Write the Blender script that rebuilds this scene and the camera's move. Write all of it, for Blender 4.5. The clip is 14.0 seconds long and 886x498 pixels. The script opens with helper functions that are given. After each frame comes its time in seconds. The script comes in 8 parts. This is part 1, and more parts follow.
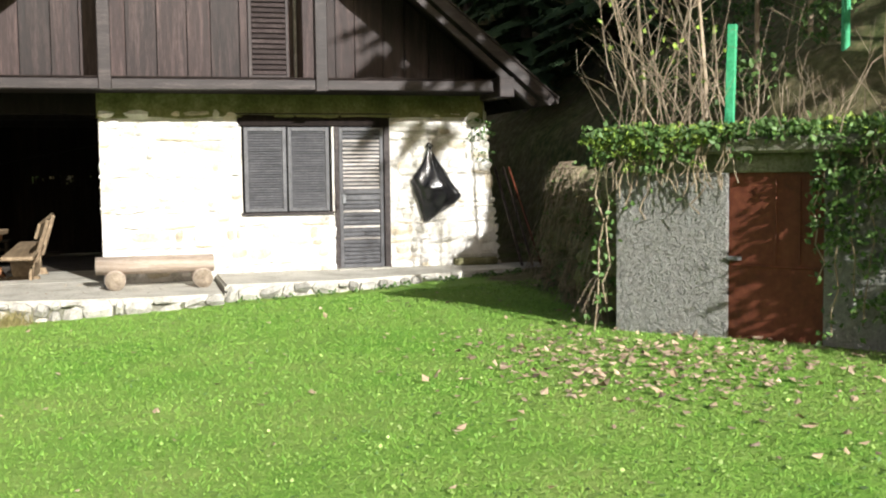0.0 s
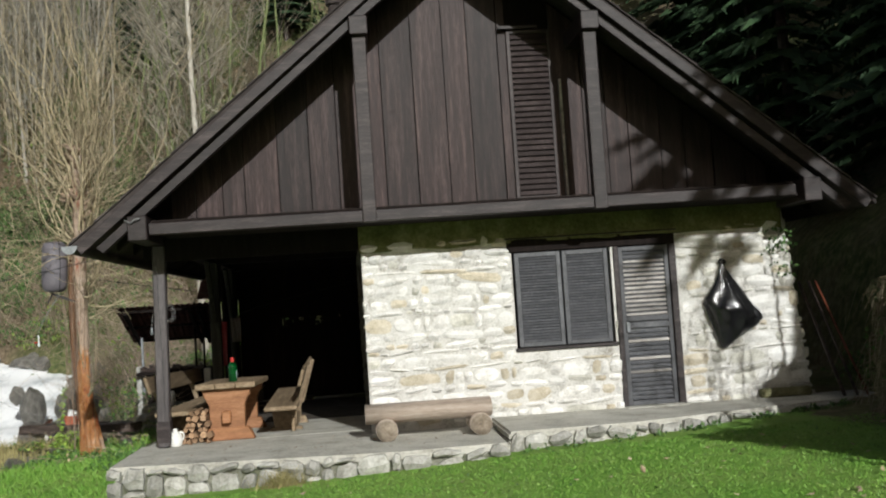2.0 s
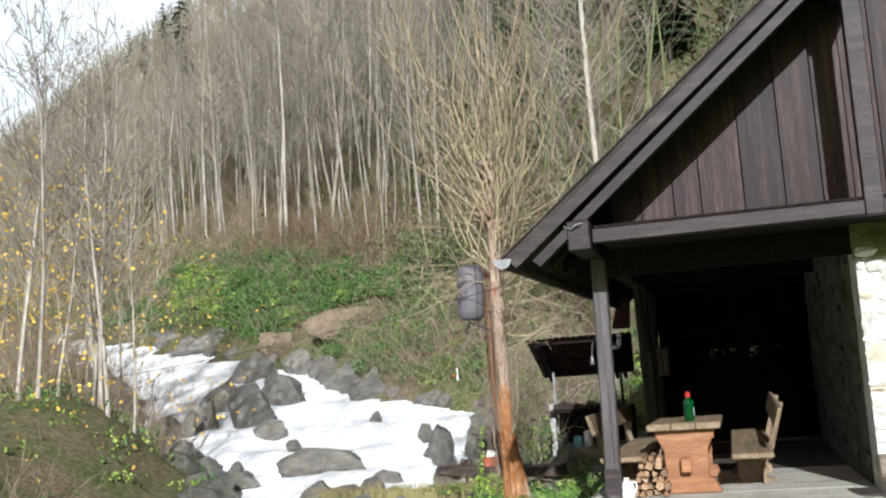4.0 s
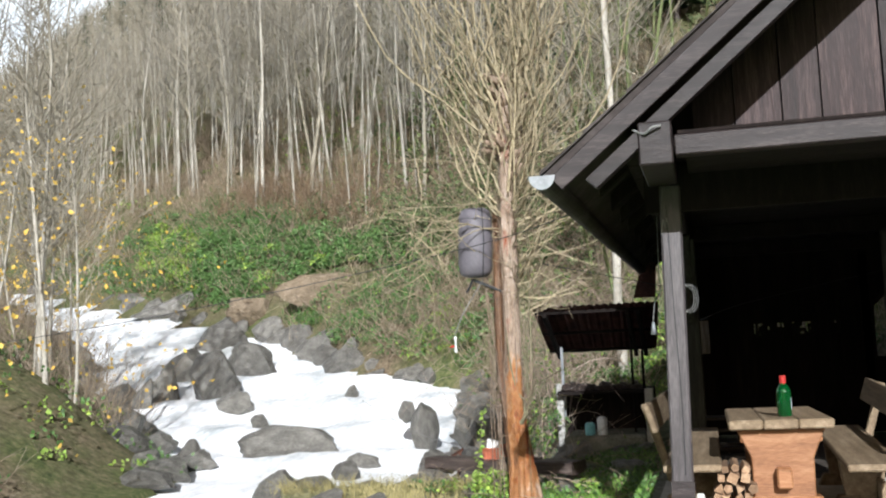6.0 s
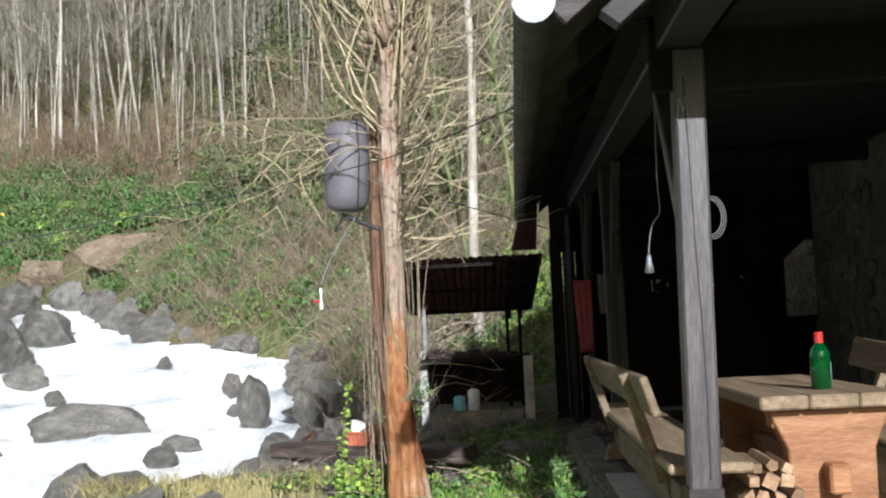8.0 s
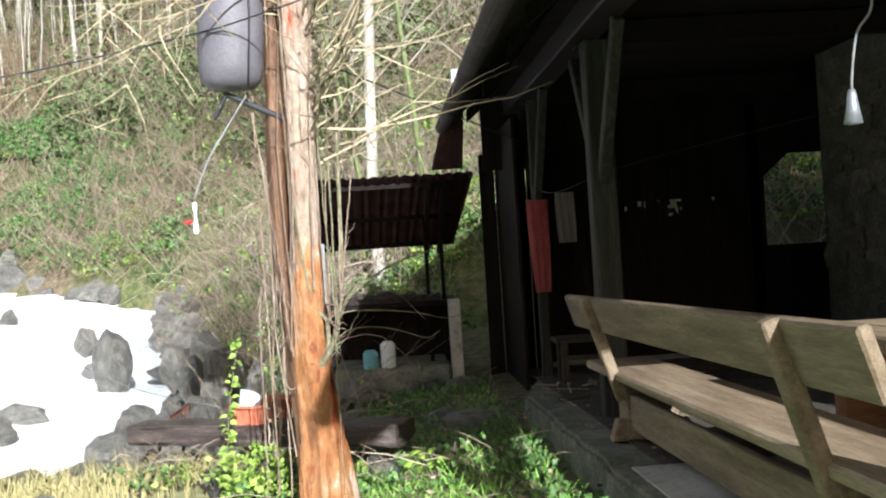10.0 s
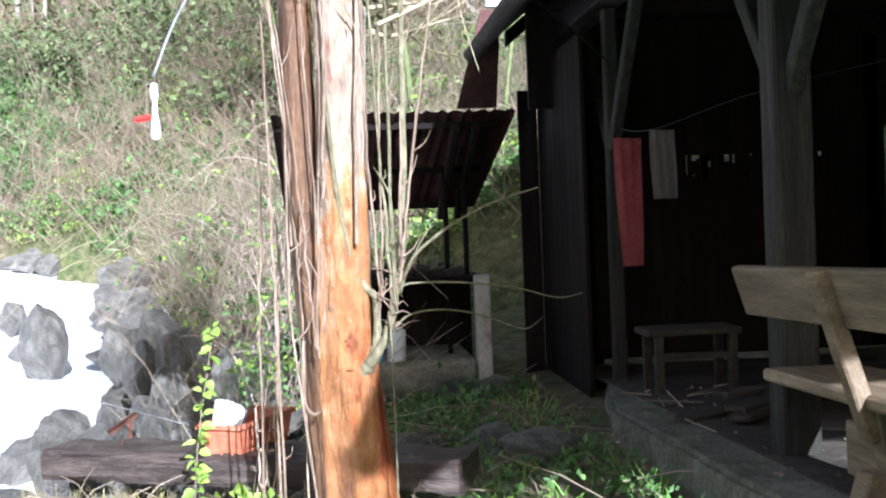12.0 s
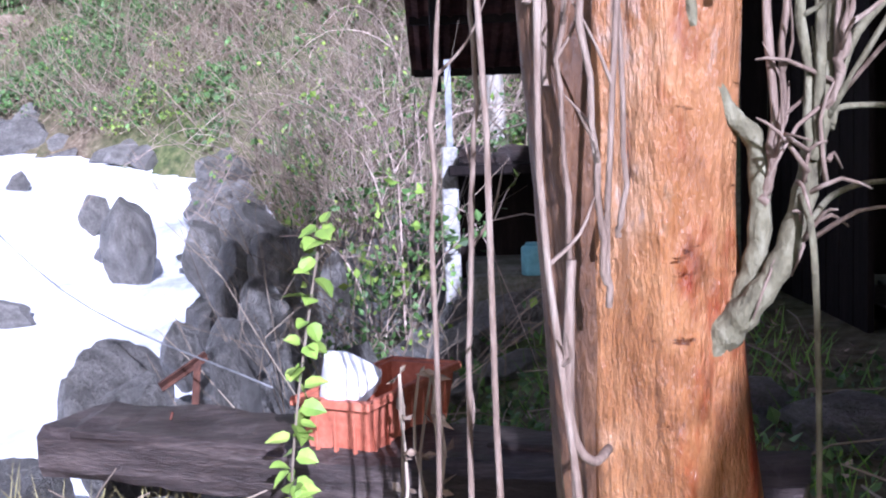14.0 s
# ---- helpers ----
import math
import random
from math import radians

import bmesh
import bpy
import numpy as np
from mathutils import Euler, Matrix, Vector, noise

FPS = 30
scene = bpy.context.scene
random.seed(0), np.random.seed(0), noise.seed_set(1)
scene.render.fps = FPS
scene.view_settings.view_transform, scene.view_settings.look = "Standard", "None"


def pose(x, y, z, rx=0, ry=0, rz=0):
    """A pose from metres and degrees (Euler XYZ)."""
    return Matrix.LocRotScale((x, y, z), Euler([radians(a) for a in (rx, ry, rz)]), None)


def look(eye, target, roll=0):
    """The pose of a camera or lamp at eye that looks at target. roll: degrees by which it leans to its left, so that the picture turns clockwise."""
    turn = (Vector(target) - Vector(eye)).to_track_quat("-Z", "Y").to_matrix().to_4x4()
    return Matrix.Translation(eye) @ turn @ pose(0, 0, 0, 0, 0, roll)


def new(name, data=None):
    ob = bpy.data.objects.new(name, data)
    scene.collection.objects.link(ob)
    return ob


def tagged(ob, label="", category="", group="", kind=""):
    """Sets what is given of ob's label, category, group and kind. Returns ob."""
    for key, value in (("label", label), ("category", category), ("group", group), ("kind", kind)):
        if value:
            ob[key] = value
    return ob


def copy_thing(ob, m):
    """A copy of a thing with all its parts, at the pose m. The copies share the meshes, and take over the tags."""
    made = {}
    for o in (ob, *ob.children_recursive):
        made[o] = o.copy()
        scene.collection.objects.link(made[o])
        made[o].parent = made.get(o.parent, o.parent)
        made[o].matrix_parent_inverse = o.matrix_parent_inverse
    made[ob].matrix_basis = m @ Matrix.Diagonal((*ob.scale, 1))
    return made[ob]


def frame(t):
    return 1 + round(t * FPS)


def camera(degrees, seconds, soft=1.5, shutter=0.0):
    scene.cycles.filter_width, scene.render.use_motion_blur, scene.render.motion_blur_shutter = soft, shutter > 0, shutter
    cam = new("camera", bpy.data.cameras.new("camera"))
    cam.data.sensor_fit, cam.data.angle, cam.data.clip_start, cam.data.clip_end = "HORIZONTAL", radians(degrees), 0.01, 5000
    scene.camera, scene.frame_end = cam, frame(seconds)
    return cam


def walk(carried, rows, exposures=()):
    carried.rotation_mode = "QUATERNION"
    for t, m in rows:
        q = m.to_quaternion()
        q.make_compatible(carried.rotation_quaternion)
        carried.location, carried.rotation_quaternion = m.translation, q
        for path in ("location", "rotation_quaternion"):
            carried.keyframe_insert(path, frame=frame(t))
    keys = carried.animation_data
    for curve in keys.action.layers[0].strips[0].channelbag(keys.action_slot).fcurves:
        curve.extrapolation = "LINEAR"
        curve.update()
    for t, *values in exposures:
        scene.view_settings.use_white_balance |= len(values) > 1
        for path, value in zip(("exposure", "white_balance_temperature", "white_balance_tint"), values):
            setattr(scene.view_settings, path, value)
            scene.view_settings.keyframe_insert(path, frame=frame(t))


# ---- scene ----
cam = camera(45.0, 14.0, soft=2.1)
PATH = [
    (0, (-0.174, 0.041, 1.689), (0.380, 1.957, 1.546), -0.7),
    (0.5, (-0.271, 0.362, 1.695), (0.269, 2.283, 1.567), -3.4),
    (1, (-0.314, 0.766, 1.714), (-0.060, 2.746, 1.593), -2.8),
    (1.5, (-0.504, 1.179, 1.689), (-0.411, 3.175, 1.611), -2.3),
    (2, (-0.671, 1.646, 1.751), (-0.498, 3.636, 1.856), -3.8),
    (2.5, (-0.847, 2.112, 1.715), (-0.850, 4.084, 2.047), -3.2),
    (3, (-1.150, 2.600, 1.684), (-1.408, 4.571, 1.902), -4.8),
    (3.5, (-1.409, 3.213, 1.704), (-1.846, 5.153, 1.912), -4.7),
    (3.7, (-1.522, 3.414, 1.693), (-2.020, 5.338, 1.921), -4.4),
    (5.8, (-2.524, 6.366, 1.658), (-3.005, 8.299, 1.840), -3.3),
    (6, (-2.638, 6.606, 1.635), (-3.109, 8.542, 1.812), -2.7),
    (6.5, (-2.942, 7.195, 1.617), (-3.222, 9.167, 1.802), -4.6),
    (7, (-3.216, 7.828, 1.596), (-3.541, 9.797, 1.728), -3.9),
    (7.5, (-3.479, 8.410, 1.570), (-3.669, 10.398, 1.679), -4.7),
    (8, (-3.670, 9.090, 1.523), (-3.798, 11.083, 1.629), -2.8),
    (8.5, (-3.840, 9.783, 1.472), (-3.887, 11.781, 1.557), -2.8),
    (9, (-3.966, 10.484, 1.412), (-3.966, 12.483, 1.455), -1.4),
    (9.2, (-4.012, 10.733, 1.436), (-4.013, 12.733, 1.458), -2.5),
    (11.3, (-4.461, 13.297, 1.295), (-4.257, 15.287, 1.263), -2.4),
    (11.5, (-4.508, 13.541, 1.290), (-4.348, 15.534, 1.234), -3.7),
    (12, (-4.654, 14.167, 1.248), (-4.462, 16.157, 1.205), -2.2),
    (12.5, (-4.779, 14.759, 1.184), (-4.656, 16.753, 1.088), -4.1),
    (13, (-4.874, 15.343, 1.141), (-4.800, 17.337, 0.999), -4.9),
    (13.5, (-4.884, 15.875, 1.096), (-4.726, 17.857, 0.883), -3.2),
    (14, (-4.919, 16.391, 1.051), (-4.928, 18.379, 0.831), -2.2),
]
EXPOSURES = [(0, 0.65, 6500, 9), (0.5, 0.18, 6400, 7), (1, -0.33, 6350, 5), (1.5, -0.27, 6250, 4), (2, -0.4, 6200, 6), (2.5, -0.1, 6100, 8), (3, 0.18, 6000, 9), (3.5, 0.16, 5950, 9), (6, 0.28, 5900, 9), (7.5, 0.3, 5800, 9), (9, 0.6, 5800, 9), (11.5, 1.42, 5650, 6), (12.5, 1.36, 4950, 23), (13.5, 0.9, 4950, 28), (14, 0.84, 4950, 30)]
walk(cam, [(t, look(eye, target, roll)) for t, eye, target, roll in PATH], EXPOSURES)

# ---- light ----
SUN = Vector((0.22, -1.0, 0.44)).normalized()
world = bpy.data.worlds.new("sky")
scene.world = world
world.use_nodes = True
_nt = world.node_tree
_sky = _nt.nodes.new("ShaderNodeTexSky")
_sky.sky_type = "NISHITA"
_sky.sun_disc = False
_sky.dust_density, _sky.air_density, _sky.ozone_density = 7.0, 1.0, 1.0
_sky.sun_elevation = math.asin(SUN.z)
_sky.sun_rotation = math.atan2(SUN.x, SUN.y)
_nt.links.new(_sky.outputs[0], _nt.nodes["Background"].inputs[0])
_nt.nodes["Background"].inputs[1].default_value = 0.05
sun_data = bpy.data.lights.new("sun", "SUN")
sun_data.energy, sun_data.angle, sun_data.color = 5.8, radians(0.5), (1.0, 0.97, 0.93)
sun = new("sun", sun_data)
sun.matrix_world = look(SUN * 60, (0, 0, 0))


# ---- materials ----
def material(name, base, dark=None, light=None, scale=6.0, fine=40.0, rough=0.8, bump=0.3, metal=0.0, stretch=(1, 1, 1),
             vary=0.0, island=0.0, spec=0.3, coat=0.0, depth=0.02, coords="Object"):
    """Base colour broken up by two noises, a darker and a lighter tone, and fine relief."""
    m = bpy.data.materials.new(name)
    m.use_nodes = True
    nt = m.node_tree
    n, link = nt.nodes, nt.links.new
    b = n["Principled BSDF"]
    dark = dark or tuple(c * 0.55 for c in base)
    light = light or tuple(min(1, c * 1.35) for c in base)
    tc = n.new("ShaderNodeTexCoord")
    mp = n.new("ShaderNodeMapping")
    mp.inputs["Scale"].default_value = stretch
    link(tc.outputs[coords], mp.inputs[0])
    big, small = n.new("ShaderNodeTexNoise"), n.new("ShaderNodeTexNoise")
    for node, sc, det in ((big, scale, 4), (small, fine, 6)):
        node.inputs["Scale"].default_value = sc
        node.inputs["Detail"].default_value = det
        node.inputs["Roughness"].default_value = 0.62
        link(mp.outputs[0], node.inputs["Vector"])
    if vary or island:
        rnd = n.new("ShaderNodeObjectInfo").outputs["Random"] if vary else n.new("ShaderNodeNewGeometry").outputs["Random Per Island"]
        off = n.new("ShaderNodeMath")
        off.operation = "MULTIPLY"
        off.inputs[1].default_value = 37.0
        link(rnd, off.inputs[0])
        for node in (big, small):
            node.noise_dimensions = "4D"
            link(off.outputs[0], node.inputs["W"])
    r1 = n.new("ShaderNodeValToRGB")
    r1.color_ramp.elements[0].color, r1.color_ramp.elements[1].color = (*dark, 1), (*light, 1)
    r1.color_ramp.elements[0].position, r1.color_ramp.elements[1].position = 0.32, 0.68
    mid = r1.color_ramp.elements.new(0.5)
    mid.color = (*base, 1)
    add = n.new("ShaderNodeMix")
    add.data_type = "FLOAT"
    add.inputs[0].default_value = 0.45
    link(big.outputs[0], add.inputs[2])
    link(small.outputs[0], add.inputs[3])
    link(add.outputs[0], r1.inputs[0])
    colour = r1.outputs[0]
    if vary or island:
        hsv = n.new("ShaderNodeHueSaturation")
        mr = n.new("ShaderNodeMapRange")
        k = vary or island
        mr.inputs[3].default_value, mr.inputs[4].default_value = 1 - k, 1 + k
        link(rnd, mr.inputs[0])
        link(mr.outputs[0], hsv.inputs["Value"])
        link(colour, hsv.inputs["Color"])
        colour = hsv.outputs[0]
    link(colour, b.inputs["Base Color"])
    b.inputs["Roughness"].default_value = rough
    b.inputs["Metallic"].default_value = metal
    b.inputs["Specular IOR Level"].default_value = spec
    b.inputs["Coat Weight"].default_value = coat
    if bump:
        bp = n.new("ShaderNodeBump")
        bp.inputs["Strength"].default_value = bump
        bp.inputs["Distance"].default_value = depth
        link(add.outputs[0], bp.inputs["Height"])
        link(bp.outputs[0], b.inputs["Normal"])
    return m


M_STONE = material("limewashed stone", (0.66, 0.643, 0.61), (0.36, 0.345, 0.315), (0.78, 0.77, 0.75), 7, 60, 0.92, 0.9, vary=0.13)
M_OCHRE = material("bare ochre stone", (0.5, 0.445, 0.345), (0.27, 0.235, 0.17), (0.66, 0.615, 0.53), 7, 60, 0.92, 0.9, vary=0.2)
M_GREYSTONE = material("bare grey stone", (0.48, 0.465, 0.41), (0.24, 0.23, 0.19), (0.66, 0.645, 0.59), 7, 60, 0.92, 0.9, vary=0.22)
M_ALGAESHADE = material("green stain with jetty shade", (0.12, 0.125, 0.05), (0.05, 0.055, 0.02), (0.24, 0.23, 0.12), 3, 30, 0.95, 0.7, vary=0.25)
M_MORTAR = material("lime mortar", (0.56, 0.545, 0.51), (0.19, 0.17, 0.14), (0.68, 0.665, 0.64), 5, 46, 0.95, 0.9)
M_RUBBLE = material("grey rubble stone", (0.33, 0.32, 0.29), (0.15, 0.145, 0.12), (0.52, 0.51, 0.475), 6, 44, 0.9, 0.8, vary=0.3)
M_CONCRETE = material("worn concrete", (0.44, 0.425, 0.375), (0.22, 0.21, 0.175), (0.58, 0.565, 0.515), 2.5, 30, 0.93, 0.5)
M_MOSSCON = material("mossy concrete", (0.16, 0.16, 0.12), (0.05, 0.07, 0.025), (0.3, 0.295, 0.25), 5, 34, 0.95, 0.9, depth=0.05)
M_BOARD = material("dark stained boards", (0.02, 0.0102, 0.0092), (0.006, 0.0032, 0.0028), (0.085, 0.054, 0.049), 3, 30, 0.5, 0.5, stretch=(6, 6, 0.35), vary=0.45, spec=0.3)
M_BEAM = material("dark stained beam", (0.0175, 0.0118, 0.0115), (0.007, 0.0046, 0.0044), (0.066, 0.05, 0.048), 3, 30, 0.5, 0.4, stretch=(0.7, 6, 6), vary=0.2, spec=0.35)
M_POST = material("weathered dark post", (0.058, 0.05, 0.052), (0.024, 0.02, 0.02), (0.13, 0.115, 0.117), 3, 40, 0.42, 0.4, stretch=(3, 3, 0.3), spec=0.5)
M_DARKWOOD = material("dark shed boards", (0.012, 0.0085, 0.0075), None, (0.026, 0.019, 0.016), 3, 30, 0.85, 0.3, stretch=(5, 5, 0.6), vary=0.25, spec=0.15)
M_SHUTTER = material("grey painted shutter", (0.07, 0.071, 0.078), (0.04, 0.04, 0.043), (0.12, 0.122, 0.13), 4, 40, 0.5, 0.2, vary=0.15, spec=0.4)
M_BLEACH = material("bleached door slats", (0.3, 0.28, 0.26), (0.07, 0.06, 0.055), (0.55, 0.53, 0.5), 3, 30, 0.5, 0.3, stretch=(1, 4, 4), vary=0.3, spec=0.45)
M_OAK = material("weathered bench planks", (0.2, 0.146, 0.09), (0.085, 0.058, 0.034), (0.36, 0.285, 0.195), 3, 30, 0.65, 0.5, stretch=(6, 0.5, 6), vary=0.18)
# stool and plank wood, dimmed in colour for the dark porch interior's shade
M_STOOL = material("old wood with porch shade", (0.042, 0.033, 0.024), (0.018, 0.014, 0.01), (0.085, 0.07, 0.052), 3, 30, 0.8, 0.4, stretch=(6, 0.5, 6), vary=0.3)
M_TABLE = material("orange stained wood", (0.275, 0.125, 0.055), (0.13, 0.056, 0.023), (0.42, 0.225, 0.115), 3, 28, 0.55, 0.35, stretch=(0.7, 5, 5), vary=0.12)
M_LOG = material("peeled grey log", (0.36, 0.295, 0.24), (0.19, 0.145, 0.11), (0.52, 0.45, 0.39), 3, 26, 0.85, 0.5, stretch=(0.5, 6, 6))
M_LOGEND = material("log end grain", (0.25, 0.205, 0.155), (0.11, 0.085, 0.06), (0.4, 0.34, 0.27), 9, 60, 0.9, 0.5)
M_FIREWOOD = material("split firewood", (0.24, 0.15, 0.088), (0.07, 0.042, 0.023), (0.44, 0.31, 0.2), 7, 44, 0.85, 0.6, vary=0.45)
M_WETLOG = material("dark weathered timber", (0.042, 0.029, 0.024), (0.012, 0.008, 0.006), (0.15, 0.115, 0.098), 3, 26, 0.45, 0.9, stretch=(0.7, 2.2, 9), spec=0.5)
M_BARK = material("grey brown bark", (0.29, 0.21, 0.15), (0.11, 0.075, 0.05), (0.48, 0.39, 0.31), 6, 40, 0.9, 0.9, stretch=(4, 4, 0.7))
M_DARKBARK = material("wet brown bark", (0.1, 0.046, 0.019), (0.03, 0.015, 0.008), (0.21, 0.108, 0.05), 7, 40, 0.5, 1.0, stretch=(2.5, 2.5, 0.7), spec=0.5)
M_TWIG = material("pale shoots", (0.33, 0.275, 0.175), (0.17, 0.135, 0.08), (0.49, 0.42, 0.29), 6, 40, 0.75, 0.4, island=0.3)
M_PALEBARK = material("pale alder bark", (0.31, 0.287, 0.24), (0.18, 0.166, 0.138), (0.52, 0.495, 0.445), 2, 18, 0.9, 0.3, stretch=(2, 2, 0.6), vary=0.25)
M_CROWN = material("bare twigs", (0.24, 0.216, 0.165), (0.145, 0.128, 0.095), (0.36, 0.33, 0.265), 1, 6, 0.9, 0, vary=0.25)
M_OLIVE = material("olive twigs", (0.13, 0.155, 0.062), (0.07, 0.088, 0.032), (0.215, 0.245, 0.115), 1, 6, 0.9, 0)
M_NEEDLE = material("spruce needles", (0.03, 0.06, 0.025), (0.014, 0.03, 0.013), (0.06, 0.1, 0.04), 2, 12, 0.85, 0, island=0.35)
M_ROCK = material("wet river rock", (0.145, 0.137, 0.12), (0.04, 0.037, 0.031), (0.31, 0.295, 0.265), 2.8, 20, 0.38, 1.0, vary=0.3, spec=0.5, depth=0.12)
M_PALEROCK = material("pale green-grey stone", (0.36, 0.39, 0.35), (0.2, 0.22, 0.19), (0.52, 0.55, 0.5), 4, 30, 0.6, 0.6)
M_MOSSROCK = material("mossy rock", (0.155, 0.15, 0.075), (0.05, 0.055, 0.022), (0.3, 0.28, 0.17), 3, 20, 0.85, 0.9, vary=0.15, depth=0.05)
M_STEEL = material("galvanised steel", (0.2, 0.21, 0.22), None, (0.3, 0.315, 0.325), 6, 40, 0.5, 0.1, metal=0.4)
M_ROOF = material("dark roof sheets", (0.038, 0.03, 0.028), None, (0.085, 0.072, 0.068), 2, 14, 0.8, 0.4)
M_TILE = material("red corrugated roofing", (0.075, 0.033, 0.028), (0.035, 0.017, 0.015), (0.17, 0.08, 0.065), 4, 30, 0.8, 0.4)
M_BARREL = material("dark grey plastic", (0.125, 0.115, 0.13), (0.09, 0.083, 0.094), (0.165, 0.155, 0.172), 3, 60, 0.55, 0.1, spec=0.4)
M_BAG = material("black plastic film", (0.012, 0.012, 0.013), None, (0.02, 0.02, 0.022), 5, 30, 0.22, 0.3, spec=0.6)
M_RUST = material("rust red painted door", (0.115, 0.034, 0.018), (0.06, 0.02, 0.012), (0.165, 0.055, 0.03), 2.5, 22, 0.6, 0.2)
M_OLDIRON = material("dark rusted iron", (0.075, 0.032, 0.02), (0.03, 0.014, 0.01), (0.14, 0.06, 0.035), 12, 60, 0.85, 0.5)
M_RENDER = material("rough cement render", (0.36, 0.36, 0.34), (0.22, 0.22, 0.2), (0.5, 0.5, 0.48), 16, 50, 0.95, 1.0, depth=0.16)
M_GREEN = material("green painted wood", (0.05, 0.36, 0.17), (0.03, 0.22, 0.1), (0.1, 0.5, 0.28), 6, 40, 0.55, 0.2)
M_TERRA = material("terracotta plastic", (0.5, 0.16, 0.09), (0.32, 0.09, 0.05), (0.62, 0.26, 0.17), 5, 40, 0.6, 0.15)
M_WHITE = material("white foam lump", (0.85, 0.85, 0.83), (0.7, 0.7, 0.67), (0.9, 0.9, 0.88), 6, 60, 0.8, 0.4)
M_WHITEPAINT = material("flaking white paint", (0.33, 0.325, 0.3), (0.1, 0.09, 0.07), (0.52, 0.51, 0.485), 9, 46, 0.8, 0.5)
M_CANW = material("white plastic can", (0.75, 0.78, 0.8), (0.6, 0.63, 0.65), None, 4, 30, 0.5, 0)
M_CANB = material("blue plastic can", (0.2, 0.46, 0.52), (0.12, 0.33, 0.4), None, 4, 30, 0.5, 0)
M_PINK = material("faded red cloth", (0.48, 0.14, 0.145), (0.34, 0.085, 0.09), (0.58, 0.22, 0.22), 4, 60, 0.9, 0.3)
M_CLOTH = material("grey striped rag", (0.3, 0.26, 0.23), (0.12, 0.1, 0.09), (0.5, 0.46, 0.42), 3, 50, 0.95, 0.4, stretch=(9, 9, 0.4))
M_CABLE = material("cable sheath", (0.2, 0.2, 0.195), None, None, 5, 30, 0.6, 0)
M_WIRE = material("black cable", (0.03, 0.03, 0.032), None, None, 5, 30, 0.6, 0)
M_RED = material("red plastic", (0.45, 0.035, 0.03), None, None, 5, 30, 0.45, 0)
M_SHRUB = material("olive green shrubs", (0.09, 0.115, 0.045), (0.045, 0.062, 0.024), (0.17, 0.195, 0.085), 3, 20, 0.7, 0, island=0.4)
M_LEAF = material("ivy leaves", (0.072, 0.142, 0.036), (0.034, 0.075, 0.019), (0.145, 0.24, 0.068), 3, 20, 0.55, 0, island=0.45, spec=0.4)
M_YELLEAF = material("yellow green leaves", (0.2, 0.3, 0.05), (0.1, 0.18, 0.03), (0.38, 0.45, 0.1), 3, 20, 0.55, 0, island=0.4)
M_GOLD = material("golden autumn leaves", (0.5, 0.33, 0.06), (0.34, 0.19, 0.035), (0.6, 0.46, 0.12), 3, 20, 0.7, 0, island=0.3)
M_DEADLEAF = material("dead leaves", (0.33, 0.245, 0.17), (0.14, 0.095, 0.06), (0.56, 0.47, 0.37), 4, 30, 0.85, 0.1, island=0.5)
M_GRASS = material("lawn blades", (0.16, 0.32, 0.045), (0.06, 0.19, 0.025), (0.35, 0.45, 0.12), 0.9, 7, 0.55, 0, island=0.24, spec=0.35)
M_SEDGE = material("dry grass", (0.27, 0.235, 0.1), (0.13, 0.125, 0.045), (0.43, 0.37, 0.19), 2, 12, 0.8, 0, island=0.3)
M_CANE = material("pinkish bramble canes", (0.4, 0.31, 0.25), (0.2, 0.14, 0.11), (0.58, 0.49, 0.41), 2, 12, 0.8, 0, island=0.35)
M_BRACKEN = material("rust brown bracken", (0.21, 0.145, 0.09), (0.1, 0.07, 0.042), (0.33, 0.25, 0.165), 2, 12, 0.85, 0, island=0.5)
M_BRUSH = material("dry brush stems", (0.29, 0.23, 0.165), (0.15, 0.115, 0.08), (0.45, 0.385, 0.29), 2, 12, 0.85, 0, island=0.4)

# side wall rubble, the shade under the porch roof put into its colour
M_WALLSHADE = material("rubble with porch shade", (0.075, 0.07, 0.055), (0.025, 0.023, 0.018), (0.17, 0.16, 0.13), 5, 40, 0.95, 0.7, vary=0.2)
M_SHOOT = material("brown grey stem bark", (0.21, 0.15, 0.108), (0.075, 0.05, 0.035), (0.38, 0.31, 0.24), 16, 80, 0.65, 0.7, stretch=(1, 1, 0.25))
M_LICHEN = material("grey green lichened bark", (0.16, 0.145, 0.085), (0.05, 0.042, 0.026), (0.32, 0.3, 0.2), 14, 60, 0.8, 1.0, stretch=(1, 1, 0.5))
M_FOAMSPRAY = material("old plaster jug", (0.7, 0.69, 0.66), (0.5, 0.49, 0.46), (0.8, 0.8, 0.78), 6, 40, 0.5, 0.1)
M_CLOVER = material("pale clover leaves", (0.32, 0.46, 0.13), (0.2, 0.36, 0.08), (0.46, 0.56, 0.26), 3, 20, 0.6, 0, island=0.3)
# post wood copy with a mossy tint, darkened to stand for porch shade
M_POSTSHADE = material("mossy post wood with porch shade", (0.027, 0.026, 0.02), (0.011, 0.01, 0.008), (0.07, 0.07, 0.05), 4, 30, 0.75, 0.5, stretch=(7, 7, 0.4), spec=0.25)
M_LOFT = material("dark brown shutter wood", (0.034, 0.025, 0.024), (0.016, 0.012, 0.0115), (0.075, 0.06, 0.058), 4, 40, 0.55, 0.3, vary=0.2, spec=0.3)
M_CLAY = material("bare clay bank", (0.2, 0.155, 0.105), (0.09, 0.07, 0.045), (0.36, 0.29, 0.21), 3, 18, 0.95, 1.0, depth=0.15)
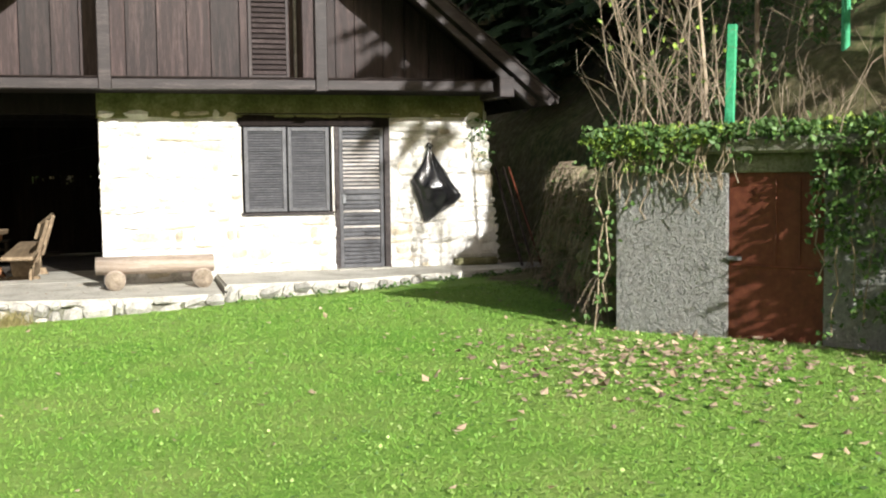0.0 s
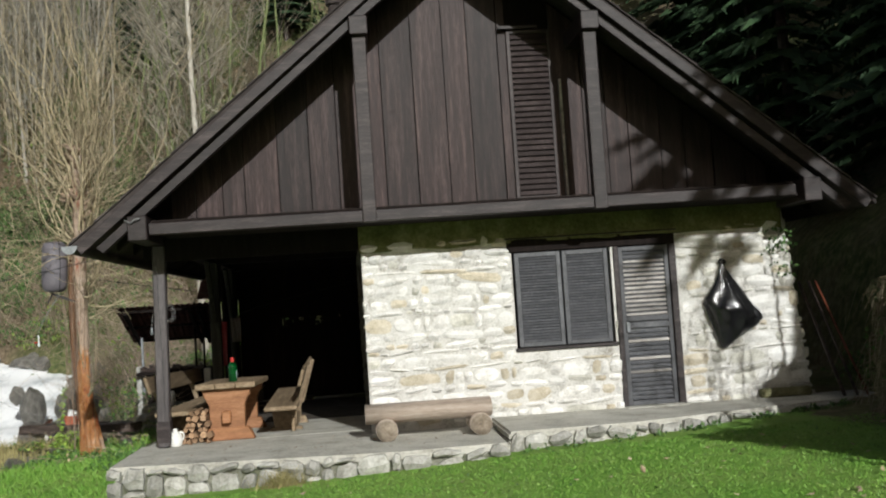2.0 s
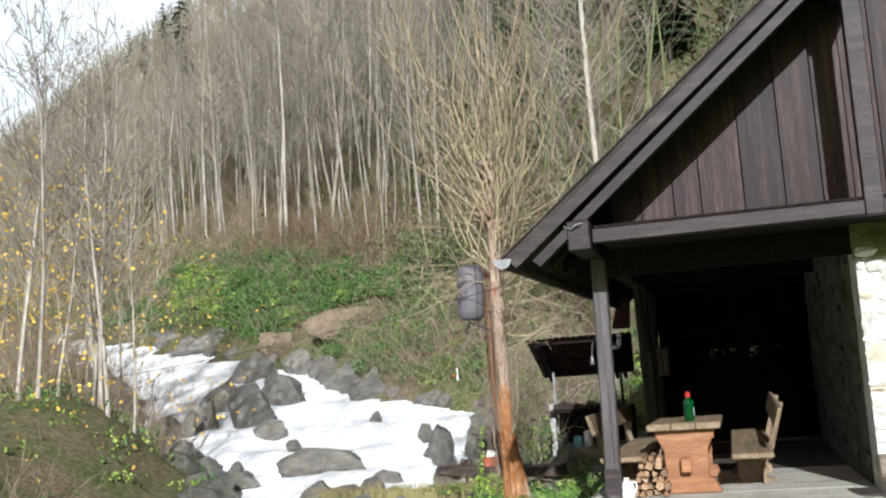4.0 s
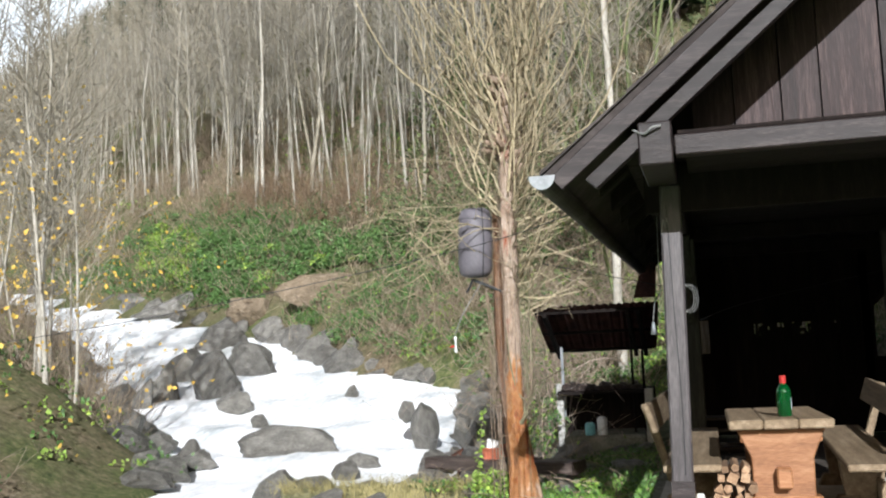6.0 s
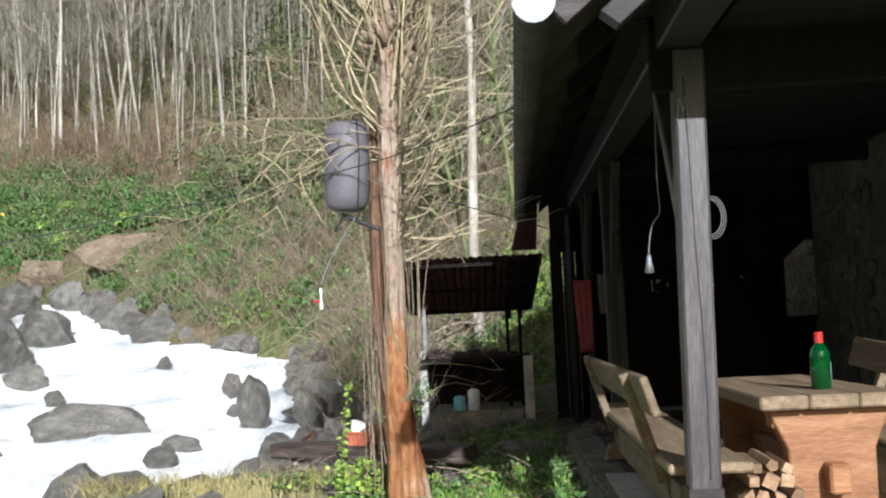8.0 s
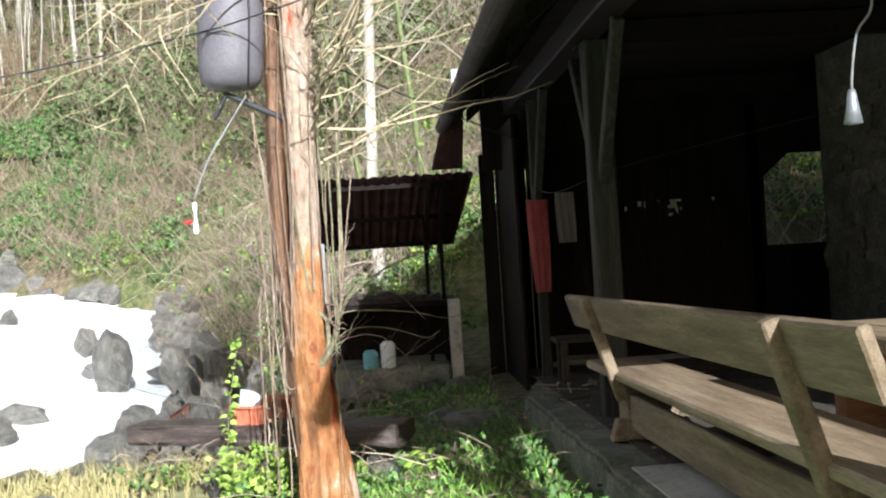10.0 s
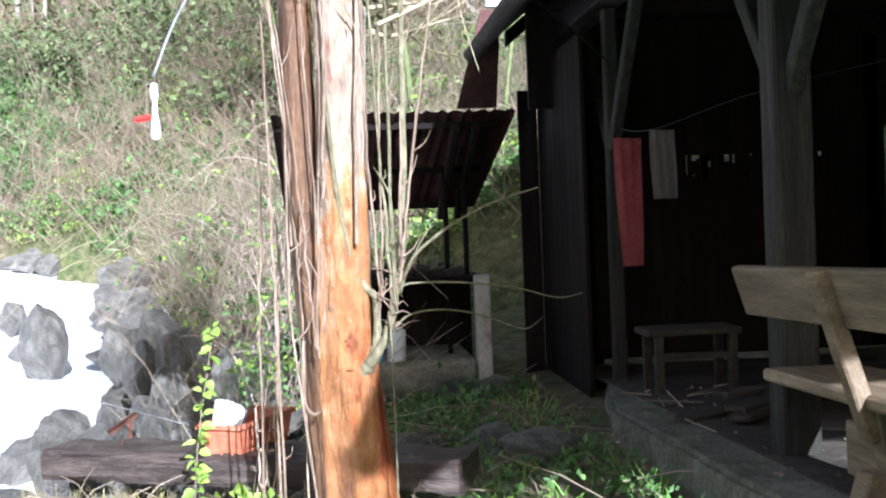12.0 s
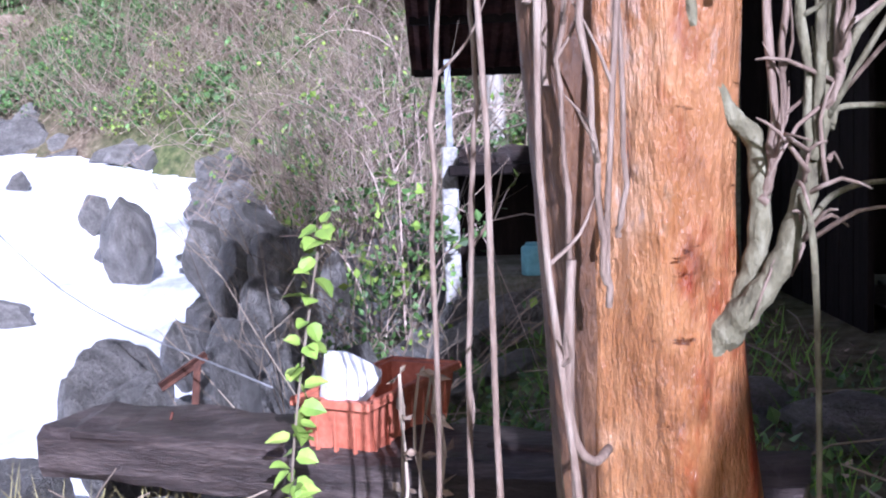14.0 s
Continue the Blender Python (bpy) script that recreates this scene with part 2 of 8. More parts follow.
# rear floor earth, coloured darker to carry the porch's shade
M_EARTHSHADE = material("dark earth with porch shade", (0.06, 0.048, 0.037), (0.022, 0.018, 0.014), (0.13, 0.105, 0.08), 4, 24, 0.95, 0.6)

M_GLASS = bpy.data.materials.new("green bottle glass")
M_GLASS.use_nodes = True
_b = M_GLASS.node_tree.nodes["Principled BSDF"]
_b.inputs["Base Color"].default_value = (0.008, 0.16, 0.035, 1)
_b.inputs["Roughness"].default_value = 0.05
_b.inputs["Transmission Weight"].default_value = 0.75
M_BULB = bpy.data.materials.new("milky bulb glass")
M_BULB.use_nodes = True
_b = M_BULB.node_tree.nodes["Principled BSDF"]
_b.inputs["Base Color"].default_value = (0.7, 0.72, 0.74, 1)
_b.inputs["Roughness"].default_value = 0.1
_b.inputs["Transmission Weight"].default_value = 0.5


def peeling_bark():
    """Grey-brown bark above, bare orange wood below and in strips, split by dark vertical cracks."""
    m = bpy.data.materials.new("peeling bark")
    m.use_nodes = True
    nt = m.node_tree
    n, link = nt.nodes, nt.links.new
    b = n["Principled BSDF"]
    tc = n.new("ShaderNodeTexCoord")

    def tex(scale, stretch, detail=7):
        mp, t = n.new("ShaderNodeMapping"), n.new("ShaderNodeTexNoise")
        mp.inputs["Scale"].default_value = stretch
        link(tc.outputs["Object"], mp.inputs[0])
        link(mp.outputs[0], t.inputs["Vector"])
        t.inputs["Scale"].default_value, t.inputs["Detail"].default_value, t.inputs["Roughness"].default_value = scale, detail, 0.68
        return t.outputs[0]

    def ramp(src, stops):
        r = n.new("ShaderNodeValToRGB")
        r.color_ramp.elements[0].position, r.color_ramp.elements[0].color = stops[0][0], (*stops[0][1], 1)
        r.color_ramp.elements[1].position, r.color_ramp.elements[1].color = stops[-1][0], (*stops[-1][1], 1)
        for p, c in stops[1:-1]:
            r.color_ramp.elements.new(p).color = (*c, 1)
        link(src, r.inputs[0])
        return r.outputs[0]

    def mix(fac, a, c, mode="MIX"):
        x = n.new("ShaderNodeMix")
        x.data_type, x.blend_type = "RGBA", mode
        if isinstance(fac, float):
            x.inputs[0].default_value = fac
        else:
            link(fac, x.inputs[0])
        link(a, x.inputs[6])
        link(c, x.inputs[7])
        return x.outputs[2]

    # the pale pink stops paint in sky reflected on the wet wood
    orange = ramp(tex(4.2, (1.3, 1.3, 0.75), 10), [(0.3, (0.11, 0.045, 0.018)), (0.42, (0.33, 0.14, 0.05)), (0.51, (0.41, 0.195, 0.078)), (0.57, (0.47, 0.26, 0.13)), (0.62, (0.58, 0.42, 0.33)), (0.72, (0.54, 0.36, 0.26)), (0.8, (0.26, 0.17, 0.1))])
    bark = ramp(tex(12, (1, 1, 0.3)), [(0.3, (0.13, 0.09, 0.065)), (0.45, (0.36, 0.27, 0.2)), (0.56, (0.42, 0.33, 0.26)), (0.7, (0.54, 0.44, 0.37))])
    sep = n.new("ShaderNodeSeparateXYZ")
    link(tc.outputs["Object"], sep.inputs[0])
    lift = n.new("ShaderNodeMath")
    lift.operation = "MULTIPLY_ADD"
    link(tex(2.6, (2.0, 2.0, 0.6)), lift.inputs[0])
    lift.inputs[1].default_value = -2.2
    link(sep.outputs[2], lift.inputs[2])
    zone = ramp(lift.outputs[0], [(0.12, (0, 0, 0)), (0.24, (1, 1, 1))])
    red = ramp(tex(3.4, (1.5, 1.5, 0.5)), [(0.56, (0, 0, 0)), (0.66, (1, 1, 1))])
    moss = ramp(tex(5.2, (1.2, 1.2, 0.5), 9), [(0.63, (0, 0, 0)), (0.73, (1, 1, 1))])
    rust, grey = n.new("ShaderNodeRGB"), n.new("ShaderNodeRGB")
    rust.outputs[0].default_value, grey.outputs[0].default_value = (0.3, 0.075, 0.02, 1), (0.2, 0.15, 0.09, 1)
    # short upright cracks and fewer level checks, with fine relief
    crack = tex(10, (2.2, 2.2, 0.5), 6)
    level = tex(15, (0.9, 0.9, 3.2), 5)
    fine = tex(48, (1, 1, 0.6), 8)
    dark = ramp(crack, [(0.31, (0.14, 0.09, 0.065)), (0.35, (1, 1, 1))])
    seam = ramp(level, [(0.3, (0.3, 0.22, 0.16)), (0.34, (1, 1, 1))])
    grain = ramp(fine, [(0.3, (0.7, 0.66, 0.62)), (0.7, (1.0, 1.0, 1.0))])
    seam = mix(1.0, seam, grain, "MULTIPLY")
    body = mix(moss, mix(red, mix(zone, orange, bark), rust.outputs[0], "OVERLAY"), grey.outputs[0])
    link(mix(1.0, mix(1.0, body, dark, "MULTIPLY"), seam, "MULTIPLY"), b.inputs["Base Color"])
    gl = n.new("ShaderNodeMapRange")
    gl.inputs[1].default_value, gl.inputs[2].default_value = 0.35, 0.65
    gl.inputs[3].default_value, gl.inputs[4].default_value = 0.16, 0.45
    link(tex(7, (1, 1, 0.5)), gl.inputs[0])
    link(gl.outputs[0], b.inputs["Roughness"])
    b.inputs["Specular IOR Level"].default_value = 0.45
    bp, bq = n.new("ShaderNodeBump"), n.new("ShaderNodeBump")
    bp.inputs["Strength"].default_value, bp.inputs["Distance"].default_value = 1.0, 0.03
    bq.inputs["Strength"].default_value, bq.inputs["Distance"].default_value = 0.5, 0.01
    link(crack, bp.inputs["Height"])
    link(seam, bq.inputs["Height"])
    link(bp.outputs[0], bq.inputs["Normal"])
    link(bq.outputs[0], b.inputs["Normal"])
    return m


M_PEEL = peeling_bark()


def ground_material():
    """Lawn, leaf litter and bare earth, mixed by the mesh's own zone layer and broken up by noise."""
    m = bpy.data.materials.new("lawn and woodland ground")
    m.use_nodes = True
    nt = m.node_tree
    n, link = nt.nodes, nt.links.new
    b = n["Principled BSDF"]
    tc = n.new("ShaderNodeTexCoord")

    def noisy(scale, detail=6):
        t = n.new("ShaderNodeTexNoise")
        t.inputs["Scale"].default_value, t.inputs["Detail"].default_value, t.inputs["Roughness"].default_value = scale, detail, 0.65
        link(tc.outputs["Object"], t.inputs["Vector"])
        return t.outputs[0]

    def ramp(src, stops):
        r = n.new("ShaderNodeValToRGB")
        r.color_ramp.elements[0].position, r.color_ramp.elements[0].color = stops[0][0], (*stops[0][1], 1)
        r.color_ramp.elements[1].position, r.color_ramp.elements[1].color = stops[-1][0], (*stops[-1][1], 1)
        for p, c in stops[1:-1]:
            r.color_ramp.elements.new(p).color = (*c, 1)
        link(src, r.inputs[0])
        return r.outputs[0]

    def mix(fac, a, c):
        x = n.new("ShaderNodeMix")
        x.data_type = "RGBA"
        link(fac, x.inputs[0])
        link(a, x.inputs[6])
        link(c, x.inputs[7])
        return x.outputs[2]

    zone = n.new("ShaderNodeAttribute")
    zone.attribute_name = "lawn"
    nz = n.new("ShaderNodeMath")
    nz.operation = "MULTIPLY_ADD"
    link(noisy(1.4), nz.inputs[0])
    nz.inputs[1].default_value = 1.2
    nz.inputs[2].default_value = -0.6
    ad = n.new("ShaderNodeMath")
    ad.operation = "ADD"
    ad.use_clamp = True
    link(zone.outputs["Fac"], ad.inputs[0])
    link(nz.outputs[0], ad.inputs[1])
    edge = ramp(ad.outputs[0], [(0.42, (0, 0, 0)), (0.58, (1, 1, 1))])
    lawn = mix(ramp(noisy(0.9), [(0.35, (0, 0, 0)), (0.7, (1, 1, 1))]),
               ramp(noisy(22), [(0.3, (0.1, 0.24, 0.03)), (0.7, (0.18, 0.36, 0.055))]),
               ramp(noisy(30), [(0.3, (0.15, 0.24, 0.04)), (0.7, (0.34, 0.42, 0.14))]))
    wild = mix(ramp(noisy(0.35), [(0.36, (0, 0, 0)), (0.6, (1, 1, 1))]),
               ramp(noisy(9), [(0.3, (0.07, 0.055, 0.035)), (0.5, (0.17, 0.13, 0.085)), (0.7, (0.32, 0.26, 0.18))]),
               ramp(noisy(7), [(0.3, (0.035, 0.055, 0.02)), (0.5, (0.1, 0.12, 0.045)), (0.7, (0.22, 0.2, 0.1))]))
    link(mix(edge, wild, lawn), b.inputs["Base Color"])
    b.inputs["Roughness"].default_value = 0.95
    b.inputs["Specular IOR Level"].default_value = 0.15
    bp = n.new("ShaderNodeBump")
    bp.inputs["Strength"].default_value, bp.inputs["Distance"].default_value = 0.7, 0.05
    link(noisy(18), bp.inputs["Height"])
    link(bp.outputs[0], b.inputs["Normal"])
    return m


def water_material():
    """White water: foam over grey-green glassy streaks."""
    m = bpy.data.materials.new("white water")
    m.use_nodes = True
    nt = m.node_tree
    n, link = nt.nodes, nt.links.new
    b = n["Principled BSDF"]
    tc, mp = n.new("ShaderNodeTexCoord"), n.new("ShaderNodeMapping")
    mp.inputs["Rotation"].default_value = (0, 0, radians(-38))
    mp.inputs["Scale"].default_value = (1.6, 0.5, 1.0)
    link(tc.outputs["Object"], mp.inputs[0])
    a, c = n.new("ShaderNodeTexNoise"), n.new("ShaderNodeTexNoise")
    for t, s in ((a, 0.55), (c, 6.0)):
        t.inputs["Scale"].default_value, t.inputs["Detail"].default_value, t.inputs["Roughness"].default_value = s, 8, 0.65
        link(mp.outputs[0], t.inputs["Vector"])
    r = n.new("ShaderNodeValToRGB")
    r.color_ramp.elements[0].position, r.color_ramp.elements[0].color = 0.34, (0.42, 0.46, 0.475, 1)
    r.color_ramp.elements[1].position, r.color_ramp.elements[1].color = 0.53, (0.95, 0.955, 0.96, 1)
    x = n.new("ShaderNodeMix")
    x.data_type = "FLOAT"
    x.inputs[0].default_value = 0.3
    link(a.outputs[0], x.inputs[2])
    link(c.outputs[0], x.inputs[3])
    link(x.outputs[0], r.inputs[0])
    link(r.outputs[0], b.inputs["Base Color"])
    b.inputs["Roughness"].default_value = 0.8
    bp = n.new("ShaderNodeBump")
    bp.inputs["Strength"].default_value, bp.inputs["Distance"].default_value = 0.5, 0.05
    link(c.outputs[0], bp.inputs["Height"])
    link(bp.outputs[0], b.inputs["Normal"])
    return m


M_GROUND = ground_material()
M_WATER = water_material()


# ---- mesh helpers ----
def part(name, bm, mat, parent=None, label="", smooth=False):
    """Link a bmesh as one mesh object under a thing or part."""
    me = bpy.data.meshes.new(name)
    bm.to_mesh(me)
    bm.free()
    return linked(name, me, mat, parent, label, smooth)


def linked(name, me, mat, parent=None, label="", smooth=False):
    if mat and not me.materials:
        me.materials.append(mat)
    if smooth:
        me.polygons.foreach_set("use_smooth", [True] * len(me.polygons))
    ob = new(name, me)
    if parent:
        ob.parent = parent
    if label:
        ob["label"] = label
    return ob


def thing(name, label, category, group="", kind="", at=(0, 0, 0)):
    ob = new(name)
    ob.empty_display_size = 0.1
    ob.location = at
    return tagged(ob, label, category, group, kind)


def box(bm, lo, hi, bevel=0.0, m=None):
    """A box from corner to corner, its edges rounded, turned by m."""
    c = [(a + b) / 2 for a, b in zip(lo, hi)]
    s = [abs(b - a) for a, b in zip(lo, hi)]
    geo = bmesh.ops.create_cube(bm, size=1, matrix=(m or Matrix()) @ Matrix.Translation(c) @ Matrix.Diagonal((*s, 1)))
    if bevel:
        edges = {e for v in geo["verts"] for e in v.link_edges}
        bmesh.ops.bevel(bm, geom=list(edges), offset=bevel, segments=1, affect="EDGES", profile=0.6)
    return bm


def boxed(lo, hi, bevel=0.0, m=None):
    return box(bmesh.new(), lo, hi, bevel, m)


def beam(a, b, w, h, bevel=0.008, up=(0, 0, 1)):
    """A squared timber from a to b, w wide and h high."""
    a, b = Vector(a), Vector(b)
    x = (b - a).normalized()
    y = Vector(up).cross(x).normalized()
    z = x.cross(y)
    m = Matrix((x, y, z)).transposed().to_4x4()
    m.translation = a
    return boxed((0, -w / 2, -h / 2), ((b - a).length, w / 2, h / 2), bevel, m)


def prism(outline, depth, m=None, bevel=0.0):
    """A flat outline in x and z, given thickness along y."""
    bm = bmesh.new()
    f = bm.faces.new([bm.verts.new((x, 0, z)) for x, z in outline])
    r = bmesh.ops.extrude_face_region(bm, geom=[f])
    bmesh.ops.translate(bm, verts=[v for v in r["geom"] if isinstance(v, bmesh.types.BMVert)], vec=(0, depth, 0))
    bmesh.ops.recalc_face_normals(bm, faces=bm.faces)
    if bevel:
        bmesh.ops.bevel(bm, geom=list(bm.edges), offset=bevel, segments=1, affect="EDGES")
    if m:
        bm.transform(m)
    return bm


class Sheet:
    """Vertices and faces gathered for one large mesh."""

    def __init__(self):
        self.v, self.f = [], []

    def tube(self, pts, radii, sides=4, cap=False):
        pts = [Vector(p) for p in pts]
        base = len(self.v)
        side = Vector((0.31, 0.95, 0.1))
        for i, p in enumerate(pts):
            d = (pts[min(i + 1, len(pts) - 1)] - pts[max(i - 1, 0)]).normalized()
            u = d.cross(side)
            if u.length < 0.1:
                u = d.cross(Vector((1, 0, 0)))
            u.normalize()
            w = d.cross(u)
            for k in range(sides):
                a = 2 * math.pi * k / sides
                self.v.append(p + (u * math.cos(a) + w * math.sin(a)) * radii[i])
        for i in range(len(pts) - 1):
            for k in range(sides):
                q, k2 = base + i * sides, (k + 1) % sides
                self.f.append((q + k, q + k2, q + sides + k2, q + sides + k))
        if cap:
            self.f.append(tuple(base + k for k in range(sides))[::-1])
            self.f.append(tuple(base + (len(pts) - 1) * sides + k for k in range(sides)))
        return self

    def leaf(self, p, size, rng, flat=0.0, ratio=0.7):
        """A pointed leaf of two folded halves."""
        d = Vector((rng.gauss(0, 1), rng.gauss(0, 1), rng.gauss(0, 1) * (1 - flat))).normalized()
        n = Vector((rng.gauss(0, 1) * (1 - flat), rng.gauss(0, 1) * (1 - flat), 1.0 if flat else rng.gauss(0, 1)))
        u = d.cross(n).normalized() * size * ratio * 0.5
        lift = d.cross(u).normalized() * size * 0.12
        p, b = Vector(p), len(self.v)
        self.v += [p, p + d * size * 0.45 + u + lift, p + d * size, p + d * size * 0.45 - u + lift]
        self.f += [(b, b + 1, b + 2), (b, b + 2, b + 3)]

    def blade(self, p, h, w, rng, lean=0.4):
        a = rng.uniform(0, 6.283)
        ux, uy = math.cos(a) * w, math.sin(a) * w
        lx, ly = rng.gauss(0, lean) * h, rng.gauss(0, lean) * h
        b = len(self.v)
        x, y, z = p
        self.v += [(x - ux, y - uy, z), (x + ux, y + uy, z), (x + lx, y + ly, z + h)]
        self.f.append((b, b + 1, b + 2))

    def mesh(self, name):
        me = bpy.data.meshes.new(name)
        me.from_pydata([tuple(v) for v in self.v], [], self.f)
        me.update()
        return me


def tube_part(name, pts, radii, mat, parent=None, sides=8, label=""):
    s = Sheet()
    s.tube(pts, radii if isinstance(radii, (list, tuple)) else [radii] * len(pts), sides, True)
    return linked(name, s.mesh(name), mat, parent, label, True)


def curve_pts(*ps, n=6):
    """A smooth line through the points."""
    ps = [Vector(p) for p in ps]
    out = []
    for i in range(len(ps) - 1):
        p0, p1, p2, p3 = ps[max(i - 1, 0)], ps[i], ps[i + 1], ps[min(i + 2, len(ps) - 1)]
        for k in range(n):
            t = k / n
            out.append(0.5 * (2 * p1 + (p2 - p0) * t + (2 * p0 - 5 * p1 + 4 * p2 - p3) * t * t + (3 * p1 - p0 - 3 * p2 + p3) * t ** 3))
    return out + [ps[-1]]


def lathe(profile, sides=20, m=None):
    """A turned body from radius and height pairs."""
    bm = bmesh.new()
    rings = [[bm.verts.new((r * math.cos(2 * math.pi * k / sides), r * math.sin(2 * math.pi * k / sides), z)) for k in range(sides)] for r, z in profile]
    for a, b in zip(rings, rings[1:]):
        for k in range(sides):
            bm.faces.new((a[k], a[(k + 1) % sides], b[(k + 1) % sides], b[k]))
    bm.faces.new(rings[0][::-1])
    bm.faces.new(rings[-1])
    if m:
        bm.transform(m)
    return bm


def rock_mesh(name, seed, rough=0.35, detail=3, flat=1.0, blunt=0.0):
    """A boulder of unit size: planes cut off a ball, then worn."""
    rng = random.Random(seed)
    bm = bmesh.new()
    bmesh.ops.create_icosphere(bm, subdivisions=detail, radius=1)
    cuts = [(Vector((rng.gauss(0, 1), rng.gauss(0, 1), rng.gauss(0, 1))).normalized(), rng.uniform(0.42, 0.8) + blunt) for _ in range(13)]
    off = Vector((seed * 3.7, seed * 1.3, 0))
    for v in bm.verts:
        for n, d in cuts:
            k = v.co.dot(n) - d
            if k > 0:
                v.co -= n * k * 0.97
        v.co *= 1 + rough * 0.3 * noise.fractal(v.co * 2.2 + off, 0.8, 2.0, 6)
        v.co.z *= flat
    me = bpy.data.meshes.new(name)
    bm.to_mesh(me)
    bm.free()
    return me


# ---- lie of the land ----
W_Y = [5, 20, 24, 28, 31, 34, 37, 41, 45, 50, 56, 62, 90, 150, 300]
W_Z = [-1.1, -0.75, -0.65, -0.45, -0.1, 0.3, 0.75, 1.4, 2.2, 3.3, 4.6, 6.0, 11, 20, 40]
R_Y = [5, 12, 16, 19, 21, 25, 30, 35, 37, 40, 45, 48, 59, 110, 300]
R_X = [-9.5, -8.6, -7.4, -6.3, -5.9, -6.5, -7.5, -8.6, -11.5, -14.7, -18.7, -22.5, -37, -100, -300]
L_Y = [5, 15, 20, 25.5, 30, 42, 50, 65, 110, 300]
L_X = [-15, -13, -12, -12.4, -16.2, -25.2, -33, -48, -112, -320]
G_S = [0, 1, 3, 5, 10, 14, 30, 60, 110, 200]
G_Z = [0, 0.7, 2.3, 3.6, 5.6, 7.6, 17, 37, 66, 95]


def ease(a, b, x):
    t = np.clip((x - a) / (b - a), 0, 1)
    return t * t * (3 - 2 * t)


def bumps(x, y, k, seed=0.0):
    return (np.sin(x * k + 1.3 * np.sin(y * k * 0.7 + seed)) + np.sin(y * k * 1.1 + 1.7 * np.sin(x * k * 0.6 + seed * 2))) * 0.5


def land(x, y):
    """Height of the ground, arrays or numbers."""
    x, y = np.asarray(x, float), np.asarray(y, float)
    w, xr, xl = np.interp(y, W_Y, W_Z), np.interp(y, R_Y, R_X), np.interp(y, L_Y, L_X)
    yard = 0.2 + 0.045 * np.clip(x, -5.0, 5.0) + 0.02 * bumps(x, y, 0.9)
    yard = yard - 0.1 * ease(13, 18, y) * ease(-3.0, -4.5, x)
    slope = 0.78 + 0.05 * bumps(x, y, 0.08)
    s = np.maximum((x - xr) * 0.8, 0)
    hill = w + np.interp(s, G_S, G_Z) + (0.25 * bumps(x, y, 0.5) + 0.12 * bumps(x, y, 1.3, 2)) * ease(0.5, 4, s)
    # the bank to the right of the hut and behind the cellar
    edge_x = np.interp(y, [-30, 0, 5.5, 6.4, 8.6, 9.6, 13, 16], [7.5, 6.5, 5.9, 5.4, 4.6, 5.0, 5.6, 6.2])
    side = yard + 2.1 * ease(0, 0.9, x - edge_x) + np.maximum(0, x - edge_x - 0.9) * slope + 0.12 * bumps(x, y, 0.9) * ease(0, 2, x - edge_x)
    behind = ease(22.8, 33, y)
    near = np.maximum(yard, side)
    ground = near * (1 - behind) + np.maximum(near, hill) * behind
    ground = np.where(y > 33, hill, ground)
    # a dip at the hut's rear corner
    ground = ground - 0.85 * np.exp(-((x + 2.8) / 1.1) ** 2 - ((y - 27.4) / 1.15) ** 2)
    # stream bed and its near bank
    bank = ease(0.0, 1.7, x - xr)
    ground = np.where(y < 33, (w - 0.25) * (1 - bank) + ground * bank, ground)
    bed = w - 0.45
    left = w + 2.2 * ease(0, 4.5, xl - x) + 0.04 * np.maximum(0, xl - x - 4) + 0.2 * bumps(x, y, 0.8) * ease(0, 3, xl - x)
    ground = np.where(x < xr, bed, ground)
    return np.where(x < xl, left, ground)


def land_at(x, y):
    return float(land(x, y))


def steps(lo, hi, fine_lo, fine_hi, fine, grow=1.16):
    mid = list(np.arange(fine_lo, fine_hi, fine))
    d, up, dn = fine, [mid[-1]], [mid[0]]
    while up[-1] < hi:
        d *= grow
        up.append(up[-1] + min(d, 12))
    d = fine
    while dn[-1] > lo:
        d *= grow
        dn.append(dn[-1] - min(d, 12))
    return np.array(dn[:0:-1] + mid + up[1:])


def build_ground():
    xs, ys = steps(-330, 160, -15, 8, 0.3), steps(-60, 330, -1, 36, 0.35, 1.1)
    gx, gy = np.meshgrid(xs, ys)
    gz = land(gx, gy)
    v = np.stack([gx, gy, gz], -1).reshape(-1, 3)
    nx = len(xs)
    i, j = np.meshgrid(np.arange(nx - 1), np.arange(len(ys) - 1))
    q = (j * nx + i).ravel()
    f = np.stack([q, q + 1, q + nx + 1, q + nx], 1)
    me = bpy.data.meshes.new("ground")
    me.from_pydata(v.tolist(), [], f.tolist())
    lawn = ease(-8.6, -7.4, gx) * ease(5.6, 4.2, gx + 0.9 * ease(5, 8, gy)) * np.maximum(ease(13.6, 12.6, gy), 0.9 * ease(17.6, 16.2, gy) * ease(-3.0, -3.5, gx))
    at = me.attributes.new("lawn", "FLOAT", "POINT")
    at.data.foreach_set("value", lawn.ravel().astype(np.float32))
    linked("ground", me, M_GROUND, smooth=True)
    tagged(bpy.data.objects["ground"], "mown green lawn running into leafy wooded slopes", "ground", kind="structure")


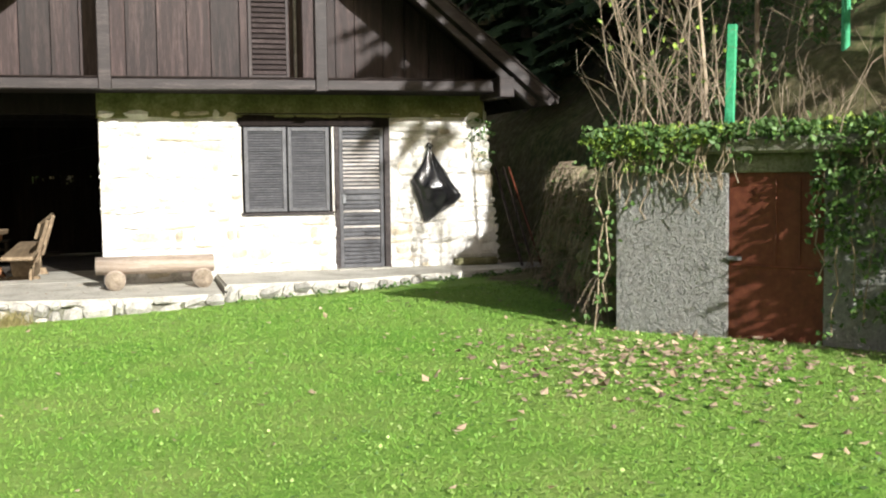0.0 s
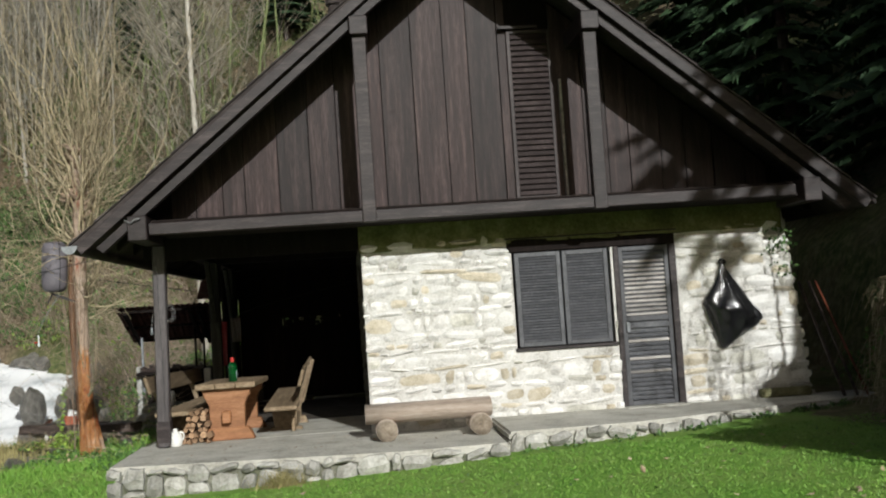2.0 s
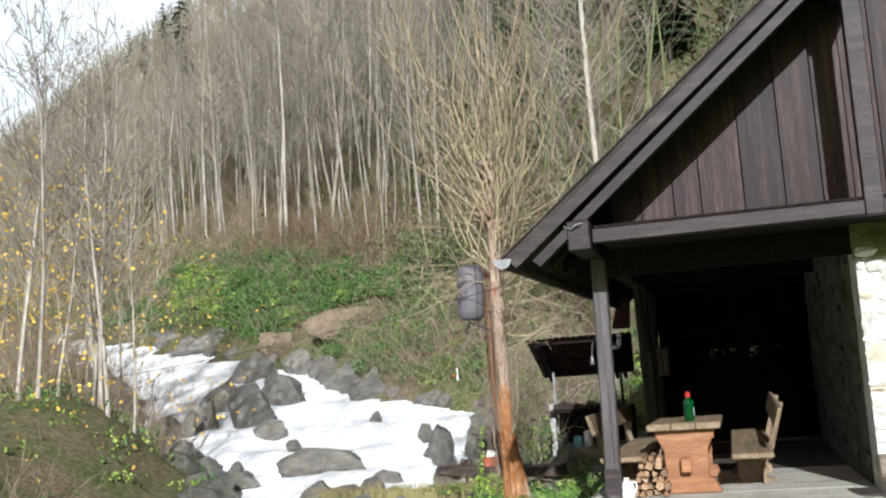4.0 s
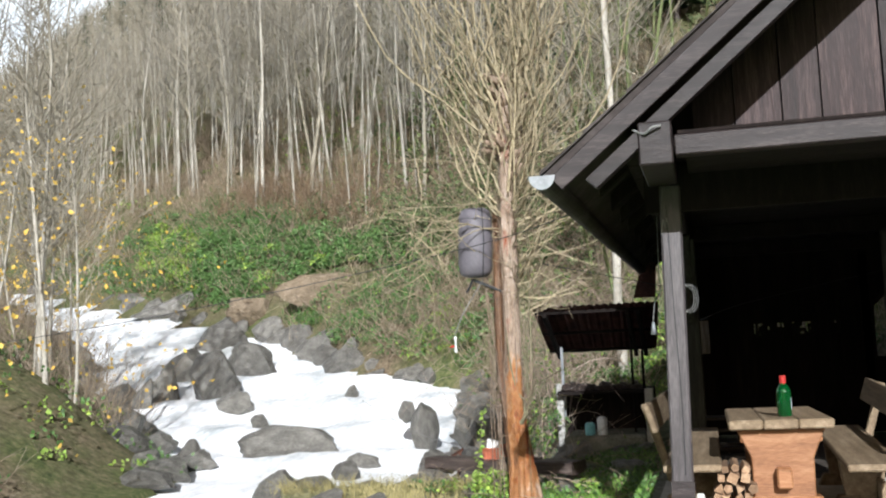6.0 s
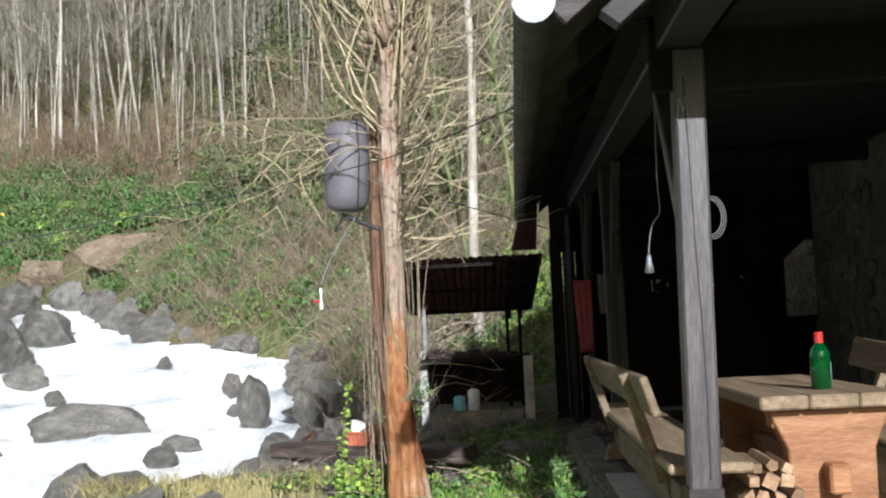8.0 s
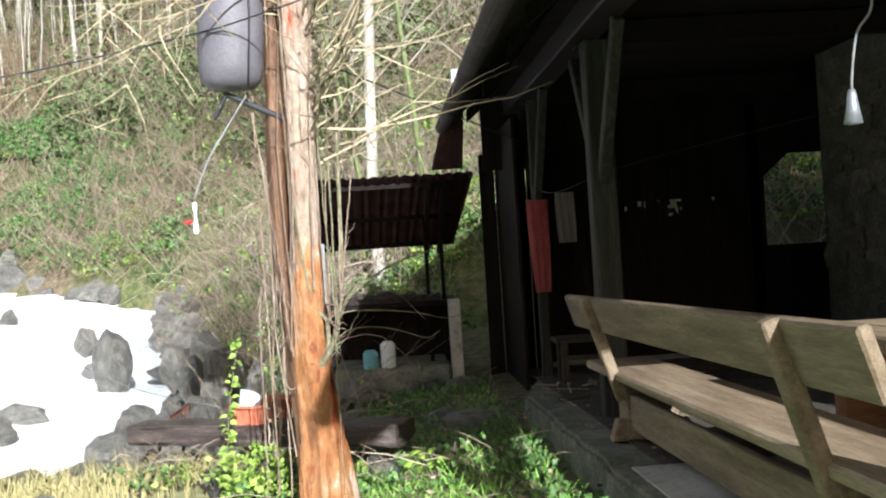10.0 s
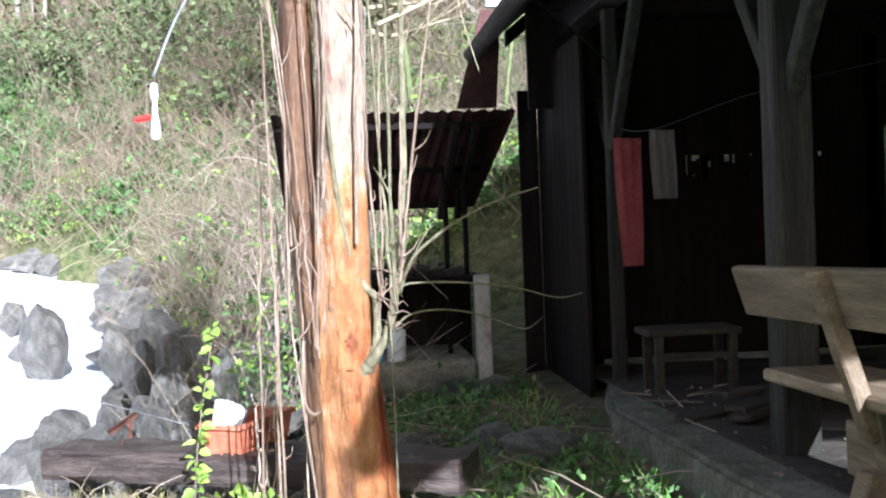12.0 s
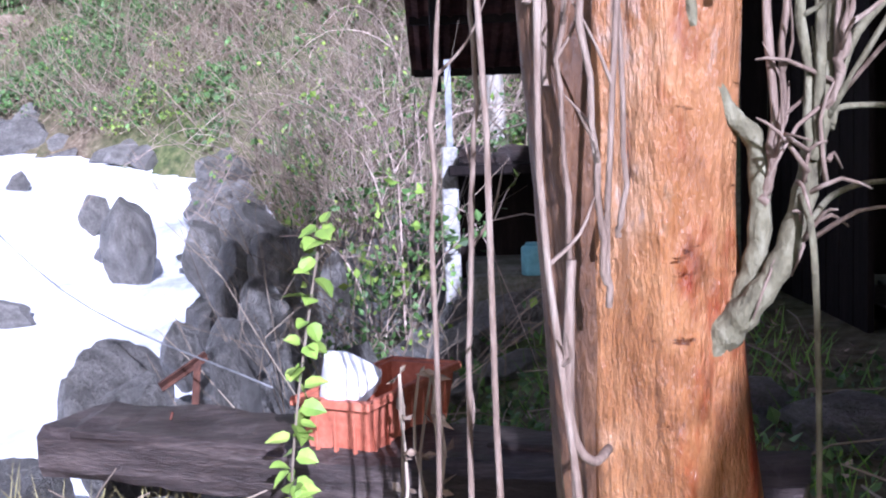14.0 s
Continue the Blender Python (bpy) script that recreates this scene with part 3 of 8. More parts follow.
def build_water():
    ys = np.concatenate([np.arange(-58, 8, 1.5), np.arange(8, 45, 0.22), np.arange(45, 75, 0.5)])
    us = np.linspace(0, 1, 70)
    gy, gu = np.meshgrid(ys, us, indexing="ij")
    xl, xr = np.interp(gy, L_Y, L_X) - 0.6, np.interp(gy, R_Y, R_X) + 0.6
    gx = xl + (xr - xl) * gu
    w = np.interp(gy, W_Y, W_Z)
    # the fall goes down in ledges
    ledge = 0.09 * np.sin(gy * 1.9 + 0.5 * np.sin(gx * 0.9)) * ease(22, 27, gy)
    z = w + 0.8 * ledge + 0.05 * bumps(gx, gy, 2.3) + 0.025 * bumps(gx, gy, 4.9, 1.0) + 0.012 * bumps(gx, gy, 9.5, 3.0) - 0.1
    v = np.stack([gx, gy, z], -1).reshape(-1, 3)
    n = len(us)
    i, j = np.meshgrid(np.arange(n - 1), np.arange(len(ys) - 1))
    q = (j * n + i).ravel()
    me = bpy.data.meshes.new("water")
    me.from_pydata(v.tolist(), [], np.stack([q, q + 1, q + n + 1, q + n], 1).tolist())
    tagged(linked("water", me, M_WATER, smooth=True), "foaming white mountain stream rushing over rocks", "stream", kind="structure")


build_ground()
build_water()


def backdrop():
    """Bright haze of the sky at the valley's head, far behind the ridges."""
    m = bpy.data.materials.new("hazy sky")
    m.use_nodes = True
    nt = m.node_tree
    nt.nodes.remove(nt.nodes["Principled BSDF"])
    e = nt.nodes.new("ShaderNodeEmission")
    e.inputs[0].default_value, e.inputs[1].default_value = (0.95, 0.98, 1.0, 1), 1.05
    nt.links.new(e.outputs[0], nt.nodes["Material Output"].inputs[0])
    s = Sheet()
    n = 24
    for k in range(n + 1):
        a = radians(-45 + 115 * k / n)
        for z in (-20, 420):
            s.v.append((-620 * math.sin(a), 620 * math.cos(a), z))
    s.f = [(2 * k, 2 * k + 1, 2 * k + 3, 2 * k + 2) for k in range(n)]
    tagged(linked("backdrop", s.mesh("backdrop"), m), "bright white hazy sky above the valley", "sky", kind="structure")


backdrop()


# ---- the hut ----
RX, RZ = 0.79, 6.17          # ridge
EX, EZ = -3.56, 2.61         # left eave
PITCH = (RZ - EZ) / (RX - EX)
FRONT, BACK = 12.97, 22.6    # roof edges
WALL = 13.85                 # stone front and gable boards
BEAM = 13.12
GABLE = 13.9                 # loft boards, set back over the wall


def roof_z(x):
    return RZ - PITCH * abs(x - RX)


hut = thing("hut", "old hut with whitewashed stone walls, dark board gable and steep roof", "house", at=(0, 0, 0))


def roof():
    for name, s in (("roof_slope", -1), ("roof_slope", 1)):
        w = RX - EX
        a = [(RX, RZ), (RX + s * w, EZ), (RX + s * w, EZ - 0.055), (RX, RZ - 0.07)]
        slope = part(name, prism(a if s > 0 else a[::-1], BACK - FRONT, Matrix.Translation((0, FRONT, 0))), M_ROOF, hut, "dark roof with worn roofing")
        # overlapping shingle courses show along the verge
        for k in range(16):
            x0, x1 = RX + s * w * k / 16, RX + s * w * (k + 1) / 16
            o = [(x0, roof_z(x0) + 0.012), (x1, roof_z(x1) + 0.03), (x1, roof_z(x1) + 0.004), (x0, roof_z(x0) + 0.002)]
            part("shingle_course", prism(o if s > 0 else o[::-1], BACK - FRONT + 0.06, Matrix.Translation((0, FRONT - 0.03, 0))), M_ROOF, slope)
        # verge board and the rafter behind it
        for name2, y0, y1, t0, t1, over, sag in (("verge_board", FRONT - 0.03, FRONT + 0.01, 0.03, 0.165, 0.06, 0.03), ("verge_rafter", FRONT + 0.05, FRONT + 0.15, 0.17, 0.285, 0.26, 0.07)):
            xe = RX + s * (w - over)
            cut = xe - s * 0.07
            o = [(RX, RZ - t0), (xe, roof_z(xe) - t0 - sag), (cut, roof_z(cut) - t1 - sag), (RX, RZ - t1)]
            part(name2, prism(o if s > 0 else o[::-1], y1 - y0, Matrix.Translation((0, y0, 0)), 0.004), M_BEAM, hut)
        for k in range(10):
            y = FRONT + 1.1 + k * 0.92
            if y > BACK - 0.1:
                break
            xe = RX + s * (w - 0.25)
            o = [(RX, RZ - 0.08), (xe, roof_z(xe) - 0.08), (xe, roof_z(xe) - 0.2), (RX, RZ - 0.2)]
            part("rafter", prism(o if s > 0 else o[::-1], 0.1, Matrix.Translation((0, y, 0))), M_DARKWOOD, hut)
    tube_part("ridge_cap", [(RX, FRONT - 0.03, RZ), (RX, BACK, RZ)], 0.07, M_ROOF, hut, 8)
    # gutter along the left eave with its end cap
    bm = bmesh.new()
    n = 9
    rings = []
    for y in (FRONT - 0.04, BACK):
        ring = []
        for r in (0.075, 0.068):
            ring += [bm.verts.new((EX + 0.015 + r * math.cos(math.pi + math.pi * k / n), y, EZ - 0.005 + r * math.sin(math.pi + math.pi * k / n))) for k in (range(n + 1) if r > 0.07 else range(n, -1, -1))]
        rings.append(ring)
    for k in range(len(rings[0])):
        k2 = (k + 1) % len(rings[0])
        bm.faces.new((rings[0][k], rings[0][k2], rings[1][k2], rings[1][k]))
    bmesh.ops.recalc_face_normals(bm, faces=bm.faces)
    gutter = part("gutter", bm, M_ROOF, hut, "half-round metal gutter")
    cap = [(EX + 0.015 + 0.08 * math.cos(math.pi + math.pi * k / 10), EZ + 0.0 + 0.085 * math.sin(math.pi + math.pi * k / 10)) for k in range(11)]
    part("gutter_cap", prism(cap, 0.02, Matrix.Translation((0, FRONT - 0.06, 0))), M_STEEL, gutter, "pale grey gutter end cap")
    # flue
    part("flue", lathe([(0.09, 0), (0.09, 0.62), (0.1, 0.64), (0.1, 0.7), (0.085, 0.72), (0.12, 0.74), (0.125, 0.95), (0.09, 1.05), (0.03, 1.09)], 14, Matrix.Translation((-0.668, 15.0, roof_z(-0.668) - 0.1))), M_ROOF, hut, "black metal chimney cowl")


def frame_timbers():
    part("tie_beam", beam((-2.76, BEAM, 2.752), (4.28, BEAM, 2.775), 0.13, 0.125), M_BEAM, hut)
    part("beam_capping", beam((-2.74, BEAM + 0.02, 2.832), (4.26, BEAM + 0.02, 2.855), 0.1, 0.024, 0.004), M_DARKWOOD, hut)
    for x in (-0.44, 2.08):
        part("gable_post", boxed((x - 0.075, BEAM - 0.09, 2.69), (x + 0.075, BEAM + 0.05, roof_z(x) - 0.3), 0.008), M_BEAM, hut)
        part("purlin", boxed((x - 0.1, BEAM - 0.16, roof_z(x) - 0.46), (x + 0.1, BACK, roof_z(x) - 0.26), 0.01), M_BEAM, hut)
    for x in (-2.87, 4.45):
        z = roof_z(x) - 0.42
        part("wall_plate", boxed((x - 0.1, BEAM - 0.12, z - 0.12), (x + 0.1, BACK, z + 0.14), 0.01), M_BEAM, hut)
    plate = roof_z(-2.87) - 0.54
    for k in range(5):
        y = BEAM - 0.05 + k * 0.21
        part("jetty_board", boxed((-2.7, y, 2.705), (4.3, y + 0.205, 2.735)), M_DARKWOOD, hut)
    for y, w in ((14.0, 0.14), (18.43, 0.16), (21.08, 0.09)):
        px = -2.87 if y < 15 else -2.8 if y < 20 else -2.84
        post = part("porch_post", boxed((px - w / 2, y - w / 2, 0.37 if y < 15 else 0.12), (px + w / 2, y + w / 2, plate), 0.012), M_POST if y < 15 else M_POSTSHADE, hut, "weathered square timber post")
        if y < 15:
            post.matrix_local = Matrix.Translation((-2.87, y, 0.5)) @ pose(0, 0, 0, 0, 1.1) @ Matrix.Translation((2.87, -y, -0.5))
            part("post_shoe", boxed((-2.87 - w / 2 - 0.006, y - w / 2 - 0.006, 0.42), (-2.87 + w / 2 + 0.006, y + w / 2 + 0.006, 0.66)), M_BEAM, post, "brown sheet metal post shoe")
            tube_part("crack", curve_pts((-2.9, y - w / 2, 2.5), (-2.885, y - w / 2, 2.1), (-2.875, y - w / 2, 1.75), (-2.86, y - w / 2, 1.4), (-2.85, y - w / 2, 1.0), (-2.85, y - w / 2, 0.7)), 0.0035, M_WIRE, post, 4, "long dark drying crack")
            tube_part("post_pin", [(-2.87, y, 0.3), (-2.87, y, 0.43)], 0.018, M_STEEL, post)
        else:
            for s in (-1, 1):
                part("knee_brace", beam((px, y + s * 0.03, 1.72), (px, y + s * 0.72, plate), 0.07, 0.085), M_POSTSHADE, hut)
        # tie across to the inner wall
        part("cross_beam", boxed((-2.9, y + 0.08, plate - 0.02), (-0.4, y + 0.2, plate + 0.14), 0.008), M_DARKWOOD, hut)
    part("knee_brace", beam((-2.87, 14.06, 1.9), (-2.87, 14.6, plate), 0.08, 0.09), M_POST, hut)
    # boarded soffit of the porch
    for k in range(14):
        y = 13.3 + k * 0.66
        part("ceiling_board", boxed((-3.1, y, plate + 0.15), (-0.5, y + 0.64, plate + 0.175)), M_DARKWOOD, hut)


def gable():
    rng = random.Random(4)
    x, shutter = -2.65, (1.29, 1.8)
    while x < 4.3:
        w = rng.uniform(0.24, 0.4)
        x1 = min(x + w, 4.3)
        if x < shutter[0] < x1:
            x1 = shutter[0]
        if shutter[0] <= x < shutter[1]:
            x = shutter[1]
            continue
        g = 0.006
        za, zb = roof_z(x + g) - 0.12, roof_z(x1 - g) - 0.12
        o = [(x + g, 2.76), (x1 - g, 2.76), (x1 - g, zb), (x + g, za)]
        if x < RX < x1:
            o = o[:3] + [(RX, RZ - 0.12)] + o[3:]
        part("gable_board", prism(o, 0.03, Matrix.Translation((0, GABLE + rng.uniform(0, 0.022), 0))), M_BOARD, hut)
        x = x1
    part("gable_backing", prism([(-3.0, 2.45), (4.5, 2.45), (4.5, roof_z(4.5) - 0.15), (RX, RZ - 0.15), (-3.0, roof_z(-3.0) - 0.15)], 0.05, Matrix.Translation((0, GABLE + 0.06, 0))), M_DARKWOOD, hut)
    # louvred loft shutter
    loft = part("loft_shutter", boxed((1.29, GABLE - 0.005, 2.9), (1.8, GABLE + 0.015, 4.9)), M_LOFT, hut, "dark louvred loft shutter, closed")
    for a, b in (((1.29, 2.9), (1.335, 4.9)), ((1.765, 2.9), (1.8, 4.9)), ((1.335, 2.9), (1.765, 2.95)), ((1.335, 4.86), (1.765, 4.9))):
        part("shutter_frame", boxed((a[0], GABLE - 0.035, a[1]), (b[0], GABLE - 0.005, b[1]), 0.004), M_LOFT, loft)
    slat = boxed((-0.215, -0.005, -0.032), (0.215, 0.005, 0.032))
    me = bpy.data.meshes.new("slat")
    slat.to_mesh(me)
    slat.free()
    for k in range(29):
        linked("slat", me, M_LOFT, loft).matrix_local = Matrix.Translation((1.55, GABLE - 0.024, 2.985 + k * 0.0655)) @ pose(0, 0, 0, -34)
    part("shutter_lintel", boxed((1.2, GABLE - 0.09, 4.91), (1.66, GABLE - 0.01, 4.94)), M_BEAM, hut)
    part("shutter_stop", boxed((1.87, GABLE - 0.06, 2.9), (1.9, GABLE, 4.3)), M_BLEACH, hut)


HOLES = ((1.17, 2.33, 1.18, 2.46), (2.38, 3.06, 0.4, 2.46))


def free(x0, x1, z0, z1):
    return not any(x1 > a and x0 < b and z1 > c and z0 < d for a, b, c, d in HOLES)


def stone_mesh(w, h, d, seed):
    """A worn building stone, its face uneven and its corners knocked off."""
    rng = random.Random(seed)
    bm = bmesh.new()
    nx, nz = 3, 2
    grid = {}
    for i in range(nx + 1):
        for k in range(nz + 1):
            edge = i in (0, nx) or k in (0, nz)
            corner = i in (0, nx) and k in (0, nz)
            x = (i / nx - 0.5) * w * (0.84 if corner else 0.98) + rng.uniform(-0.045, 0.045) * w
            z = (k / nz - 0.5) * h * (0.78 if corner else 0.97) + rng.uniform(-0.09, 0.09) * h
            grid[i, k] = bm.verts.new((x, -d * (0.35 if edge else 1.0) + rng.uniform(-0.004, 0.004), z)), bm.verts.new((x, d * 0.8, z))
    for i in range(nx):
        for k in range(nz):
            bm.faces.new((grid[i, k][0], grid[i + 1, k][0], grid[i + 1, k + 1][0], grid[i, k + 1][0]))
    ring = [(i, 0) for i in range(nx)] + [(nx, k) for k in range(nz)] + [(i, nz) for i in range(nx, 0, -1)] + [(0, k) for k in range(nz, 0, -1)]
    for a, b in zip(ring, ring[1:] + ring[:1]):
        bm.faces.new((grid[a][0], grid[a][1], grid[b][1], grid[b][0]))
    bmesh.ops.recalc_face_normals(bm, faces=bm.faces)
    me = bpy.data.meshes.new("stone")
    bm.to_mesh(me)
    bm.free()
    return me


def front_wall():
    # solid wall with real openings, in blocks round them
    wall = part("stone_wall", boxed((-0.55, WALL + 0.002, 0.3), (1.17, WALL + 0.5, 2.78)), M_MORTAR, hut, "whitewashed rubble stone wall")
    for lo, hi in (((1.17, 0.3), (2.38, 1.18)), ((1.17, 2.46), (3.06, 2.78)), ((2.33, 1.18), (2.38, 2.46)), ((2.38, 0.3), (3.06, 0.4))):
        part("wall_block", boxed((lo[0], WALL + 0.002, lo[1]), (hi[0], WALL + 0.5, hi[1])), M_MORTAR, wall)
    # the right-hand end leans in towards its top
    part("wall_block", prism([(3.06, 0.3), (4.62, 0.3), (4.4, 2.78), (3.06, 2.78)], 0.49, Matrix.Translation((0, WALL + 0.002, 0))), M_MORTAR, wall)
    rng = random.Random(12)
    z = 0.4
    while z < 2.4:
        h = rng.choice((0.06, 0.08, 0.1, 0.13, 0.16)) * rng.uniform(0.85, 1.2)
        x = -0.56 + rng.uniform(-0.02, 0.02)
        end = 4.66 - 0.1 * (z - 0.4)
        while x < end - 0.05:
            w = min(rng.choice((0.1, 0.14, 0.19, 0.25, 0.34, 0.44)) * rng.uniform(0.8, 1.25), end - x)
            for hx in (1.17, 2.38):
                if x < hx < x + w and not free(x, x + w, z, z + h):
                    w = hx - x
            if free(x + 0.01, x + w - 0.01, z + 0.01, z + h - 0.01) and w > 0.05:
                hh = h * rng.uniform(0.7, 1.04)
                u = rng.random()
                mat = M_OCHRE if u < 0.17 else M_GREYSTONE if u < (0.22 if x < 3 else 0.55) else M_STONE
                st = linked("stone", stone_mesh(w - rng.uniform(0.006, 0.03), hh - 0.01, rng.uniform(0.016, 0.046), rng.random()), mat, wall)
                st.location = (x + w / 2, WALL + rng.uniform(-0.004, 0.012), z + h / 2 + rng.uniform(-0.012, 0.012))
                st.rotation_euler = (0, radians(rng.gauss(0, 4)), radians(rng.gauss(0, 1.2)))
            x += w
        z += h
    # green-stained plaster band under the jetty, whose shade also darkens its colour
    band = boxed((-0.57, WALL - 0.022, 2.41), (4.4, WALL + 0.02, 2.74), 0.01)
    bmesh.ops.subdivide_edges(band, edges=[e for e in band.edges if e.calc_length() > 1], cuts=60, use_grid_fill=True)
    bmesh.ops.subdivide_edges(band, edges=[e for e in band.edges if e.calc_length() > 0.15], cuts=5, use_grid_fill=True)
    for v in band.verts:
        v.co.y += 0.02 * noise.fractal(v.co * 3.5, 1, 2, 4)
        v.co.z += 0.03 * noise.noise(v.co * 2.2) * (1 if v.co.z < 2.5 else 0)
    part("damp_band", band, M_ALGAESHADE, wall, "green-stained plaster band, darkened for the jetty's shade")
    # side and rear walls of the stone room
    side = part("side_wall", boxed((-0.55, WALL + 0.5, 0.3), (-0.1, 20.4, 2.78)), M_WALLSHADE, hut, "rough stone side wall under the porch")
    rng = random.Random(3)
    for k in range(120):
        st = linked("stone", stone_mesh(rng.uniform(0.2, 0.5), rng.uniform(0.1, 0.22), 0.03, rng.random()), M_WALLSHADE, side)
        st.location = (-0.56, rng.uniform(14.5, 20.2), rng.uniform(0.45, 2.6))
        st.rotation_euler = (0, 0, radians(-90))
    part("side_wall", boxed((3.95, WALL + 0.5, 0.3), (4.4, 22.3, 2.78)), M_MORTAR, hut)
    part("rear_wall", boxed((-0.1, 20.0, 0.3), (3.95, 20.4, 2.78)), M_MORTAR, hut)
    # timber lintel across window and door
    part("lintel", boxed((1.12, WALL - 0.015, 2.3), (3.1, WALL + 0.2, 2.45), 0.01), M_DARKWOOD, hut)
    part("lintel_flashing", boxed((1.1, WALL - 0.05, 2.452), (3.12, WALL + 0.1, 2.467)), M_BEAM, hut)


def louvred(name, x0, x1, z0, z1, y, label, n, mat, slat_mat, parent, rails=()):
    leaf = part(name, boxed((x0, y + 0.012, z0), (x1, y + 0.03, z1)), mat, parent, label)
    f = 0.05
    bars = [((x0, z0), (x0 + f, z1)), ((x1 - f, z0), (x1, z1)), ((x0 + f, z0), (x1 - f, z0 + f)), ((x0 + f, z1 - f), (x1 - f, z1))]
    bars += [((x0 + f, r), (x1 - f, r + 0.06)) for r in rails]
    for a, b in bars:
        part("stile", boxed((a[0], y - 0.02, a[1]), (b[0], y + 0.012, b[1]), 0.004), mat, leaf)
    bm = boxed((-(x1 - x0) / 2 + f, -0.003, -0.016), ((x1 - x0) / 2 - f, 0.003, 0.016))
    me = bpy.data.meshes.new("slat")
    bm.to_mesh(me)
    bm.free()
    kinds = {}
    for k in range(n):
        kinds.setdefault(slat_mat(k).name, me.copy())
        z = z0 + f + (k + 0.5) * (z1 - z0 - 2 * f) / n
        if any(r - 0.01 < z < r + 0.07 for r in rails):
            continue
        linked("slat", kinds[slat_mat(k).name], slat_mat(k), leaf).matrix_local = Matrix.Translation(((x0 + x1) / 2, y, z)) @ pose(0, 0, 0, -38)
    return leaf


def window_and_door():
    win = part("window_frame", boxed((1.19, WALL + 0.07, 1.2), (2.31, WALL + 0.1, 2.3)), M_DARKWOOD, hut, "window with closed dark louvred shutters")
    part("window_sill", boxed((1.15, WALL - 0.03, 1.16), (2.35, WALL + 0.3, 1.2), 0.006), M_BEAM, hut)
    louvred("window_shutter", 1.2, 1.735, 1.21, 2.29, WALL + 0.0, "", 30, M_SHUTTER, lambda k: M_SHUTTER, win)
    louvred("window_shutter", 1.755, 2.29, 1.21, 2.29, WALL + 0.0, "", 30, M_SHUTTER, lambda k: M_SHUTTER, win)
    for x0, x1 in ((2.36, 2.42), (3.02, 3.1)):
        part("door_jamb", boxed((x0, WALL - 0.02, 0.42), (x1, WALL + 0.16, 2.3), 0.006), M_BEAM, hut)
    door = part("door_backing", boxed((2.42, WALL + 0.09, 0.44), (3.02, WALL + 0.11, 2.3)), M_DARKWOOD, hut, "dark louvred door, closed, its upper slats bleached")
    louvred("door_leaf", 2.425, 3.015, 0.45, 2.29, WALL + 0.03, "", 34, M_SHUTTER, lambda k: M_BLEACH if 19 <= k <= 31 or k in (6, 9, 13) else M_SHUTTER, door, (1.34, 1.42))
    part("door_handle", boxed((2.46, WALL - 0.02, 1.3), (2.5, WALL + 0.01, 1.42), 0.004), M_STEEL, door)
    part("door_sill", boxed((2.36, WALL - 0.2, 0.38), (3.08, WALL + 0.2, 0.45), 0.012), M_CONCRETE, hut)
    part("foundation_stone", boxed((3.95, WALL - 0.16, 0.44), (4.55, WALL - 0.02, 0.54), 0.02), M_MOSSROCK, hut)


def porch_back():
    rng = random.Random(8)
    # boarded rear wall of the porch with a slit of daylight under its top
    x = -2.75
    while x < -0.6:
        w = rng.uniform(0.14, 0.22)
        top = 1.52 if -2.2 < x < -0.9 else 2.6
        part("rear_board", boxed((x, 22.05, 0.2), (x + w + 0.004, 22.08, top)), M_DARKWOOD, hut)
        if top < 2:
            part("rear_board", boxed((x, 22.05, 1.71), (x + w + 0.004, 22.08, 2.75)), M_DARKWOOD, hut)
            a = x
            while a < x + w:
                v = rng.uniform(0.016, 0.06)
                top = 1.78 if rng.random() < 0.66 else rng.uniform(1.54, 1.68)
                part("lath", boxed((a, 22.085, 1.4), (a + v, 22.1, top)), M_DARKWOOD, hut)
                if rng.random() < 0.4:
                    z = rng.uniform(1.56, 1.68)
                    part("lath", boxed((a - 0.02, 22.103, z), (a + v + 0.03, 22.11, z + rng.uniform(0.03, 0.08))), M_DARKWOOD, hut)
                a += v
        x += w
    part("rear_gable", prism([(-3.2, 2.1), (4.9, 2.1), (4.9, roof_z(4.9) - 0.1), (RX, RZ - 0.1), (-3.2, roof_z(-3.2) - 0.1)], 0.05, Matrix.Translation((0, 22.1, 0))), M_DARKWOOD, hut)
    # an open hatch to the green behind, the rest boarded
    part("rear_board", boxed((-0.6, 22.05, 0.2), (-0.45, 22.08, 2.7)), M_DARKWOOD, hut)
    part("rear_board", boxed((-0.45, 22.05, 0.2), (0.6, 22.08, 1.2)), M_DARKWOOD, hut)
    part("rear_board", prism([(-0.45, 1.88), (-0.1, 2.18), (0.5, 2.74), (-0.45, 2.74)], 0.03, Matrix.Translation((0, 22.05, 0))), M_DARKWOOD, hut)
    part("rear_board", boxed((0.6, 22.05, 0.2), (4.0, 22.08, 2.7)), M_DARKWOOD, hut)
    # pale flashing and dark verge at the rear end of the eave
    part("rear_flashing", boxed((-3.42, 22.66, 2.98), (-2.8, 22.7, 3.2), 0.004), M_STEEL, hut, "pale metal flashing at the rear verge")
    part("rear_verge", prism([(-3.68, 2.18), (-3.36, 2.18), (-3.3, 2.96), (-3.46, 2.96)], 0.05, Matrix.Translation((0, 22.66, 0))), M_TILE, hut, "dark red verge at the rear eave")
    # boarded side beyond the last post
    y = 21.2
    while y < 22.6:
        part("side_board", boxed((-3.02, y, 0.05), (-2.99, y + 0.17, 2.5)), M_DARKWOOD, hut)
        y += 0.18
    for k in range(1, 5):
        part("end_board", boxed((-3.36 + k * 0.16, 22.6, 0.0), (-3.36 + k * 0.16 + 0.15, 22.63, 2.3)), M_DARKWOOD, hut)


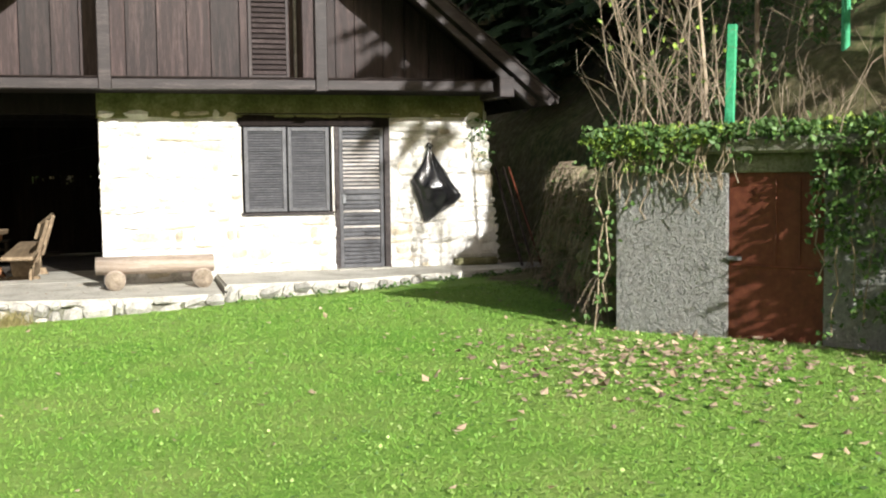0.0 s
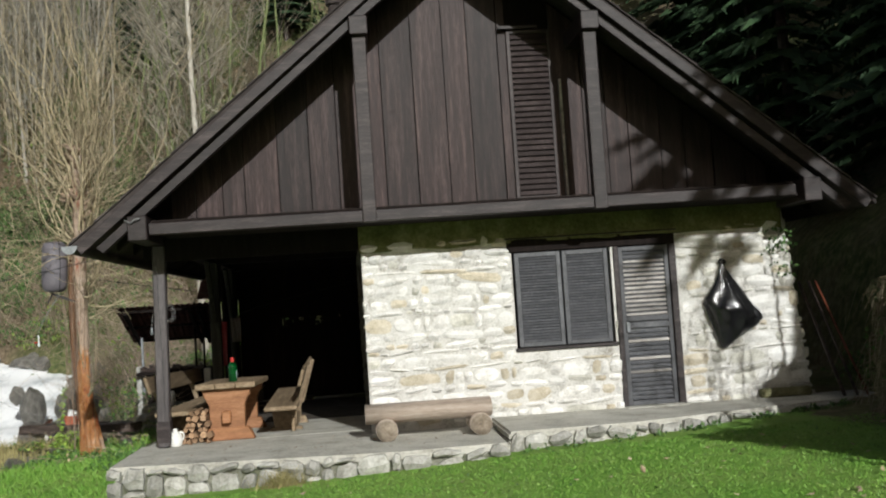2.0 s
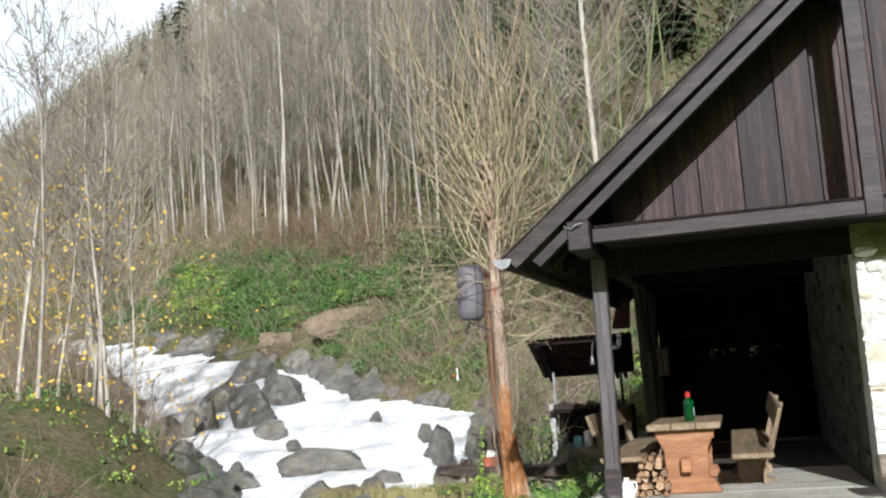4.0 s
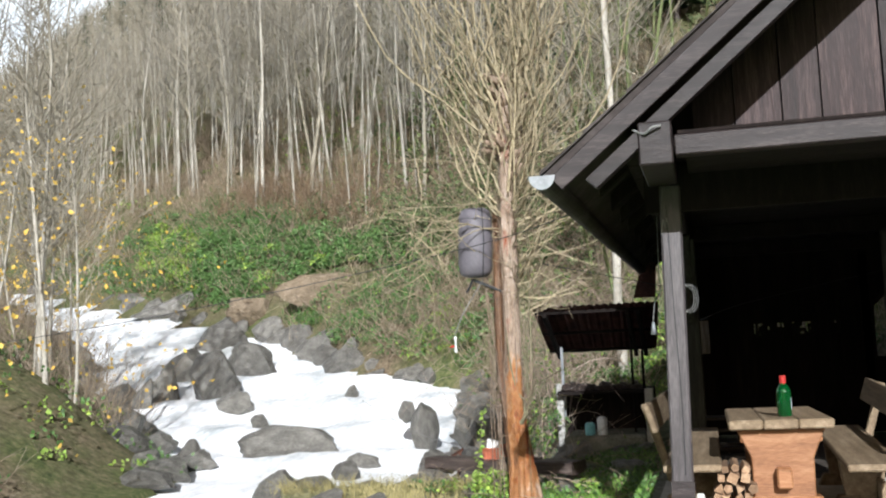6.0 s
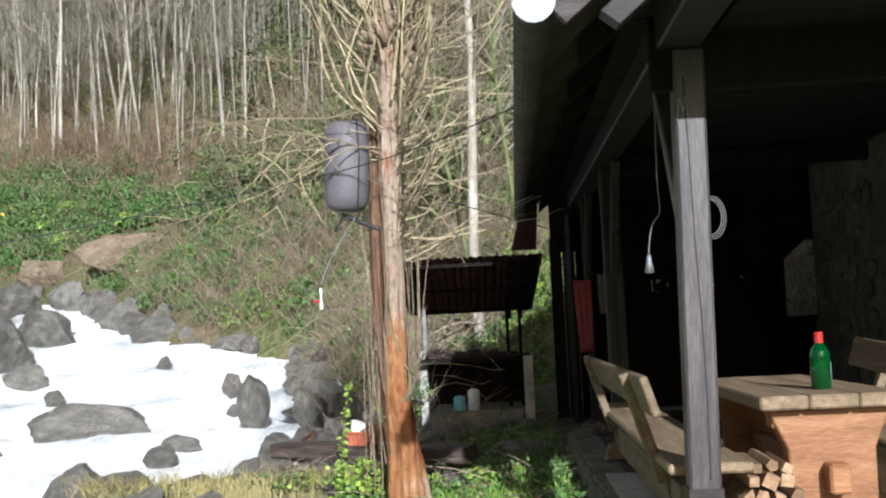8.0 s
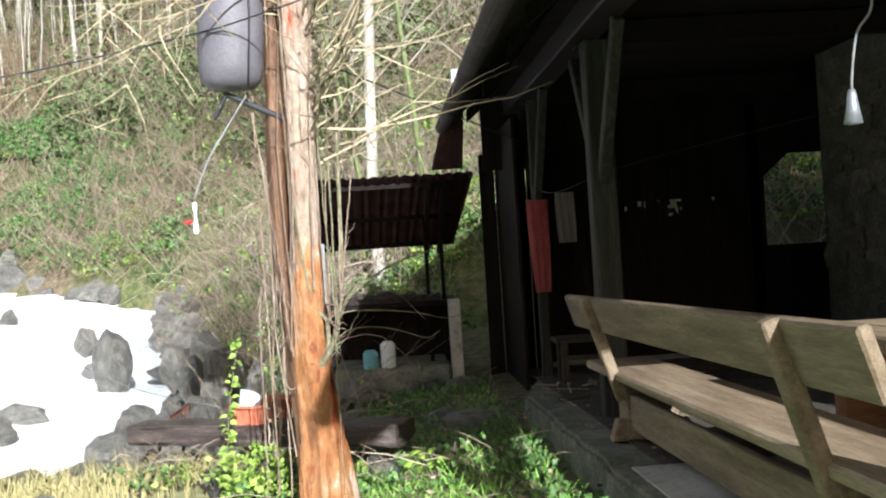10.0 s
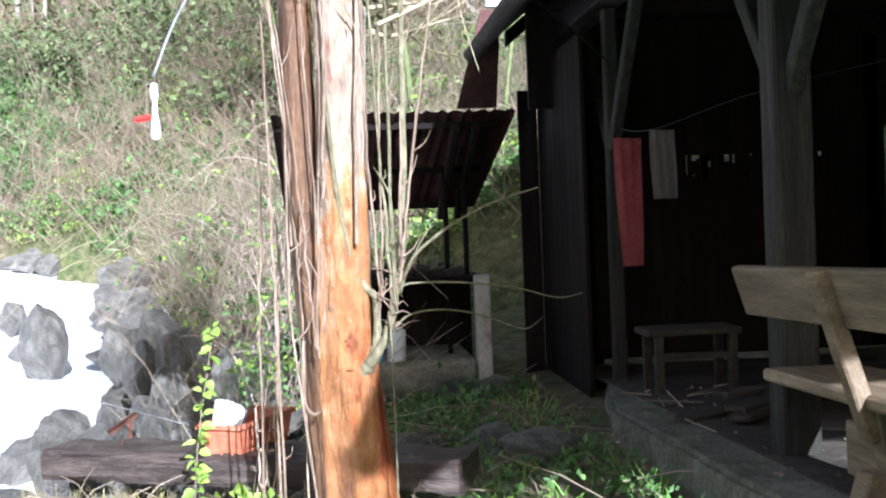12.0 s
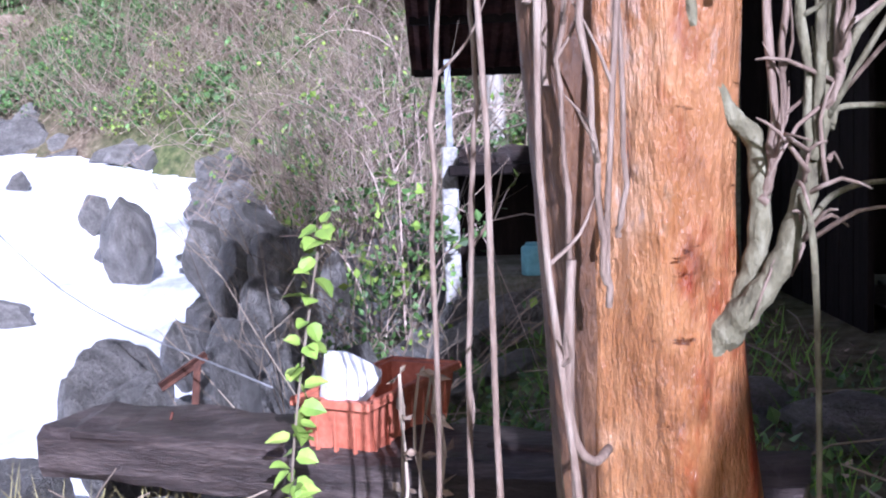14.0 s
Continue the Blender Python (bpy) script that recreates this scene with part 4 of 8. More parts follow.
roof()
frame_timbers()
gable()
front_wall()
window_and_door()
porch_back()


# ---- terrace ----
def terrace():
    low = [(-3.2, 12.5), (-1.7, 12.26), (-0.3, 12.04), (0.78, 12.1), (0.8, 13.9), (-0.5, 13.95), (-0.5, 14.3), (-3.2, 14.3)]
    rear = [(-3.18, 14.3), (-0.5, 14.3), (-0.5, 22.2), (-2.6, 22.2), (-2.98, 20.9), (-3.2, 19.87)]
    fall = Matrix.Translation((0, 14.3, 0.355)) @ pose(0, 0, 0, -1.45) @ Matrix.Translation((0, -14.3, -0.355))
    high = [(0.8, 12.3), (2.1, 12.3), (3.2, 12.6), (4.6, 13.0), (5.2, 13.3), (5.2, 13.9), (0.8, 13.9)]

    def slab(name, outline, z0, z1, mat, parent, label=""):
        bm = bmesh.new()
        f = bm.faces.new([bm.verts.new((x, y, z0)) for x, y in outline])
        r = bmesh.ops.extrude_face_region(bm, geom=[f])
        bmesh.ops.translate(bm, verts=[v for v in r["geom"] if isinstance(v, bmesh.types.BMVert)], vec=(0, 0, z1 - z0))
        bmesh.ops.recalc_face_normals(bm, faces=bm.faces)
        bmesh.ops.bevel(bm, geom=[e for e in bm.edges if all(abs(v.co.z - z1) < 1e-4 for v in e.verts)], offset=0.025, segments=2, affect="EDGES")
        if name == "terrace_rear":
            # crumbling, uneven edge
            bmesh.ops.triangulate(bm, faces=bm.faces[:])
            for _ in range(7):
                bmesh.ops.subdivide_edges(bm, edges=[e for e in bm.edges if e.calc_length() > 0.22], cuts=1)
                bmesh.ops.triangulate(bm, faces=bm.faces[:])
            for v in bm.verts:
                f = noise.fractal(v.co * 2.4, 0.9, 2, 5)
                v.co += Vector((0.045 * f, 0, 0)) if v.co.z < z1 - 0.03 else Vector((0.03 * f if v.co.x < -2.9 else 0, 0, -0.014 * abs(f)))
        return part(name, bm, mat, parent, label)

    inset = lambda o: [(x, y + (0.075 if y < 13.4 else 0)) for x, y in o]
    t = slab("terrace", inset(low), 0.29, 0.36, M_CONCRETE, None)
    back = lambda o: [(min(x, 5.12) if x > 0 else max(x, -3.12), y + (0.07 if y < 13.4 else 0)) for x, y in o]
    slab("terrace_core", back(low), -0.2, 0.29, M_MOSSCON, t)
    slab("terrace_rear", rear, -0.3, 0.355, M_MOSSCON, t, "mossy rear part of the terrace").matrix_local = fall
    part("floor_skin", boxed((-3.1, 14.31, 0.35), (-0.56, 16.7, 0.36)), M_CONCRETE, t).matrix_local = fall
    part("earth_floor", boxed((-2.95, 16.71, 0.35), (-0.56, 21.9, 0.361)), M_EARTHSHADE, t, "dark earth on the rear floor, with porch shade in its colour").matrix_local = fall
    slab("terrace_core", back(high), -0.2, 0.37, M_CONCRETE, t)
    tagged(t, "low concrete terrace faced with grey rubble stones", "terrace", kind="structure")
    slab("raised_walk", inset(high), 0.37, 0.44, M_CONCRETE, t)
    rng = random.Random(21)
    for line, top in ((low[:4], 0.345), (high[:5], 0.425)):
        for (xa, ya), (xb, yb) in zip(line, line[1:]):
            length = math.hypot(xb - xa, yb - ya)
            ang = math.atan2(yb - ya, xb - xa)
            s = 0.0
            while s < length - 0.08:
                w = min(rng.uniform(0.12, 0.36), length - s)
                zb = 0.04
                for row in range(2):
                    h = (top + rng.uniform(-0.02, 0.012) - zb) * (rng.uniform(0.3, 0.8) if row == 0 else 1)
                    z = zb + h / 2
                    zb += h
                    st = linked("stone", stone_mesh(w - 0.015, h - 0.01, 0.07, rng.random()), M_RUBBLE, t)
                    c = s + w / 2
                    st.location = (xa + math.cos(ang) * c, ya + math.sin(ang) * c + 0.05, z)
                    st.rotation_euler = (0, radians(rng.gauss(0, 7)), ang)
                s += w


terrace()


# ---- furniture under the porch ----
TABLE = (-2.205, 14.95)


def trestle_table():
    t = thing("table", "heavy orange-stained trestle table with thick weathered plank top", "table", at=(0, 0, 0))
    cx, y0, y1 = TABLE[0], 14.2, 16.1
    for k in range(3):
        x = cx - 0.345 + k * 0.23
        part("top_plank", boxed((x + 0.002, y0, 0.955), (x + 0.228, y1 + (k % 2) * 0.01, 1.02), 0.01), M_OAK, t)
    part("top_batten", boxed((cx - 0.27, y0 + 0.12, 0.86), (cx + 0.27, y0 + 0.24, 0.955), 0.008), M_TABLE, t)
    part("top_batten", boxed((cx - 0.27, y1 - 0.24, 0.86), (cx + 0.27, y1 - 0.12, 0.955), 0.008), M_TABLE, t)
    for y in (y0 + 0.1, y1 - 0.25):
        up = [(cx - 0.2, 0.44), (cx + 0.2, 0.44), (cx + 0.205, 0.76), (cx + 0.29, 0.95), (cx - 0.29, 0.95), (cx - 0.205, 0.76)]
        part("trestle", prism(up, 0.12, Matrix.Translation((0, y, 0)), 0.008), M_TABLE, t)
        part("foot", prism([(cx - 0.31, 0.36), (cx + 0.31, 0.36), (cx + 0.24, 0.5), (cx - 0.24, 0.5)], 0.16, Matrix.Translation((0, y - 0.02, 0)), 0.008), M_TABLE, t)
    part("stretcher", boxed((cx - 0.05, y0 - 0.02, 0.56), (cx + 0.05, y1 + 0.02, 0.7), 0.012), M_TABLE, t, "through stretcher with protruding end")
    t.matrix_world = Matrix.Translation((0, 14.3, 0.36)) @ pose(0, 0, 0, -1.45) @ Matrix.Translation((0, -14.3, -0.36))


def bench(at, turn, length, label, tilt, rise=0.0):
    """A plank bench with a raked back; it faces +x before the turn and runs along y."""
    b = thing("bench", label, "bench", "benches round the table")
    part("seat_plank", boxed((-0.2, 0, 0.325 + rise), (0.19, length, 0.375 + rise), 0.012), M_OAK, b)
    for y in (0.5, length - 0.85):
        part("end_board", prism([(-0.13, 0.1), (0.13, 0.1), (0.17, 0.325 + rise), (-0.17, 0.325 + rise)], 0.08, Matrix.Translation((0, y, 0)), 0.006), M_OAK, b)
        part("foot", prism([(-0.24, 0.0), (0.24, 0.0), (0.18, 0.12), (-0.2, 0.12)], 0.1, Matrix.Translation((0, y - 0.01, 0)), 0.008), M_OAK, b)
        part("back_stay", beam((-0.16, y + 0.04, 0.22 + rise), (-0.33, y + 0.04, 0.78 + rise), 0.07, 0.06), M_OAK, b)
    part("back_plank", boxed((-0.02, 0, -0.1), (0.02, length, 0.1), 0.008, Matrix.Translation((-0.265, 0, 0.69 + rise)) @ pose(0, 0, 0, 0, -17)), M_OAK, b)
    part("stretcher", boxed((-0.13, 0.2, 0.06), (-0.09, length - 0.55, 0.25), 0.006), M_OAK, b)
    b.matrix_world = Matrix.Translation(at) @ pose(0, 0, 0, tilt, 0, turn)
    return b


def log_bench():
    b = thing("log_bench", "half-log bench on two round log feet against the stone wall", "bench")
    s = Sheet()
    n = 12
    for x in (-0.62, 0.74):
        s.v += [(x, 13.25 + 0.16 * math.cos(2 * math.pi * k / n) * 1.15, 0.645 + (0.095 * math.sin(2 * math.pi * k / n) if math.sin(2 * math.pi * k / n) > 0 else 0.12 * math.sin(2 * math.pi * k / n))) for k in range(n)]
    s.f += [(k, (k + 1) % n, n + (k + 1) % n, n + k) for k in range(n)] + [tuple(range(n))[::-1], tuple(range(n, 2 * n))]
    linked("seat_log", s.mesh("seat_log"), M_LOG, b, "pale peeled half log", True)
    for x in (-0.4, 0.6):
        foot = tube_part("foot_log", [(x, 12.98, 0.47), (x, 13.5, 0.47)], 0.118, M_LOG, b, 14)
        tube_part("cut_end", [(x, 12.974, 0.47), (x, 12.981, 0.47)], 0.112, M_LOGEND, foot, 14)


def firewood():
    rng = random.Random(5)
    stack = thing("firewood_stack", "small stack of split firewood beside the table", "firewood")
    for row in range(6):
        for col in range(5 - row // 2):
            r = rng.uniform(0.026, 0.047)
            x = -2.71 + col * 0.074 + row * 0.022 + rng.uniform(-0.014, 0.014)
            z = 0.395 + row * 0.062 + rng.uniform(-0.01, 0.01)
            s = Sheet()
            k, a0 = rng.choice((3, 4, 5)), rng.uniform(0, 6)
            y0, y1 = 14.16 + rng.uniform(-0.07, 0.05), 14.55
            for y in (y0, y1):
                s.v += [(x + r * math.cos(a0 + 6.283 * q / k), y, z + r * math.sin(a0 + 6.283 * q / k)) for q in range(k)]
            s.f += [(q, (q + 1) % k, k + (q + 1) % k, k + q) for q in range(k)] + [tuple(range(k))[::-1], tuple(range(k, 2 * k))]
            linked("split_log", s.mesh("split_log"), M_FIREWOOD, stack)


def bottle(at):
    b = thing("bottle", "squat green glass bottle with a red cap on the table", "bottle")
    part("glass", lathe([(0.042, 0), (0.05, 0.008), (0.051, 0.165), (0.049, 0.185), (0.041, 0.205), (0.026, 0.222), (0.021, 0.235), (0.021, 0.282)], 24), M_GLASS, b, smooth=True)
    lab = bmesh.new()
    ring = [(0.0519 * math.cos(a), 0.0519 * math.sin(a)) for a in (radians(-32 + 9 * k) for k in range(13))]
    low, top = [lab.verts.new((x, y, 0.05)) for x, y in ring], [lab.verts.new((x, y, 0.135)) for x, y in ring]
    for k in range(12):
        lab.faces.new((low[k], low[k + 1], top[k + 1], top[k]))
    bmesh.ops.solidify(lab, geom=lab.faces[:], thickness=0.0006)
    part("label", lab, M_CANW, b, "white paper label")
    part("cap", lathe([(0.0215, 0.234), (0.0225, 0.236), (0.0225, 0.284), (0.02, 0.288)], 16), M_RED, b, "red cap")
    b.location = at


trestle_table()
bench((-2.8, 14.12, 0.364), 0, 4.15, "weathered plank bench with a raked back at the porch edge", -1.45)
bench((-1.6, 16.75, 0.302), 180, 2.4, "weathered plank bench with a raked back by the stone wall", -1.45, 0.08)
log_bench()
firewood()
bottle((-2.15, 14.62, 1.011))


def jug(at):
    j = thing("jug", "white plastic jug by the firewood at the post", "jug", at=at)
    part("body", lathe([(0.05, 0), (0.07, 0.01), (0.075, 0.06), (0.07, 0.12), (0.05, 0.155), (0.025, 0.17), (0.024, 0.2), (0.02, 0.202)], 18), M_FOAMSPRAY, j, smooth=True)
    tube_part("handle", curve_pts((0.045, 0, 0.16), (0.085, 0, 0.15), (0.09, 0, 0.1), (0.068, 0, 0.06)), 0.009, M_FOAMSPRAY, j, 6)


jug((-2.76, 14.04, 0.36))


def bulb_on_cable():
    b = thing("hanging_lamp", "bare bulb socket hanging on a grey cable from the porch post", "lamp")
    tube_part("cable", curve_pts((-2.94, 14.31, 2.47), (-2.946, 14.31, 2.26), (-2.95, 14.31, 2.05), (-2.947, 14.31, 1.925), (-2.988, 14.31, 1.86), (-3.006, 14.31, 1.77), (-3.011, 14.31, 1.715)), 0.0034, M_CABLE, b, 6)
    part("socket", lathe([(0.008, 0.085), (0.012, 0.07), (0.015, 0.045), (0.024, 0.0), (0.01, -0.004)][::-1], 14, Matrix.Translation((-3.011, 14.31, 1.635))), M_STEEL, b, "pale grey lamp socket", True)
    for k in range(3):
        r = 0.08 + 0.009 * k
        tube_part("cable_loop", [(-2.765 + 0.008 * k + r * 0.62 * math.sin(6.283 * q / 20), 13.99 + 0.02 * k, 1.865 + r * math.cos(6.283 * q / 20)) for q in range(21)], 0.0019, M_CABLE, b, 6)
    tube_part("tie_cord", curve_pts((-2.9, 13.925, 2.3), (-2.885, 13.915, 2.4), (-2.87, 13.915, 2.34), (-2.86, 13.915, 2.41), (-2.85, 13.925, 2.32)), 0.003, M_CABLE, b, 5)
    tube_part("bracket_wire", curve_pts((-3.0, 13.04, 2.86), (-2.93, 12.98, 2.82), (-2.88, 12.95, 2.85), (-2.83, 12.98, 2.86)), 0.008, M_CABLE, b, 5)


bulb_on_cable()


def rag_line():
    line = thing("washing_line", "washing line with hung cloths under the porch", "washing line")
    tube_part("cord", curve_pts((-2.84, 21.0, 1.85), (-2.75, 20.45, 1.78), (-2.2, 19.9, 1.95), (-0.6, 19.4, 2.25)), 0.003, M_WIRE, line, 5)

    def cloth(name, x, y, w, z0, z1, mat, lab, ang, taper):
        nx, nz = 10, 12
        bm = bmesh.new()
        g = [[bm.verts.new(((i / nx - 0.5) * w * (1 - taper * (1 - k / nz)), 0.02 * math.sin(i * 1.7 + k * 0.2), z0 + (z1 - z0) * k / nz)) for i in range(nx + 1)] for k in range(nz + 1)]
        for k in range(nz):
            for i in range(nx):
                bm.faces.new((g[k][i], g[k][i + 1], g[k + 1][i + 1], g[k + 1][i]))
        r = bmesh.ops.solidify(bm, geom=bm.faces[:], thickness=0.006)
        part(name, bm, mat, line, lab, True).matrix_local = Matrix.Translation((x, y, 0)) @ pose(0, 0, 0, 0, 0, ang)

    cloth("red_cloth", -2.95, 20.3, 0.21, 0.97, 1.72, M_PINK, "faded red cloth", 25, 0.35)
    cloth("rag", -2.71, 20.4, 0.17, 1.36, 1.77, M_CLOTH, "grey striped rag", 15, 0.1)


rag_line()


def stool():
    s = thing("stool", "rough wooden stool at the rear of the porch", "stool", at=(-2.6, 20.45, 0.2))
    part("seat", boxed((-0.27, -0.16, 0.345), (0.3, 0.16, 0.385), 0.008), M_STOOL, s)
    for x in (-0.2, 0.25):
        for y in (-0.12, 0.12):
            part("leg", boxed((x - 0.025, y - 0.025, 0), (x + 0.025, y + 0.025, 0.345), 0.004), M_STOOL, s)
    part("stretcher", boxed((-0.2, -0.13, 0.2), (0.25, -0.1, 0.24), 0.004), M_STOOL, s)
    rng = random.Random(9)
    for k in range(5):
        p = tagged(part("plank", boxed((-0.06, -0.7, 0), (0.06, 0.7, 0.03), 0.004), M_STOOL), "loose old plank on the terrace floor", "plank", "loose planks")
        p.matrix_world = Matrix.Translation((-2.4 + 0.1 * k, 19.6 + 0.15 * rng.random(), 0.225 + 0.03 * k)) @ pose(0, 0, 0, 0, 0, rng.uniform(-70, -40))


stool()


# ---- garbage bag on the wall ----
def bin_bag():
    b = thing("bin_bag", "full black bin bag hanging on the stone wall", "bag", at=(3.63, WALL - 0.06, 0))
    bm = bmesh.new()
    prof = [(0.01, 2.03, 0), (0.025, 2.0, 0), (0.03, 1.96, 0), (0.09, 1.85, 0.02), (0.2, 1.66, 0.06), (0.3, 1.53, 0.09), (0.325, 1.46, 0.1), (0.27, 1.37, 0.08), (0.16, 1.22, 0.02), (0.08, 1.12, -0.03), (0.02, 1.06, -0.05)]
    n = 28
    rings = []
    for i, (r, z, cx) in enumerate(prof):
        ring = []
        for k in range(n):
            a = 2 * math.pi * k / n
            fold = 1 + 0.1 * math.sin(a * 5 + i * 0.8) + 0.07 * math.sin(a * 9 - i)
            ring.append(bm.verts.new((r * math.cos(a) * fold + cx, max(-0.17, min(0.06, r * 0.5 * math.sin(a) * fold)), z + 0.015 * math.sin(a * 3 + i) - 0.09 * math.cos(a) * r / 0.3)))
        rings.append(ring)
    for a, c in zip(rings, rings[1:]):
        for k in range(n):
            bm.faces.new((a[k], c[k], c[(k + 1) % n], a[(k + 1) % n]))
    bm.faces.new(rings[0])
    bm.faces.new(rings[-1][::-1])
    bmesh.ops.subdivide_edges(bm, edges=bm.edges[:], cuts=1, use_grid_fill=True, smooth=0.6)
    for v in bm.verts:
        v.co += v.normal * 0.02 * noise.fractal(v.co * 9, 1, 2, 3)
    part("film", bm, M_BAG, b, smooth=True)
    tube_part("knot", curve_pts((0, 0, 2.0), (0.03, -0.02, 2.04), (-0.02, -0.02, 2.07), (-0.03, 0.02, 2.03)), 0.014, M_BAG, b, 6)


bin_bag()


# ---- tools leaning in the corner beside the hut ----
def leaning_poles():
    # two poles take the dark timber colour to imitate the corner's shade
    for x0, x1, r, mat in ((4.75, 4.6, 0.02, M_WETLOG), (4.9, 4.72, 0.016, M_WETLOG), (5.02, 4.8, 0.014, M_RUST)):
        tagged(tube_part("pole", [(x0, 13.3, 0.44), (x1, 13.95, 1.75)], r, mat, None, 8), "tool handle leaning on the hut's corner", "pole", "leaning poles")


leaning_poles()


# ---- cellar in the bank ----
CA, CB = Vector((3.62, 8.06, 0)), Vector((4.14, 7.22, 0))
CDIR = (CB - CA).normalized()
CROT = Matrix.Translation(CA) @ pose(0, 0, 0, 0, 0, math.degrees(math.atan2(CDIR.y, CDIR.x)))


def cellar():
    c = thing("cellar", "small root cellar with grey rendered front dug into the bank", "cellar")
    bm = boxed((0, 0, 0), (0.99, 0.3, 1.66), 0.01)
    part("front_wall", bm, M_RENDER, c).matrix_local = CROT
    part("front_wall", boxed((1.74, 0.0, 0), (3.6, 0.3, 1.68), 0.01), M_RENDER, c).matrix_local = CROT
    part("front_wall", boxed((0.0, 0.0, 1.66), (3.6, 0.34, 1.8), 0.01), M_MOSSCON, c).matrix_local = CROT
    part("roof_slab", boxed((-0.12, -0.12, 1.8), (3.7, 1.4, 1.92), 0.02), M_MOSSCON, c).matrix_local = CROT
    part("side_wall", boxed((0, 0.3, 0), (0.3, 1.5, 1.75)), M_RENDER, c).matrix_local = CROT
    door = part("door_leaf", boxed((0.99, 0.03, 0.2), (1.74, 0.08, 1.68), 0.006), M_RUST, c, "rust-red painted metal cellar door, closed")
    door.matrix_local = CROT
    for lo, hi in (((1.0, 0.018, 0.955), (1.73, 0.032, 0.965)), ((1.36, 0.02, 0.975), (1.375, 0.032, 1.62)), ((1.55, 0.02, 0.975), (1.56, 0.032, 1.62))):
        part("door_rib", boxed(lo, hi, 0.004), M_RUST, door)
    part("latch", boxed((1.0, -0.02, 1.0), (1.1, 0.03, 1.03), 0.004), M_STEEL, door, "steel latch")


cellar()


def retaining_wall():
    w = thing("retaining_wall", "dark mossy dry-stone retaining wall beside the cellar", "wall", kind="structure")
    rng = random.Random(31)
    a, b = Vector((3.72, 8.3, 0)), Vector((4.9, 12.9, 0))
    d = (b - a).normalized()
    meshes = [rock_mesh("wall_stone", 60 + k, 0.3, 2) for k in range(5)]
    for row in range(5):
        s = rng.uniform(0, 0.2)
        while s < (b - a).length:
            r = rng.uniform(0.13, 0.26)
            p = a + d * s
            st = linked("wall_stone", rng.choice(meshes), M_MOSSROCK, w, smooth=False)
            st.matrix_local = Matrix.Translation((p.x + 0.06 * row, p.y, 0.3 + row * 0.3)) @ pose(0, 0, 0, rng.uniform(0, 360), rng.uniform(0, 360), rng.uniform(0, 360)) @ Matrix.Diagonal((r * 1.2, r, r, 1))
            s += r * 1.7


retaining_wall()


# ---- green fence post on the bank ----
def fence_post(x, y, h, label):
    z = 1.75
    p = thing("fence_post", label, "post", "green posts", at=(x, y, z))
    part("post", boxed((-0.035, -0.02, -0.1), (0.035, 0.02, h), 0.004), M_GREEN, p)
    part("brace", beam((0.03, 0, 0.05), (0.14, 0.0, 0.3), 0.03, 0.03), M_GREEN, p)
    return p


_q = CROT @ Vector((0.87, 0.25, 0))
fence_post(_q.x, _q.y, 1.05, "green painted fence post on the cellar roof").rotation_euler = (0, radians(1.5), radians(-50))
fence_post(5.9, 8.2, 1.9, "green fence post in the bushes on the bank")


